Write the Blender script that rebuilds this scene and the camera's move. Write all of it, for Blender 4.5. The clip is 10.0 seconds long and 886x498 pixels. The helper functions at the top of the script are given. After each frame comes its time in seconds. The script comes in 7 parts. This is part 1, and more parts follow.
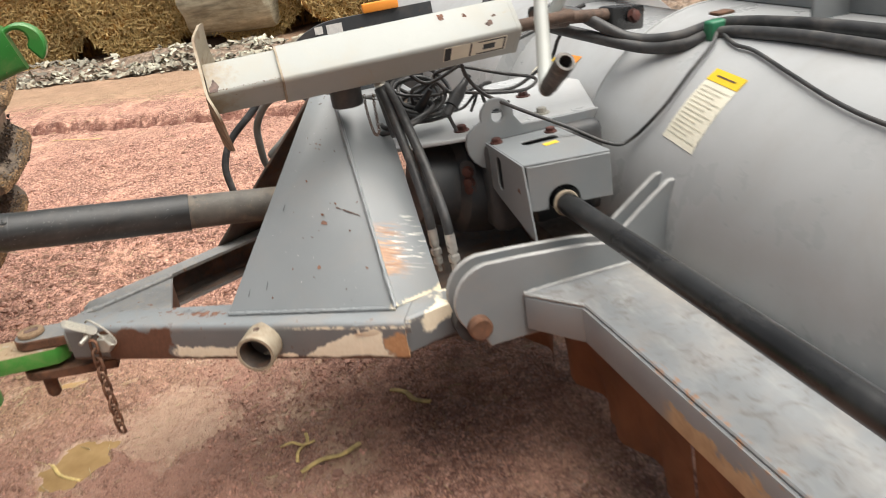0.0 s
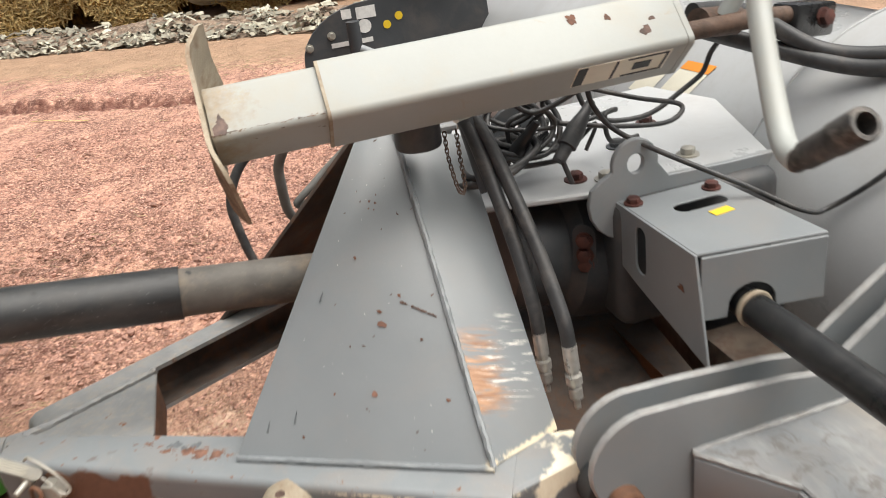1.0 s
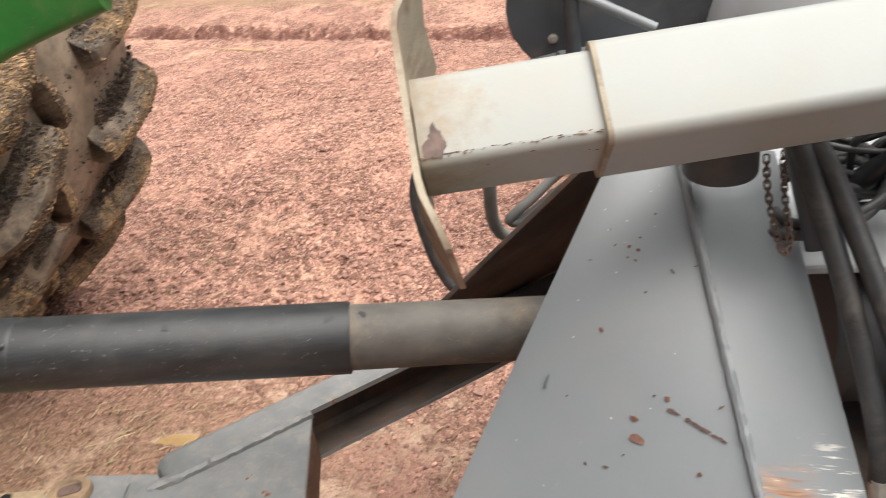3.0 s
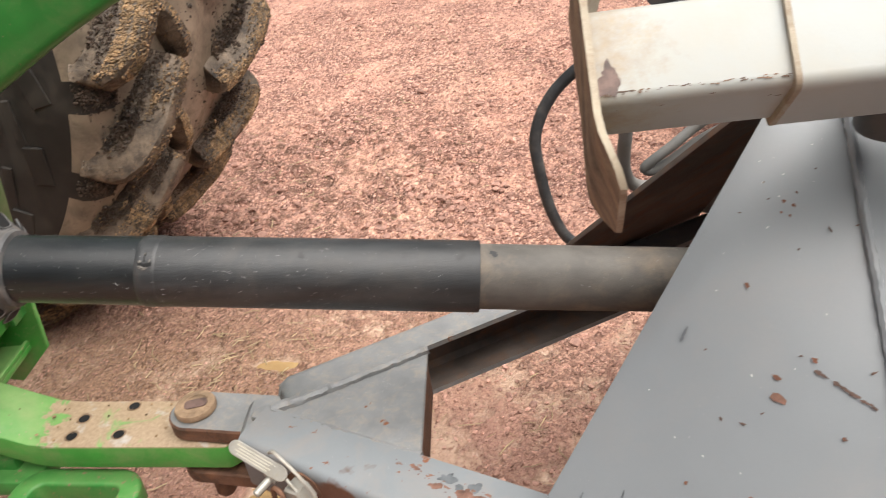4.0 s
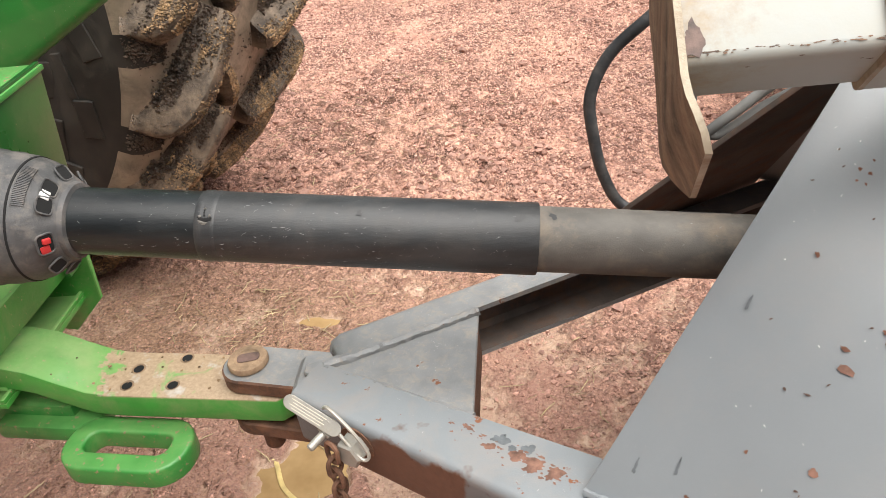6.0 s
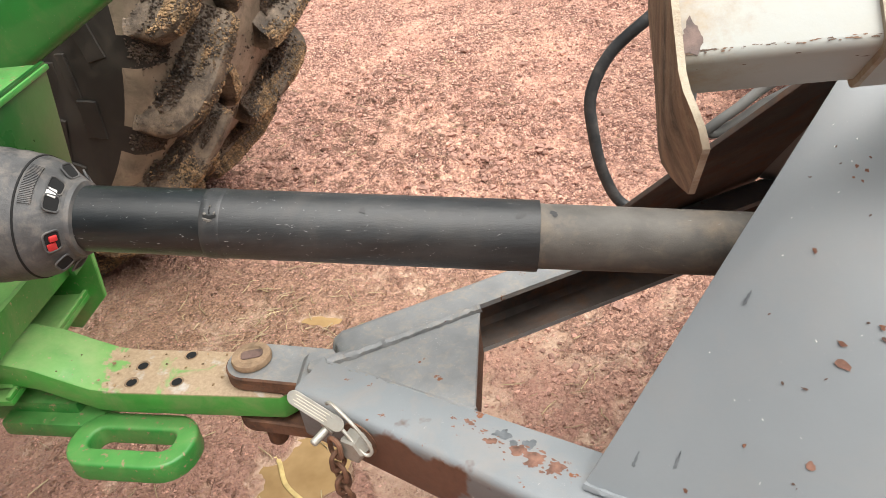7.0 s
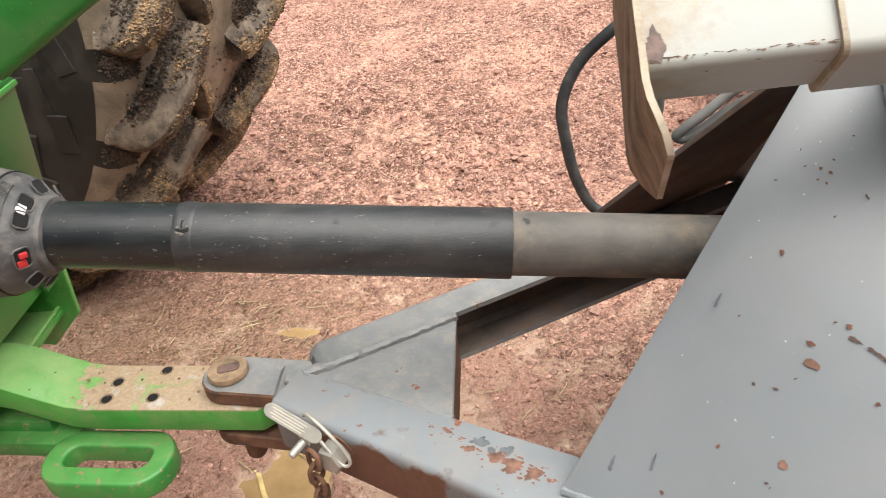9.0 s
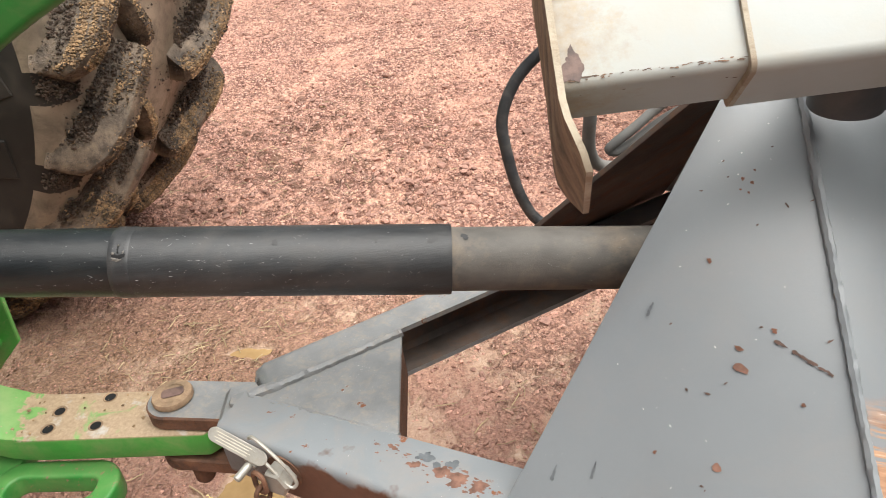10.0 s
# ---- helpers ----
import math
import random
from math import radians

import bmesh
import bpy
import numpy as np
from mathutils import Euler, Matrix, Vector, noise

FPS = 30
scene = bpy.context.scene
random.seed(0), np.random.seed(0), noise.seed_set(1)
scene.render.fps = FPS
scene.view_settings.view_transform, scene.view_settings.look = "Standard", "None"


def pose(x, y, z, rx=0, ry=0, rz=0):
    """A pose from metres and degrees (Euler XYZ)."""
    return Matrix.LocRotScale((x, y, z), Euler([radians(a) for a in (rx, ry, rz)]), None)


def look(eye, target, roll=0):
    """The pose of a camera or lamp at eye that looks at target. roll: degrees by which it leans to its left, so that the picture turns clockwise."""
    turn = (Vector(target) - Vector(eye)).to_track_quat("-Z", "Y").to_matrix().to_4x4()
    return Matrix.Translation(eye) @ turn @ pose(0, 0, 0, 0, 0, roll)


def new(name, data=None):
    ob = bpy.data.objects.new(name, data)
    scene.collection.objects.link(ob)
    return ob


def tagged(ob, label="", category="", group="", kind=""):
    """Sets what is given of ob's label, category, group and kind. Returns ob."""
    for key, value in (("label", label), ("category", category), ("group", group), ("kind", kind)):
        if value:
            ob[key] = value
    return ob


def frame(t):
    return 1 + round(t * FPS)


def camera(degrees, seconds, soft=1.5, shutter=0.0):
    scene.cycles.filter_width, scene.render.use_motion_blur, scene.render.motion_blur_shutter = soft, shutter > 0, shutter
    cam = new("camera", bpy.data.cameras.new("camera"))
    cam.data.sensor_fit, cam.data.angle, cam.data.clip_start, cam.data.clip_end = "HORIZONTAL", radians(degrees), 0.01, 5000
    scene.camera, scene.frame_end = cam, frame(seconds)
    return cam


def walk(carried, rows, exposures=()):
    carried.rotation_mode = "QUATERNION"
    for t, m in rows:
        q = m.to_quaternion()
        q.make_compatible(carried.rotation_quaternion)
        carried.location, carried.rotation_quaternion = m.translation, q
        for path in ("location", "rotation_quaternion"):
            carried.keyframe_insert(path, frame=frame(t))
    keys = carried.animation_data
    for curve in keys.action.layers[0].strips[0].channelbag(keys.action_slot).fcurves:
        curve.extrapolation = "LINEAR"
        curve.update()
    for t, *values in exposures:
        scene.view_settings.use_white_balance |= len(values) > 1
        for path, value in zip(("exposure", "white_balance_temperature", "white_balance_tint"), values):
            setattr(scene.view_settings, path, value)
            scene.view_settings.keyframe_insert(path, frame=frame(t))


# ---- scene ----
cam = camera(58.2, 10.0, 0.45, 0.5)
PATH = [
    (0, (0.633, -2.177, 1.508), (1.075, -0.399, 0.706), -9.2),
    (0.2, (0.622, -2.035, 1.523), (1.074, -0.267, 0.706), -8.8),
    (0.5, (0.611, -1.801, 1.504), (1.073, -0.047, 0.661), -8.1),
    (0.8, (0.635, -1.555, 1.494), (1.045, 0.200, 0.616), -8.0),
    (1, (0.647, -1.446, 1.488), (1.081, 0.303, 0.622), -8.0),
    (1.5, (0.661, -1.191, 1.464), (1.135, 0.529, 0.560), -6.5),
    (2, (0.629, -1.027, 1.458), (1.011, 0.701, 0.527), -7.1),
    (2.2, (0.625, -1.013, 1.467), (0.927, 0.733, 0.539), -7.8),
    (2.5, (0.632, -0.984, 1.466), (0.840, 0.771, 0.531), -8.1),
    (3, (0.616, -0.964, 1.449), (0.648, 0.792, 0.492), -8.7),
    (3.2, (0.606, -0.964, 1.451), (0.583, 0.784, 0.480), -8.7),
    (4.3, (0.521, -0.960, 1.446), (0.316, 0.724, 0.386), -8.6),
    (4.5, (0.516, -0.959, 1.451), (0.296, 0.719, 0.385), -8.6),
    (5, (0.510, -0.955, 1.448), (0.269, 0.702, 0.352), -8.6),
    (5.5, (0.503, -0.954, 1.447), (0.250, 0.687, 0.331), -8.8),
    (7, (0.503, -0.970, 1.450), (0.243, 0.672, 0.338), -9.0),
    (7.5, (0.508, -0.972, 1.449), (0.249, 0.670, 0.337), -9.1),
    (8, (0.511, -0.973, 1.451), (0.256, 0.669, 0.337), -9.1),
    (8.5, (0.506, -0.971, 1.449), (0.265, 0.677, 0.339), -9.2),
    (9, (0.510, -0.973, 1.452), (0.304, 0.683, 0.351), -9.1),
    (9.5, (0.533, -0.971, 1.455), (0.386, 0.698, 0.362), -8.8),
    (10, (0.537, -0.978, 1.459), (0.437, 0.697, 0.370), -8.8),
]
walk(cam, [(t, look(eye, target, roll)) for t, eye, target, roll in PATH],
     [(0, 0.64, 6720, 10), (1.5, 0.54, 6620, 10), (3.0, 0.59, 6570, 11), (4.5, 0.76, 6560, 12), (7.0, 0.79, 6500, 10), (9.2, 0.79, 6500, 10), (10, 0.73, 6500, 10)])

# ---- light ----
world = bpy.data.worlds.new("overcast_sky")
scene.world = world
world.use_nodes = True
wn, wl = world.node_tree.nodes, world.node_tree.links
sky = wn.new("ShaderNodeTexSky")
sky.sky_type = "NISHITA"
sky.sun_disc = False
sky.sun_elevation, sky.sun_rotation = radians(69), radians(121)
sky.dust_density, sky.air_density = 3.0, 1.0
soften = wn.new("ShaderNodeHueSaturation")
soften.inputs["Saturation"].default_value = 0.25
wl.new(sky.outputs[0], soften.inputs["Color"])
wl.new(soften.outputs[0], wn["Background"].inputs["Color"])
wn["Background"].inputs["Strength"].default_value = 0.078
sun_data = bpy.data.lights.new("sun", "SUN")
sun_data.energy, sun_data.angle, sun_data.color = 4.05, radians(72), (1.0, 0.97, 0.92)
sun = new("sun", sun_data)
sun.matrix_world = look((2.7, -1.6, 8.1), (0, 0, 0))


# ---- materials ----
def ramp(n, l, source, low, high):
    node = n.new("ShaderNodeMapRange")
    node.inputs["From Min"].default_value, node.inputs["From Max"].default_value = low, high
    l.new(source, node.inputs["Value"])
    return node.outputs["Result"]


def noise_tex(n, l, vector, scale, detail=4.0, rough=0.6, distortion=0.0):
    node = n.new("ShaderNodeTexNoise")
    node.inputs["Scale"].default_value, node.inputs["Detail"].default_value = scale, detail
    node.inputs["Roughness"].default_value, node.inputs["Distortion"].default_value = rough, distortion
    l.new(vector, node.inputs["Vector"])
    return node.outputs["Fac"]


def blend(n, l, fac, a, b):
    node = n.new("ShaderNodeMix")
    node.data_type = "RGBA"
    for socket, value in ((node.inputs["Factor"], fac), (node.inputs["A"], a), (node.inputs["B"], b)):
        if isinstance(value, (int, float)):
            socket.default_value = value
        elif isinstance(value, tuple):
            socket.default_value = (*value, 1.0)
        else:
            l.new(value, socket)
    return node.outputs["Result"]


def calc(n, l, op, a, b=0.0):
    node = n.new("ShaderNodeMath")
    node.operation = op
    for socket, value in zip(node.inputs, (a, b)):
        if isinstance(value, (int, float)):
            socket.default_value = value
        else:
            l.new(value, socket)
    return node.outputs[0]


def surface(name, base, rough=0.5, metal=0.0, vary=0.12, scale=5.0, dirt=None, dirt_amount=0.35, rust=0.0, specks=0.0,
            bump=0.15, bump_scale=60.0, stretch=None, wear=None, island=0.0, coat=0.0, dust=None, spatter=None):
    """A worn surface: two scales of tone, dust, rust spots, pale specks and fine relief. wear(n, l, position, colour) may add marks with a shape of their own."""
    m = bpy.data.materials.new(name)
    m.use_nodes = True
    n, l = m.node_tree.nodes, m.node_tree.links
    shader = n["Principled BSDF"]
    co = n.new("ShaderNodeTexCoord").outputs["Object"]
    if stretch:
        mapping = n.new("ShaderNodeMapping")
        mapping.inputs["Scale"].default_value = stretch
        l.new(co, mapping.inputs["Vector"])
        at = mapping.outputs[0]
    else:
        at = co
    coarse = noise_tex(n, l, at, scale, 5.0)
    fine = noise_tex(n, l, at, scale * 16, 4.0, 0.7)
    dark = tuple(c * (1 - 2.2 * vary) for c in base)
    light = tuple(min(1.0, c * (1 + 1.6 * vary)) for c in base)
    colour = blend(n, l, ramp(n, l, coarse, 0.3, 0.7), dark, light)
    colour = blend(n, l, calc(n, l, "MULTIPLY", ramp(n, l, fine, 0.35, 0.75), 0.35), colour, dark)
    rough_value = calc(n, l, "ADD", rough - 0.1, calc(n, l, "MULTIPLY", coarse, 0.2))
    if island:
        geo = n.new("ShaderNodeNewGeometry").outputs["Random Per Island"]
        colour = blend(n, l, calc(n, l, "MULTIPLY", geo, island), colour, dark)
    if dirt:
        mask = calc(n, l, "MULTIPLY", ramp(n, l, noise_tex(n, l, co, scale * 2.3, 6.0, 0.7, 0.4), 0.48, 0.75), dirt_amount)
        colour = blend(n, l, mask, colour, dirt)
        rough_value = calc(n, l, "ADD", rough_value, calc(n, l, "MULTIPLY", mask, 0.4))
    if rust:
        spots = ramp(n, l, noise_tex(n, l, co, 34.0, 5.0, 0.65), 0.745 - rust, 0.775 - rust)
        tone = blend(n, l, fine, (0.10, 0.035, 0.018), (0.32, 0.13, 0.06))
        colour = blend(n, l, spots, colour, tone)
        rough_value = calc(n, l, "ADD", rough_value, calc(n, l, "MULTIPLY", spots, 0.4))
    if specks:
        dots = calc(n, l, "MULTIPLY", ramp(n, l, noise_tex(n, l, co, 310.0, 3.0, 0.6, 1.6), 0.77 - specks, 0.80 - specks), ramp(n, l, noise_tex(n, l, co, 11.0, 4.0, 0.6), 0.40, 0.60))
        colour = blend(n, l, dots, colour, (0.62, 0.60, 0.55))
    # upward faces paled: dust, with light from above put into its colour
    if dust:
        upward = axes(n, l, n.new("ShaderNodeNewGeometry").outputs["Normal"])[2]
        settled = calc(n, l, "MULTIPLY", ramp(n, l, upward, 0.55, 0.95), calc(n, l, "ADD", 0.05, calc(n, l, "MULTIPLY", noise_tex(n, l, co, scale * 4, 6.0, 0.7), 0.7)))
        colour = blend(n, l, settled, colour, dust)
    if spatter:
        tone, amount = spatter
        drops = ramp(n, l, noise_tex(n, l, co, 95.0, 4.0, 0.6), 0.70 - amount, 0.73 - amount)
        smears = calc(n, l, "MULTIPLY", ramp(n, l, noise_tex(n, l, co, 24.0, 6.0, 0.75), 0.68 - amount, 0.80 - amount), 0.7)
        film_of = calc(n, l, "MAXIMUM", drops, smears)
        colour = blend(n, l, film_of, colour, blend(n, l, fine, tuple(c * 0.45 for c in tone), tone))
        rough_value = calc(n, l, "ADD", rough_value, calc(n, l, "MULTIPLY", film_of, 0.35))
    if wear:
        colour = wear(n, l, co, colour)
    l.new(colour, shader.inputs["Base Color"])
    l.new(rough_value, shader.inputs["Roughness"])
    shader.inputs["Metallic"].default_value = metal
    shader.inputs["Coat Weight"].default_value = coat
    if bump:
        height = calc(n, l, "ADD", noise_tex(n, l, at, bump_scale, 6.0, 0.65), calc(n, l, "MULTIPLY", noise_tex(n, l, at, bump_scale * 5, 3.0), 0.4))
        node = n.new("ShaderNodeBump")
        node.inputs["Strength"].default_value, node.inputs["Distance"].default_value = bump, 0.01
        l.new(height, node.inputs["Height"])
        l.new(node.outputs[0], shader.inputs["Normal"])
    return m


def axes(n, l, co):
    node = n.new("ShaderNodeSeparateXYZ")
    l.new(co, node.inputs[0])
    return node.outputs


def band(n, l, value, low, high, soft):
    """1 between low and high, with edges as wide as soft."""
    return calc(n, l, "MULTIPLY", ramp(n, l, value, low - soft, low + soft), calc(n, l, "SUBTRACT", 1.0, ramp(n, l, value, high - soft, high + soft)))


def beam_wear(n, l, co, colour):
    """Darker grey below the top edge, bare rust by the hitch bolt and cream primer laid open along the lower side."""
    x, y, z = axes(n, l, co)
    wob = calc(n, l, "MULTIPLY", calc(n, l, "SUBTRACT", noise_tex(n, l, co, 13.0, 4.0, 0.6), 0.5), 0.09)
    zz, xx = calc(n, l, "ADD", z, wob), calc(n, l, "ADD", x, wob)
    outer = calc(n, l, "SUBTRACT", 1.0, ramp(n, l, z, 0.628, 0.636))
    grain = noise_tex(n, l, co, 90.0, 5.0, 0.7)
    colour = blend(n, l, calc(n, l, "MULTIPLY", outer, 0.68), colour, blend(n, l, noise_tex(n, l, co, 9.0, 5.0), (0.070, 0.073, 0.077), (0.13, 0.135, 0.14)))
    rubbed = calc(n, l, "MULTIPLY", calc(n, l, "MULTIPLY", band(n, l, z, 0.630, 0.637, 0.002), ramp(n, l, x, 0.60, 0.72)), ramp(n, l, noise_tex(n, l, co, 45.0, 5.0, 0.7), 0.48, 0.54))
    colour = blend(n, l, rubbed, colour, (0.78, 0.72, 0.56))
    top = calc(n, l, "SUBTRACT", 0.596, calc(n, l, "MULTIPLY", ramp(n, l, x, 0.40, 0.66), 0.034))
    top = calc(n, l, "ADD", top, calc(n, l, "MULTIPLY", ramp(n, l, x, 0.68, 0.83), 0.080))
    cream = calc(n, l, "MULTIPLY", ramp(n, l, calc(n, l, "SUBTRACT", top, zz), 0.0, 0.004), band(n, l, xx, 0.385, 0.866, 0.004))
    colour = blend(n, l, calc(n, l, "MULTIPLY", cream, outer), colour, blend(n, l, grain, (0.70, 0.62, 0.45), (0.92, 0.87, 0.73)))
    crack = calc(n, l, "MULTIPLY", band(n, l, calc(n, l, "ADD", x, calc(n, l, "MULTIPLY", wob, 0.15)), 0.806, 0.812, 0.0012), outer)
    colour = blend(n, l, crack, colour, (0.85, 0.78, 0.62))
    worn = calc(n, l, "MULTIPLY", band(n, l, calc(n, l, "SUBTRACT", zz, calc(n, l, "MULTIPLY", calc(n, l, "SUBTRACT", x, 1.0), 0.35)), 0.596, 0.642, 0.003), ramp(n, l, xx, 0.945, 0.955))
    colour = blend(n, l, worn, colour, blend(n, l, grain, (0.68, 0.58, 0.41), (0.90, 0.84, 0.68)))
    split = calc(n, l, "MULTIPLY", band(n, l, xx, 0.868, 0.905, 0.004), calc(n, l, "SUBTRACT", 1.0, ramp(n, l, zz, 0.612, 0.620)))
    colour = blend(n, l, split, colour, blend(n, l, grain, (0.30, 0.12, 0.05), (0.60, 0.38, 0.20)))
    edge = band(n, l, calc(n, l, "SUBTRACT", z, calc(n, l, "MULTIPLY", wob, 0.25)), 0.5, 0.557, 0.003)
    colour = blend(n, l, calc(n, l, "MULTIPLY", edge, outer), colour, blend(n, l, grain, (0.035, 0.016, 0.010), (0.11, 0.050, 0.028)))
    bare = calc(n, l, "MULTIPLY", band(n, l, xx, 0.215, 0.375, 0.004), calc(n, l, "SUBTRACT", 1.0, ramp(n, l, zz, 0.630, 0.638)))
    colour = blend(n, l, bare, colour, blend(n, l, grain, (0.06, 0.028, 0.018), (0.17, 0.075, 0.045)))
    return colour


def leg_wear(n, l, co, colour):
    """Scraped streaks across the leg's folded side and bare primer at its foot."""
    x, y, z = axes(n, l, co)
    v = calc(n, l, "MULTIPLY", calc(n, l, "SUBTRACT", z, 0.652), 2.33)
    u = calc(n, l, "MULTIPLY", calc(n, l, "SUBTRACT", calc(n, l, "SUBTRACT", x, 0.905), calc(n, l, "MULTIPLY", v, 0.0146)), 7.7)
    streaked = n.new("ShaderNodeCombineXYZ")
    l.new(calc(n, l, "MULTIPLY", x, 9.0), streaked.inputs[0])
    l.new(calc(n, l, "MULTIPLY", calc(n, l, "ADD", z, calc(n, l, "MULTIPLY", x, 0.40)), 120.0), streaked.inputs[2])
    one = noise_tex(n, l, streaked.outputs[0], 1.0, 5.0, 0.55)
    other = noise_tex(n, l, streaked.outputs[0], 1.7, 5.0, 0.6, 0.3)
    ragged = calc(n, l, "SUBTRACT", noise_tex(n, l, co, 22.0, 5.0, 0.65), 0.5)
    vv = calc(n, l, "ADD", v, calc(n, l, "MULTIPLY", ragged, 0.10))
    uu = calc(n, l, "ADD", u, calc(n, l, "MULTIPLY", calc(n, l, "SUBTRACT", one, 0.5), 1.6))
    reach = calc(n, l, "MULTIPLY", band(n, l, vv, 0.115, 0.335, 0.03), ramp(n, l, u, 0.035, 0.05))
    rusty = calc(n, l, "MULTIPLY", calc(n, l, "MULTIPLY", reach, ramp(n, l, one, 0.45, 0.51)), calc(n, l, "SUBTRACT", 1.0, ramp(n, l, uu, 0.36, 0.62)))
    tone = blend(n, l, ramp(n, l, other, 0.35, 0.65), (0.26, 0.115, 0.055), (0.62, 0.36, 0.20))
    colour = blend(n, l, calc(n, l, "MULTIPLY", rusty, 0.9), colour, tone)
    white = calc(n, l, "MULTIPLY", calc(n, l, "MULTIPLY", reach, ramp(n, l, other, 0.555, 0.62)), band(n, l, uu, 0.30, 0.92, 0.10))
    colour = blend(n, l, calc(n, l, "MULTIPLY", white, 0.9), colour, (0.78, 0.75, 0.69))
    zone = calc(n, l, "MULTIPLY", ramp(n, l, x, 0.888, 0.905), band(n, l, z, 0.60, 0.80, 0.02))
    low = calc(n, l, "SUBTRACT", 1.0, ramp(n, l, calc(n, l, "ADD", z, calc(n, l, "MULTIPLY", ragged, 0.06)), 0.648, 0.655))
    return blend(n, l, calc(n, l, "MULTIPLY", low, zone), colour, (0.78, 0.68, 0.50))


def bar_wear(n, l, co, colour):
    """Tan mud trodden over the holed end of the drawbar, with bare metal rubbed through."""
    x, y, z = axes(n, l, co)
    ragged = noise_tex(n, l, co, 26.0, 6.0, 0.7)
    fine = noise_tex(n, l, co, 140.0, 5.0, 0.7)
    xx = calc(n, l, "ADD", x, calc(n, l, "MULTIPLY", calc(n, l, "SUBTRACT", ragged, 0.5), 0.22))
    zone = calc(n, l, "MULTIPLY", band(n, l, xx, -0.275, 0.2, 0.006), ramp(n, l, z, 0.5605, 0.5635))
    gaps = ramp(n, l, noise_tex(n, l, co, 17.0, 5.0, 0.65, 0.6), 0.60, 0.70)
    mask = calc(n, l, "MULTIPLY", zone, calc(n, l, "SUBTRACT", 1.0, gaps))
    colour = blend(n, l, mask, colour, blend(n, l, fine, (0.17, 0.105, 0.055), (0.60, 0.46, 0.31)))
    bare = calc(n, l, "MULTIPLY", zone, calc(n, l, "MULTIPLY", ramp(n, l, noise_tex(n, l, co, 22.0, 5.0, 0.65, 0.3), 0.56, 0.72), 0.8))
    colour = blend(n, l, bare, colour, (0.52, 0.52, 0.50))
    splash = calc(n, l, "MULTIPLY", ramp(n, l, noise_tex(n, l, co, 120.0, 4.0, 0.6), 0.66, 0.70), ramp(n, l, z, 0.5605, 0.5635))
    return blend(n, l, splash, colour, (0.40, 0.30, 0.18))


def arm_wear(n, l, co, colour):
    """Peeled cream and brown along the arm's lower edge, away from the hinge."""
    x, y, z = axes(n, l, co)
    ragged = calc(n, l, "MULTIPLY", calc(n, l, "SUBTRACT", noise_tex(n, l, co, 14.0, 6.0, 0.7), 0.5), 0.16)
    zz = calc(n, l, "ADD", z, ragged)
    zone = calc(n, l, "MULTIPLY", calc(n, l, "SUBTRACT", 1.0, ramp(n, l, y, -1.10, -1.06)), calc(n, l, "SUBTRACT", 1.0, ramp(n, l, zz, 0.585, 0.590)))
    tone = blend(n, l, noise_tex(n, l, co, 40.0, 5.0, 0.7), (0.22, 0.12, 0.06), (0.66, 0.50, 0.30))
    colour = blend(n, l, zone, colour, tone)
    scuff = n.new("ShaderNodeMapping")
    scuff.inputs["Scale"].default_value = (16.0, 5.0, 10.0)
    l.new(co, scuff.inputs["Vector"])
    pale = calc(n, l, "MULTIPLY", ramp(n, l, noise_tex(n, l, scuff.outputs[0], 1.6, 5.0, 0.6), 0.5, 0.75), ramp(n, l, z, 0.63, 0.64))
    colour = blend(n, l, calc(n, l, "MULTIPLY", pale, 0.35), colour, (0.48, 0.48, 0.46))
    dusty = calc(n, l, "MULTIPLY", ramp(n, l, noise_tex(n, l, co, 5.0, 5.0, 0.65), 0.45, 0.7), calc(n, l, "MULTIPLY", ramp(n, l, x, 1.38, 1.50), ramp(n, l, z, 0.63, 0.64)))
    colour = blend(n, l, calc(n, l, "MULTIPLY", dusty, 0.6), colour, (0.40, 0.35, 0.29))
    grime = calc(n, l, "MULTIPLY", ramp(n, l, noise_tex(n, l, co, 26.0, 6.0, 0.75, 0.8), 0.52, 0.62), calc(n, l, "MULTIPLY", ramp(n, l, noise_tex(n, l, co, 4.0, 4.0, 0.6), 0.40, 0.54), ramp(n, l, z, 0.63, 0.64)))
    colour = blend(n, l, calc(n, l, "MULTIPLY", grime, 0.65), colour, (0.13, 0.11, 0.095))
    edge = calc(n, l, "MULTIPLY", ramp(n, l, noise_tex(n, l, co, 60.0, 4.0, 0.6), 0.56, 0.6), calc(n, l, "MULTIPLY", calc(n, l, "MULTIPLY", band(n, l, x, 1.285, 1.303, 0.002), calc(n, l, "SUBTRACT", 1.0, ramp(n, l, y, -1.15, -0.9))), ramp(n, l, z, 0.625, 0.632)))
    return blend(n, l, edge, colour, (0.38, 0.18, 0.08))


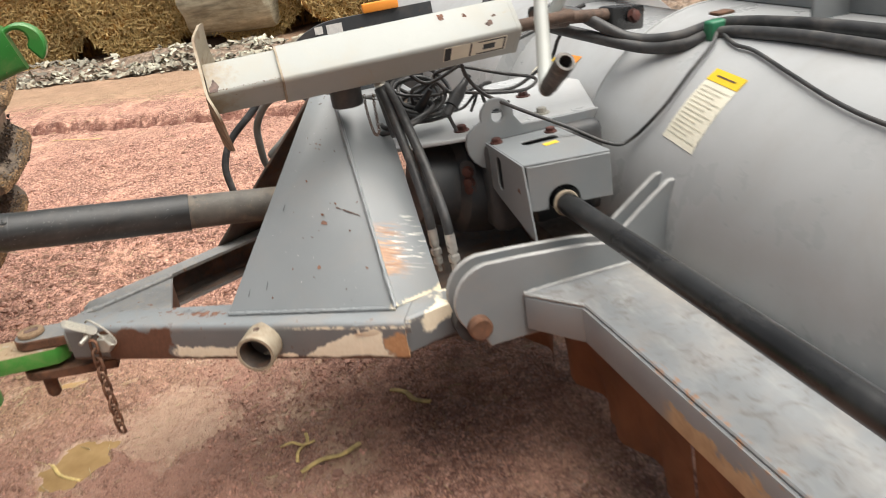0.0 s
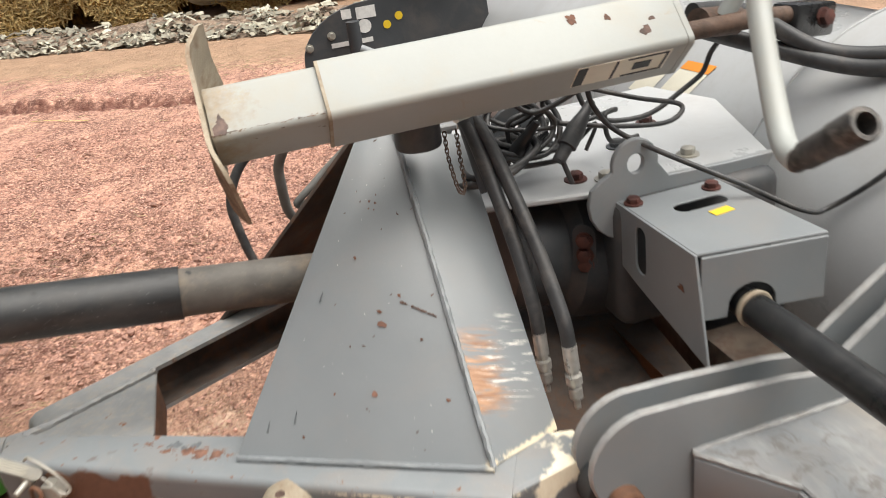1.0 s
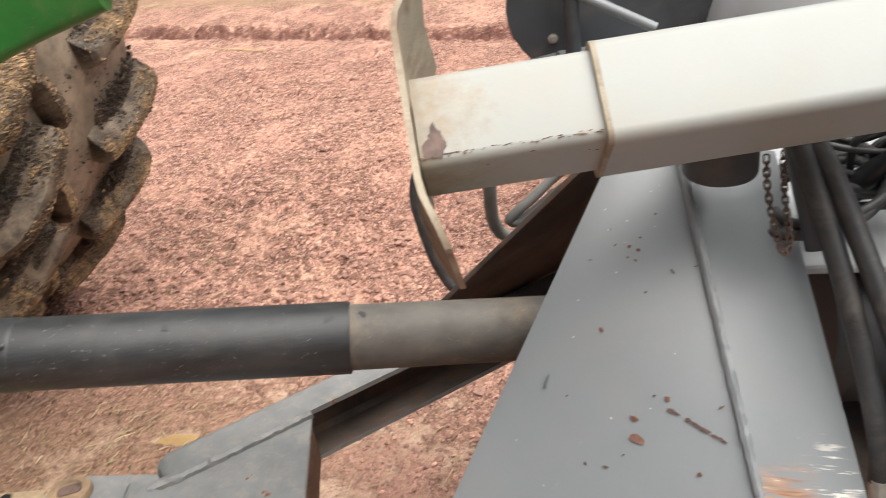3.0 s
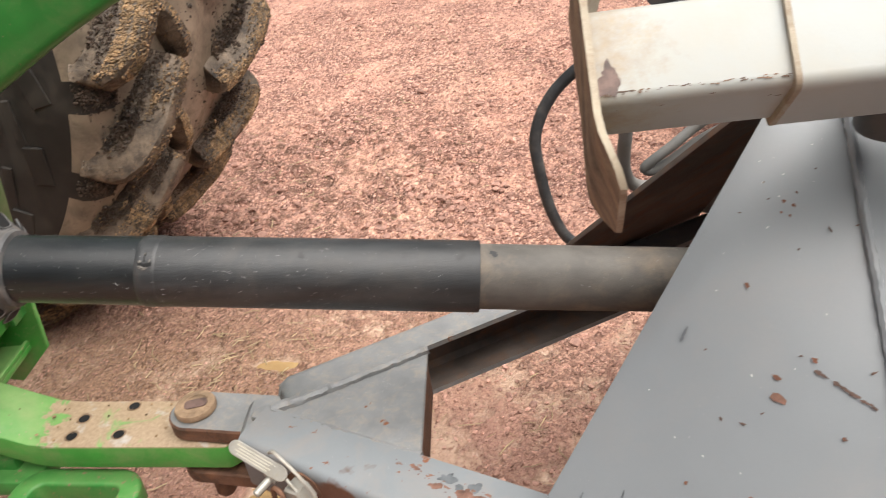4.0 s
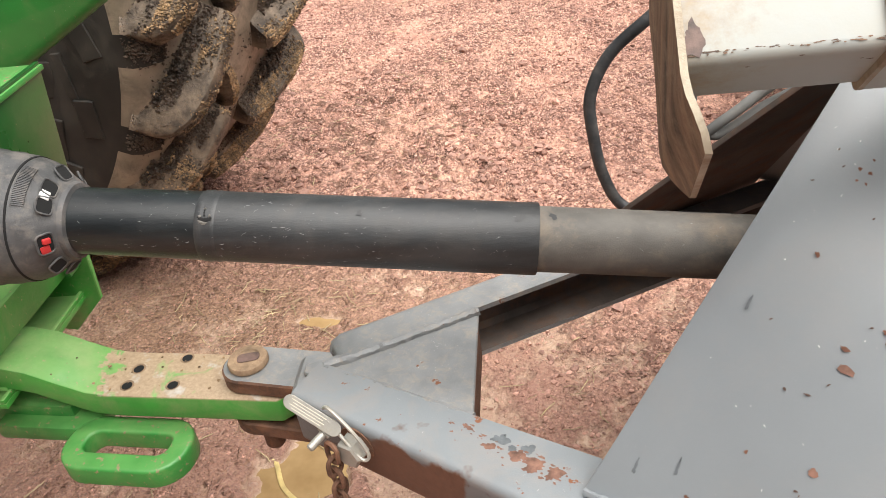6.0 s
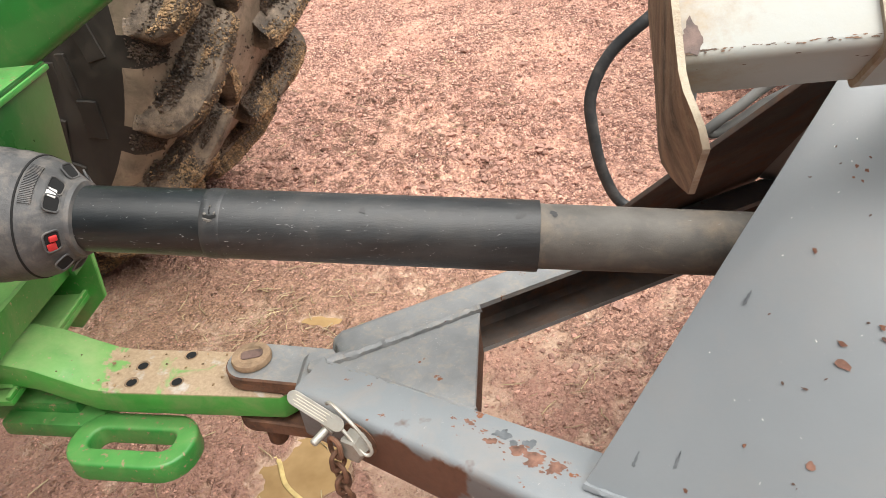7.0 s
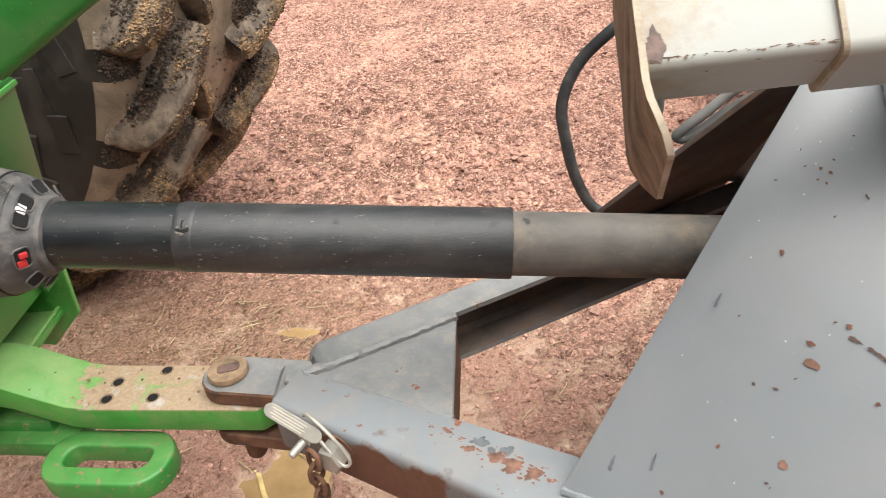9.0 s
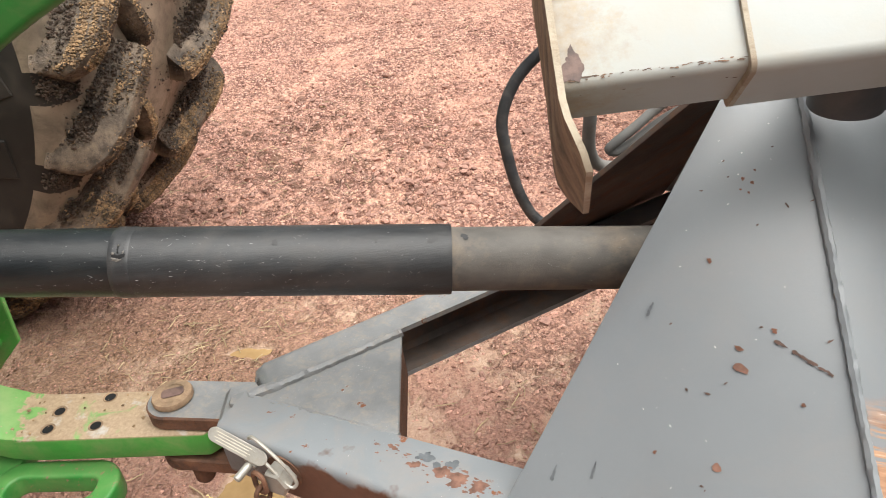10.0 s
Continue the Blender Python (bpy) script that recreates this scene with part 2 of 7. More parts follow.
def tube_wear(n, l, co, colour):
    """Brown stains at the foot end of the jack and faint smudges along it."""
    x, y, z = axes(n, l, co)
    ragged = noise_tex(n, l, co, 20.0, 6.0, 0.75)
    near_end = calc(n, l, "SUBTRACT", 1.0, ramp(n, l, calc(n, l, "ADD", x, calc(n, l, "MULTIPLY", calc(n, l, "SUBTRACT", ragged, 0.5), 0.22)), 0.615, 0.685))
    colour = blend(n, l, calc(n, l, "MULTIPLY", near_end, 0.75), colour, blend(n, l, noise_tex(n, l, co, 60.0, 5.0, 0.7), (0.13, 0.075, 0.035), (0.44, 0.33, 0.19)))
    smudge = calc(n, l, "MULTIPLY", ramp(n, l, noise_tex(n, l, co, 16.0, 6.0, 0.72, 0.3), 0.62, 0.72), 0.55)
    return blend(n, l, smudge, colour, (0.36, 0.28, 0.17))


GREY = (0.226, 0.245, 0.255)
worn_edge = surface("worn_bright_edge", (0.36, 0.365, 0.36), 0.5, 0.2, 0.15, 20.0, (0.25, 0.2, 0.16), 0.4, 0.0, 0.0, 0.1, 100)
grey_paint = surface("grey_paint", GREY, 0.42, 0, 0.07, 3.0, (0.33, 0.27, 0.22), 0.30, 0.035, 0.02, 0.05, 90)
leg_paint = surface("leg_paint", tuple(c * 1.04 for c in GREY), 0.33, 0, 0.05, 3.0, (0.33, 0.27, 0.22), 0.16, 0.0, 0.035, 0.03, 90, wear=leg_wear)
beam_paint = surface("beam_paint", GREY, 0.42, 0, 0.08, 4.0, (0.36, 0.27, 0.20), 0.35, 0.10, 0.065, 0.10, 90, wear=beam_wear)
hitch_paint = surface("hitch_paint", (0.232, 0.238, 0.238), 0.45, 0, 0.08, 22.0, (0.44, 0.36, 0.27), 0.50, 0.075, 0.085, 0.15, 90)
hood_paint = surface("hood_paint", (0.43, 0.445, 0.450), 0.28, 0, 0.07, 2.0, (0.32, 0.29, 0.26), 0.35, 0.0, 0.0, 0.03, 40)
arm_paint = surface("arm_paint", (0.235, 0.25, 0.26), 0.45, 0, 0.10, 4.0, (0.36, 0.30, 0.25), 0.35, 0.02, 0.03, 0.08, 80, wear=arm_wear)
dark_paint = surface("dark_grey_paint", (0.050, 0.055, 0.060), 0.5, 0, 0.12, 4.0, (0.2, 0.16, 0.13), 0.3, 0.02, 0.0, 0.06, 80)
# rust of the insides, with the shade in there put into its tone
inside_paint = surface("rusty_shaded_inside", (0.10, 0.078, 0.065), 0.7, 0, 0.3, 9.0, (0.20, 0.10, 0.055), 0.8, 0.06, 0.0, 0.2, 90)
white_paint = surface("white_paint", (0.350, 0.368, 0.350), 0.42, 0, 0.04, 3.0, (0.42, 0.34, 0.22), 0.30, 0.0, 0.0, 0.03, 70, wear=tube_wear)
foot_paint = surface("worn_foot_paint", (0.38, 0.325, 0.24), 0.6, 0, 0.16, 9.0, (0.20, 0.11, 0.06), 0.8, 0.07, 0.02, 0.25, 80)
foot_sole = surface("worn_sole", (0.25, 0.165, 0.105), 0.75, 0, 0.35, 12.0, (0.48, 0.38, 0.27), 0.55, 0.05, 0.0, 0.3, 90, stretch=(1, 3, .6))
pin_metal = surface("muddy_pin_steel", (0.34, 0.23, 0.14), 0.75, 0, 0.25, 30.0, (0.15, 0.085, 0.05), 0.5, 0.0, 0.0, 0.3, 150)
rust_metal = surface("rusty_steel", (0.15, 0.075, 0.045), 0.7, 0.1, 0.3, 25.0, (0.30, 0.14, 0.07), 0.5, 0.0, 0.0, 0.3, 150)
chain_steel = surface("dull_chain_steel", (0.115, 0.075, 0.055), 0.65, 0.2, 0.3, 30.0, (0.20, 0.11, 0.07), 0.4, 0.0, 0.0, 0.3, 150)
grip_steel = surface("worn_grip_steel", (0.10, 0.095, 0.09), 0.4, 0.4, 0.35, 22.0, (0.30, 0.27, 0.24), 0.8, 0.03, 0.0, 0.15, 120)
bright_zinc = surface("bright_fitting_steel", (0.66, 0.65, 0.61), 0.3, 0.55, 0.15, 30.0, (0.35, 0.28, 0.2), 0.4, 0.0, 0.0, 0.06, 120)
muddy_frame = surface("muddy_frame", (0.20, 0.155, 0.12), 0.75, 0, 0.3, 8.0, (0.12, 0.06, 0.04), 0.7, 0.0, 0.0, 0.3, 60)
# black that stands for the shade inside openings that are not cut
hole_black = surface("hole_black", (0.006, 0.006, 0.006), 0.9, 0, 0.2, 20.0, bump=0)
stain_mark = surface("rust_stain", (0.15, 0.085, 0.050), 0.7, 0, 0.35, 60.0, bump=0)
bare_mark = surface("bare_brown_metal", (0.14, 0.088, 0.072), 0.6, 0, 0.3, 60.0, bump=0.1, bump_scale=200)
rust_mark = surface("rust_mark", (0.17, 0.075, 0.045), 0.75, 0, 0.3, 60.0, bump=0.2, bump_scale=200)
dark_mark = surface("dark_scratch", (0.12, 0.072, 0.055), 0.7, 0, 0.3, 60.0, bump=0.2, bump_scale=200)
flake_mark = surface("red_flake", (0.215, 0.110, 0.076), 0.7, 0, 0.3, 60.0, bump=0.2, bump_scale=200)
drip_mark = surface("wet_drip", (0.135, 0.147, 0.155), 0.3, 0, 0.2, 60.0, bump=0)
scuff_mark = surface("grey_scuff", (0.34, 0.34, 0.33), 0.6, 0, 0.2, 60.0, bump=0)
pale_mark = surface("pale_fleck", (0.72, 0.71, 0.68), 0.7, 0, 0.08, 60.0, bump=0)
bolt_red = surface("rusty_bolt_paint", (0.09, 0.028, 0.020), 0.6, 0.0, 0.3, 40.0, bump=0.2, bump_scale=200)
zinc = surface("zinc_plate", (0.40, 0.385, 0.34), 0.42, 0.35, 0.12, 20.0, (0.32, 0.25, 0.15), 0.4, 0.02, 0.0, 0.08, 120)
black_plastic = surface("black_guard_plastic", (0.010, 0.013, 0.014), 0.33, 0, 0.3, 6.0, (0.10, 0.09, 0.08), 0.10, 0.0, 0.03, 0.10, 60, stretch=(1, 6, 6))
grey_plastic = surface("dusty_guard_plastic", (0.030, 0.032, 0.033), 0.42, 0, 0.25, 6.0, (0.12, 0.105, 0.09), 0.30, 0.0, 0.02, 0.10, 60, stretch=(1, 6, 6))
inner_plastic = surface("muddy_guard_plastic", (0.125, 0.115, 0.10), 0.6, 0, 0.25, 5.0, (0.30, 0.235, 0.17), 0.75, 0.0, 0.01, 0.10, 60, stretch=(2, 3, 3))
cone_plastic = surface("grey_cone_plastic", (0.070, 0.070, 0.070), 0.55, 0, 0.30, 18.0, (0.20, 0.175, 0.15), 0.75, 0.0, 0.03, 0.2, 120)
red_plastic = surface("red_plastic", (0.50, 0.03, 0.03), 0.45, 0, 0.1, 30.0, bump=0)
pale_hose = surface("pale_grey_hose", (0.19, 0.19, 0.18), 0.5, 0, 0.25, 10.0, (0.28, 0.25, 0.21), 0.5, 0.0, 0.0, 0.08, 200)
hose_rubber = surface("hose_rubber", (0.045, 0.047, 0.049), 0.45, 0, 0.3, 8.0, (0.16, 0.145, 0.13), 0.6, 0.0, 0.0, 0.08, 200)
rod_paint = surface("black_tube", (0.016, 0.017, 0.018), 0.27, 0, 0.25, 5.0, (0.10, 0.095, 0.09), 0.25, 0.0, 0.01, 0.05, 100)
green_paint = surface("green_paint", (0.030, 0.20, 0.036), 0.34, 0, 0.14, 5.0, (0.17, 0.21, 0.08), 0.45, 0.0, 0.055, 0.06, 80, coat=0.25, spatter=((0.30, 0.24, 0.13), 0.02))
# darker copy of the green: the tractor's shade put into the colour
shaded_green = surface("shaded_green_paint", (0.010, 0.082, 0.014), 0.3, 0, 0.12, 5.0, (0.12, 0.12, 0.06), 0.2, 0.0, 0.02, 0.05, 80, coat=0.25, spatter=((0.24, 0.19, 0.11), 0.0))
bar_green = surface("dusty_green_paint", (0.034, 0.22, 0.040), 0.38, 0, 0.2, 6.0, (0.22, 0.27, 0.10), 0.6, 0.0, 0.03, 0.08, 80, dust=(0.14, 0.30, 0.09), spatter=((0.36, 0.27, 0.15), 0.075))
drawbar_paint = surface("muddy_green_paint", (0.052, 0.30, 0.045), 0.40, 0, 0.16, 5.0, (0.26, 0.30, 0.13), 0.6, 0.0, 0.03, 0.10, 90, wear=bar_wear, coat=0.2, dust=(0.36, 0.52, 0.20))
tyre_rubber = surface("tyre_rubber", (0.022, 0.019, 0.016), 0.6, 0, 0.25, 5.0, (0.062, 0.050, 0.038), 0.9, 0.0, 0.0, 0.10, 60)
tread_floor = surface("smeared_tread_floor", (0.28, 0.222, 0.160), 0.36, 0, 0.22, 7.0, (0.065, 0.052, 0.040), 0.8, 0.0, 0.0, 0.12, 30, spatter=((0.13, 0.09, 0.06), -0.02))
lug_rubber = surface("muddy_lug_rubber", (0.175, 0.130, 0.090), 0.55, 0, 0.40, 16.0, (0.040, 0.032, 0.026), 1.0, 0.0, 0.0, 0.45, 60, spatter=((0.34, 0.22, 0.12), 0.05))
mud = surface("wet_mud", (0.105, 0.072, 0.050), 0.42, 0, 0.4, 14.0, (0.10, 0.060, 0.036), 0.8, 0.0, 0.0, 0.6, 120, island=0.5)
dry_mud = surface("dried_mud", (0.46, 0.30, 0.165), 0.75, 0, 0.45, 25.0, (0.58, 0.37, 0.17), 0.6, 0.0, 0.0, 0.4, 160, island=0.5)
curtain = surface("brown_curtain", (0.30, 0.125, 0.058), 0.55, 0, 0.22, 4.0, (0.13, 0.07, 0.04), 0.5, 0.0, 0.0, 0.15, 50)
maize = surface("yellow_maize_stalk", (0.62, 0.47, 0.19), 0.6, 0, 0.22, 20.0, (0.36, 0.26, 0.11), 0.6, bump=0.1)
dry_straw = surface("pale_dry_straw", (0.56, 0.44, 0.25), 0.6, 0, 0.25, 20.0, bump=0, island=0.8)
straw = surface("straw", (0.66, 0.48, 0.20), 0.6, 0, 0.2, 20.0, bump=0, island=0.7)
bale_straw = surface("bale_straw", (0.40, 0.23, 0.065), 0.8, 0, 0.45, 9.0, (0.14, 0.07, 0.02), 0.7, 0, 0, 0.8, 40, stretch=(2.5, 2.5, 1))
net_wrap = surface("faded_net_wrap", (0.42, 0.40, 0.30), 0.6, 0, 0.25, 3.0, (0.20, 0.17, 0.10), 0.6, 0, 0, 0.5, 30, stretch=(1, 1, 5))
film = surface("torn_white_film", (0.72, 0.63, 0.50), 0.8, 0, 0.38, 5.0, (0.28, 0.20, 0.13), 1.0, 0, 0, 0.5, 20, island=0.95)
berm_soil = surface("berm_soil", (0.22, 0.155, 0.11), 0.9, 0, 0.4, 12.0, (0.52, 0.44, 0.36), 0.8, 0, 0, 0.8, 30)
label_paper = surface("cream_label", (0.78, 0.75, 0.62), 0.45, 0, 0.05, 8.0, (0.5, 0.45, 0.35), 0.2, bump=0)
label_yellow = surface("yellow_label", (0.80, 0.55, 0.03), 0.45, 0, 0.05, 8.0, bump=0)
label_orange = surface("orange_label", (0.85, 0.30, 0.04), 0.45, 0, 0.05, 8.0, bump=0)
label_print = surface("grey_print", (0.60, 0.57, 0.46), 0.5, 0, 0.1, 8.0, bump=0)
black_print = surface("black_print", (0.03, 0.03, 0.03), 0.5, 0, 0.1, 8.0, bump=0)
clamp_green = surface("green_clamp", (0.02, 0.16, 0.08), 0.45, 0, 0.1, 20.0, bump=0.05)
stone = surface("red_stone", (0.64, 0.365, 0.280), 0.85, 0, 0.28, 20.0, (0.30, 0.155, 0.115), 0.6, 0, 0, 0.4, 130, island=0.9)


def make_water():
    m = bpy.data.materials.new("muddy_water")
    m.use_nodes = True
    n, l = m.node_tree.nodes, m.node_tree.links
    co = n.new("ShaderNodeTexCoord").outputs["Object"]
    l.new(blend(n, l, ramp(n, l, noise_tex(n, l, co, 6.0), 0.35, 0.7), (0.26, 0.165, 0.075), (0.42, 0.285, 0.140)), n["Principled BSDF"].inputs["Base Color"])
    n["Principled BSDF"].inputs["Roughness"].default_value = 0.06
    return m


water = make_water()


def make_ground():
    """Crushed red stone trodden into mud: gravel patches over fine earth, wet below the machine, tan by the berm."""
    m = bpy.data.materials.new("red_gravel_mud")
    m.use_nodes = True
    n, l = m.node_tree.nodes, m.node_tree.links
    shader = n["Principled BSDF"]
    co = n.new("ShaderNodeTexCoord").outputs["Object"]
    x, y, z = axes(n, l, co)
    tremor = n.new("ShaderNodeTexNoise")
    tremor.inputs["Scale"].default_value, tremor.inputs["Detail"].default_value = 55.0, 4.0
    l.new(co, tremor.inputs["Vector"])
    shake = n.new("ShaderNodeVectorMath")
    shake.operation = "MULTIPLY_ADD"
    l.new(tremor.outputs["Color"], shake.inputs[0])
    shake.inputs[1].default_value = (0.016, 0.016, 0.016)
    l.new(co, shake.inputs[2])

    def pebbles(scale):
        """Distance from each pebble's middle, and two numbers of its own."""
        node = n.new("ShaderNodeTexVoronoi")
        node.inputs["Scale"].default_value = scale
        l.new(shake.outputs[0], node.inputs["Vector"])
        own = n.new("ShaderNodeSeparateColor")
        l.new(node.outputs["Color"], own.inputs[0])
        return node.outputs["Distance"], own.outputs[0], own.outputs[1]

    big, mid, fine = noise_tex(n, l, co, 0.9, 5.0), noise_tex(n, l, co, 6.0, 6.0, 0.65), noise_tex(n, l, co, 45.0, 6.0, 0.7)
    patch = noise_tex(n, l, co, 2.6, 6.0, 0.7, 0.3)
    clod = noise_tex(n, l, co, 17.0, 6.0, 0.72)
    grit = noise_tex(n, l, co, 150.0, 4.0, 0.7)
    gravel = ramp(n, l, calc(n, l, "ADD", patch, calc(n, l, "MULTIPLY", calc(n, l, "SUBTRACT", clod, 0.5), 0.5)), 0.38, 0.56)
    colour = blend(n, l, ramp(n, l, mid, 0.3, 0.7), (0.56, 0.290, 0.205), (0.80, 0.460, 0.335))
    colour = blend(n, l, calc(n, l, "MULTIPLY", ramp(n, l, big, 0.42, 0.66), 0.5), colour, (0.74, 0.475, 0.315))
    colour = blend(n, l, calc(n, l, "MULTIPLY", ramp(n, l, fine, 0.48, 0.64), 0.65), colour, (0.30, 0.130, 0.090))
    colour = blend(n, l, calc(n, l, "MULTIPLY", ramp(n, l, grit, 0.52, 0.66), 0.5), colour, (0.90, 0.62, 0.50))
    bumps = calc(n, l, "MULTIPLY", fine, 0.55)
    for scale, share, deep in ((120.0, 0.35, 0.35), (52.0, 0.52, 0.8)):
        d, own, tone = pebbles(scale)
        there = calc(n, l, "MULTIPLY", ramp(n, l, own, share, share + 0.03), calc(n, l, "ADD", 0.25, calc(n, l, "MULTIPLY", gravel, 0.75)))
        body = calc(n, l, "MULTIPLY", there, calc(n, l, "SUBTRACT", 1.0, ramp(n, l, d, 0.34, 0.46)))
        # gap round each pebble darkened: crevice shade put into the colour
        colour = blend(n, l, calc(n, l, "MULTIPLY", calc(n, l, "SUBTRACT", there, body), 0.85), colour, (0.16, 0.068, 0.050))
        shade = blend(n, l, tone, (0.42, 0.205, 0.160), (0.90, 0.60, 0.485))
        colour = blend(n, l, calc(n, l, "MULTIPLY", body, 0.8), colour, shade)
        bumps = calc(n, l, "ADD", bumps, calc(n, l, "MULTIPLY", calc(n, l, "MULTIPLY", there, calc(n, l, "SUBTRACT", 0.5, calc(n, l, "MINIMUM", d, 0.5))), deep * 2.0))
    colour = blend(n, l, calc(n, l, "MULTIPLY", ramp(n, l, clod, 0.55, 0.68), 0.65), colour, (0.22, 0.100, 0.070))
    # dark specks that put the shade of small crevices into the colour
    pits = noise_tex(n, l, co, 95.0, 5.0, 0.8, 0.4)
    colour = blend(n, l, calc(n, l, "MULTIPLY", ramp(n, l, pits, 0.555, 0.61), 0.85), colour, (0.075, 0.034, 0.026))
    wob = calc(n, l, "MULTIPLY", calc(n, l, "SUBTRACT", big, 0.5), 1.2)
    wet = calc(n, l, "MULTIPLY", band(n, l, calc(n, l, "ADD", x, wob), 0.50, 3.2, 0.3), calc(n, l, "SUBTRACT", 1.0, ramp(n, l, calc(n, l, "ADD", y, wob), 0.4, 1.2)))
    yard = ramp(n, l, calc(n, l, "ADD", y, wob), -2.1, -1.3)
    wet = calc(n, l, "MULTIPLY", wet, yard)
    yy = calc(n, l, "ADD", y, calc(n, l, "MULTIPLY", calc(n, l, "SUBTRACT", patch, 0.5), 1.1))
    trod = calc(n, l, "MULTIPLY", band(n, l, x, -1.6, 0.7, 0.25), calc(n, l, "SUBTRACT", 1.0, ramp(n, l, yy, 0.95, 1.45)))
    trod = calc(n, l, "MULTIPLY", trod, yard)
    speckle = blend(n, l, ramp(n, l, grit, 0.36, 0.64), (0.105, 0.055, 0.036), (0.41, 0.25, 0.155))
    colour = blend(n, l, calc(n, l, "MULTIPLY", trod, calc(n, l, "SUBTRACT", 0.95, calc(n, l, "MULTIPLY", ramp(n, l, calc(n, l, "ADD", x, calc(n, l, "MULTIPLY", wob, 0.3)), -0.42, 0.05), 0.34))), colour, speckle)
    maroon = calc(n, l, "MULTIPLY", trod, calc(n, l, "SUBTRACT", 1.0, ramp(n, l, yy, 0.35, 0.65)))
    colour = blend(n, l, calc(n, l, "MULTIPLY", maroon, 0.42), colour, blend(n, l, pits, (0.52, 0.27, 0.22), (0.26, 0.125, 0.10)))
    colour = blend(n, l, calc(n, l, "MULTIPLY", wet, 0.20), colour, blend(n, l, pits, (0.42, 0.225, 0.175), (0.22, 0.11, 0.085)))
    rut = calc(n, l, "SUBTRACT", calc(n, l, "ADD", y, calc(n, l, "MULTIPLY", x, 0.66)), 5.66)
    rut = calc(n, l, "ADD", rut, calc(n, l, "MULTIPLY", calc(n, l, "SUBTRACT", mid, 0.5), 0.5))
    # darker rut soil, with the shade of its hollow put into the colour
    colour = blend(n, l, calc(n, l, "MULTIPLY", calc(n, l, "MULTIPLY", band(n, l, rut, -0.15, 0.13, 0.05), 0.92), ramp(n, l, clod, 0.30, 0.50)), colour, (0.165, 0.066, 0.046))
    churned = calc(n, l, "MULTIPLY", band(n, l, y, 1.45, 2.75, 0.25), band(n, l, x, -0.95, 0.45, 0.25))
    colour = blend(n, l, calc(n, l, "MULTIPLY", calc(n, l, "MULTIPLY", churned, ramp(n, l, clod, 0.48, 0.60)), 0.80), colour, (0.15, 0.080, 0.050))
    tan = ramp(n, l, calc(n, l, "ADD", calc(n, l, "ADD", y, calc(n, l, "MULTIPLY", x, 0.58)), calc(n, l, "MULTIPLY", wob, 0.5)), 6.75, 7.35)
    colour = blend(n, l, calc(n, l, "MULTIPLY", tan, 0.8), colour, blend(n, l, mid, (0.24, 0.155, 0.095), (0.46, 0.315, 0.200)))
    damp = calc(n, l, "SUBTRACT", 1.0, ramp(n, l, calc(n, l, "ADD", z, calc(n, l, "MULTIPLY", calc(n, l, "SUBTRACT", fine, 0.5), 0.012)), -0.015, -0.001))
    damp = calc(n, l, "MULTIPLY", damp, calc(n, l, "SUBTRACT", 1.0, ramp(n, l, y, 1.0, 1.25)))
    # damp mud, paled: the sky's sheen on it is put into the colour
    colour = blend(n, l, calc(n, l, "MULTIPLY", damp, 0.85), colour, blend(n, l, mid, (0.34, 0.225, 0.150), (0.62, 0.46, 0.335)))
    l.new(colour, shader.inputs["Base Color"])
    gloss = calc(n, l, "ADD", calc(n, l, "MULTIPLY", damp, 0.62), calc(n, l, "MULTIPLY", calc(n, l, "MULTIPLY", calc(n, l, "MAXIMUM", wet, trod), ramp(n, l, patch, 0.30, 0.52)), 0.60))
    l.new(calc(n, l, "MAXIMUM", 0.2, calc(n, l, "SUBTRACT", 0.9, gloss)), shader.inputs["Roughness"])
    height = calc(n, l, "MULTIPLY", bumps, calc(n, l, "SUBTRACT", 1.0, calc(n, l, "MULTIPLY", damp, 0.8)))
    node = n.new("ShaderNodeBump")
    node.inputs["Strength"].default_value, node.inputs["Distance"].default_value = 1.0, 0.020
    l.new(height, node.inputs["Height"])
    l.new(node.outputs[0], shader.inputs["Normal"])
    return m


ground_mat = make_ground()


# ---- mesh helpers ----
def finish(name, bm, material, smooth=35):
    mesh = bpy.data.meshes.new(name)
    bmesh.ops.recalc_face_normals(bm, faces=bm.faces)
    bm.to_mesh(mesh)
    bm.free()
    mesh.materials.append(material)
    if smooth:
        mesh.polygons.foreach_set("use_smooth", [True] * len(mesh.polygons))
        mesh.set_sharp_from_angle(angle=radians(smooth))
    return mesh


def thing(name, label, category, group="", at=(0, 0, 0)):
    ob = new(name)
    ob.location = at
    ob.empty_display_size = 0.05
    return tagged(ob, label, category, group)


def part(name, bm, material, parent, label="", smooth=35):
    ob = new(name, finish(name, bm, material, smooth))
    ob.parent = parent
    if parent is not None:
        ob.matrix_parent_inverse = parent_world(parent).inverted()
    return tagged(ob, label) if label else ob


def parent_world(ob):
    m = ob.matrix_basis
    if ob.parent:
        m = parent_world(ob.parent) @ ob.matrix_parent_inverse @ m
    return m


def solo(name, bm, material, label, category, group="", kind="", smooth=35):
    return tagged(new(name, finish(name, bm, material, smooth)), label, category, group, kind)


def join(*meshes):
    """One bmesh out of several."""
    out = bmesh.new()
    for bm in meshes:
        tmp = bpy.data.meshes.new("tmp")
        bm.to_mesh(tmp)
        bm.free()
        out.from_mesh(tmp)
        bpy.data.meshes.remove(tmp)
    return out


def moved(bm, m):
    bm.transform(m)
    return bm


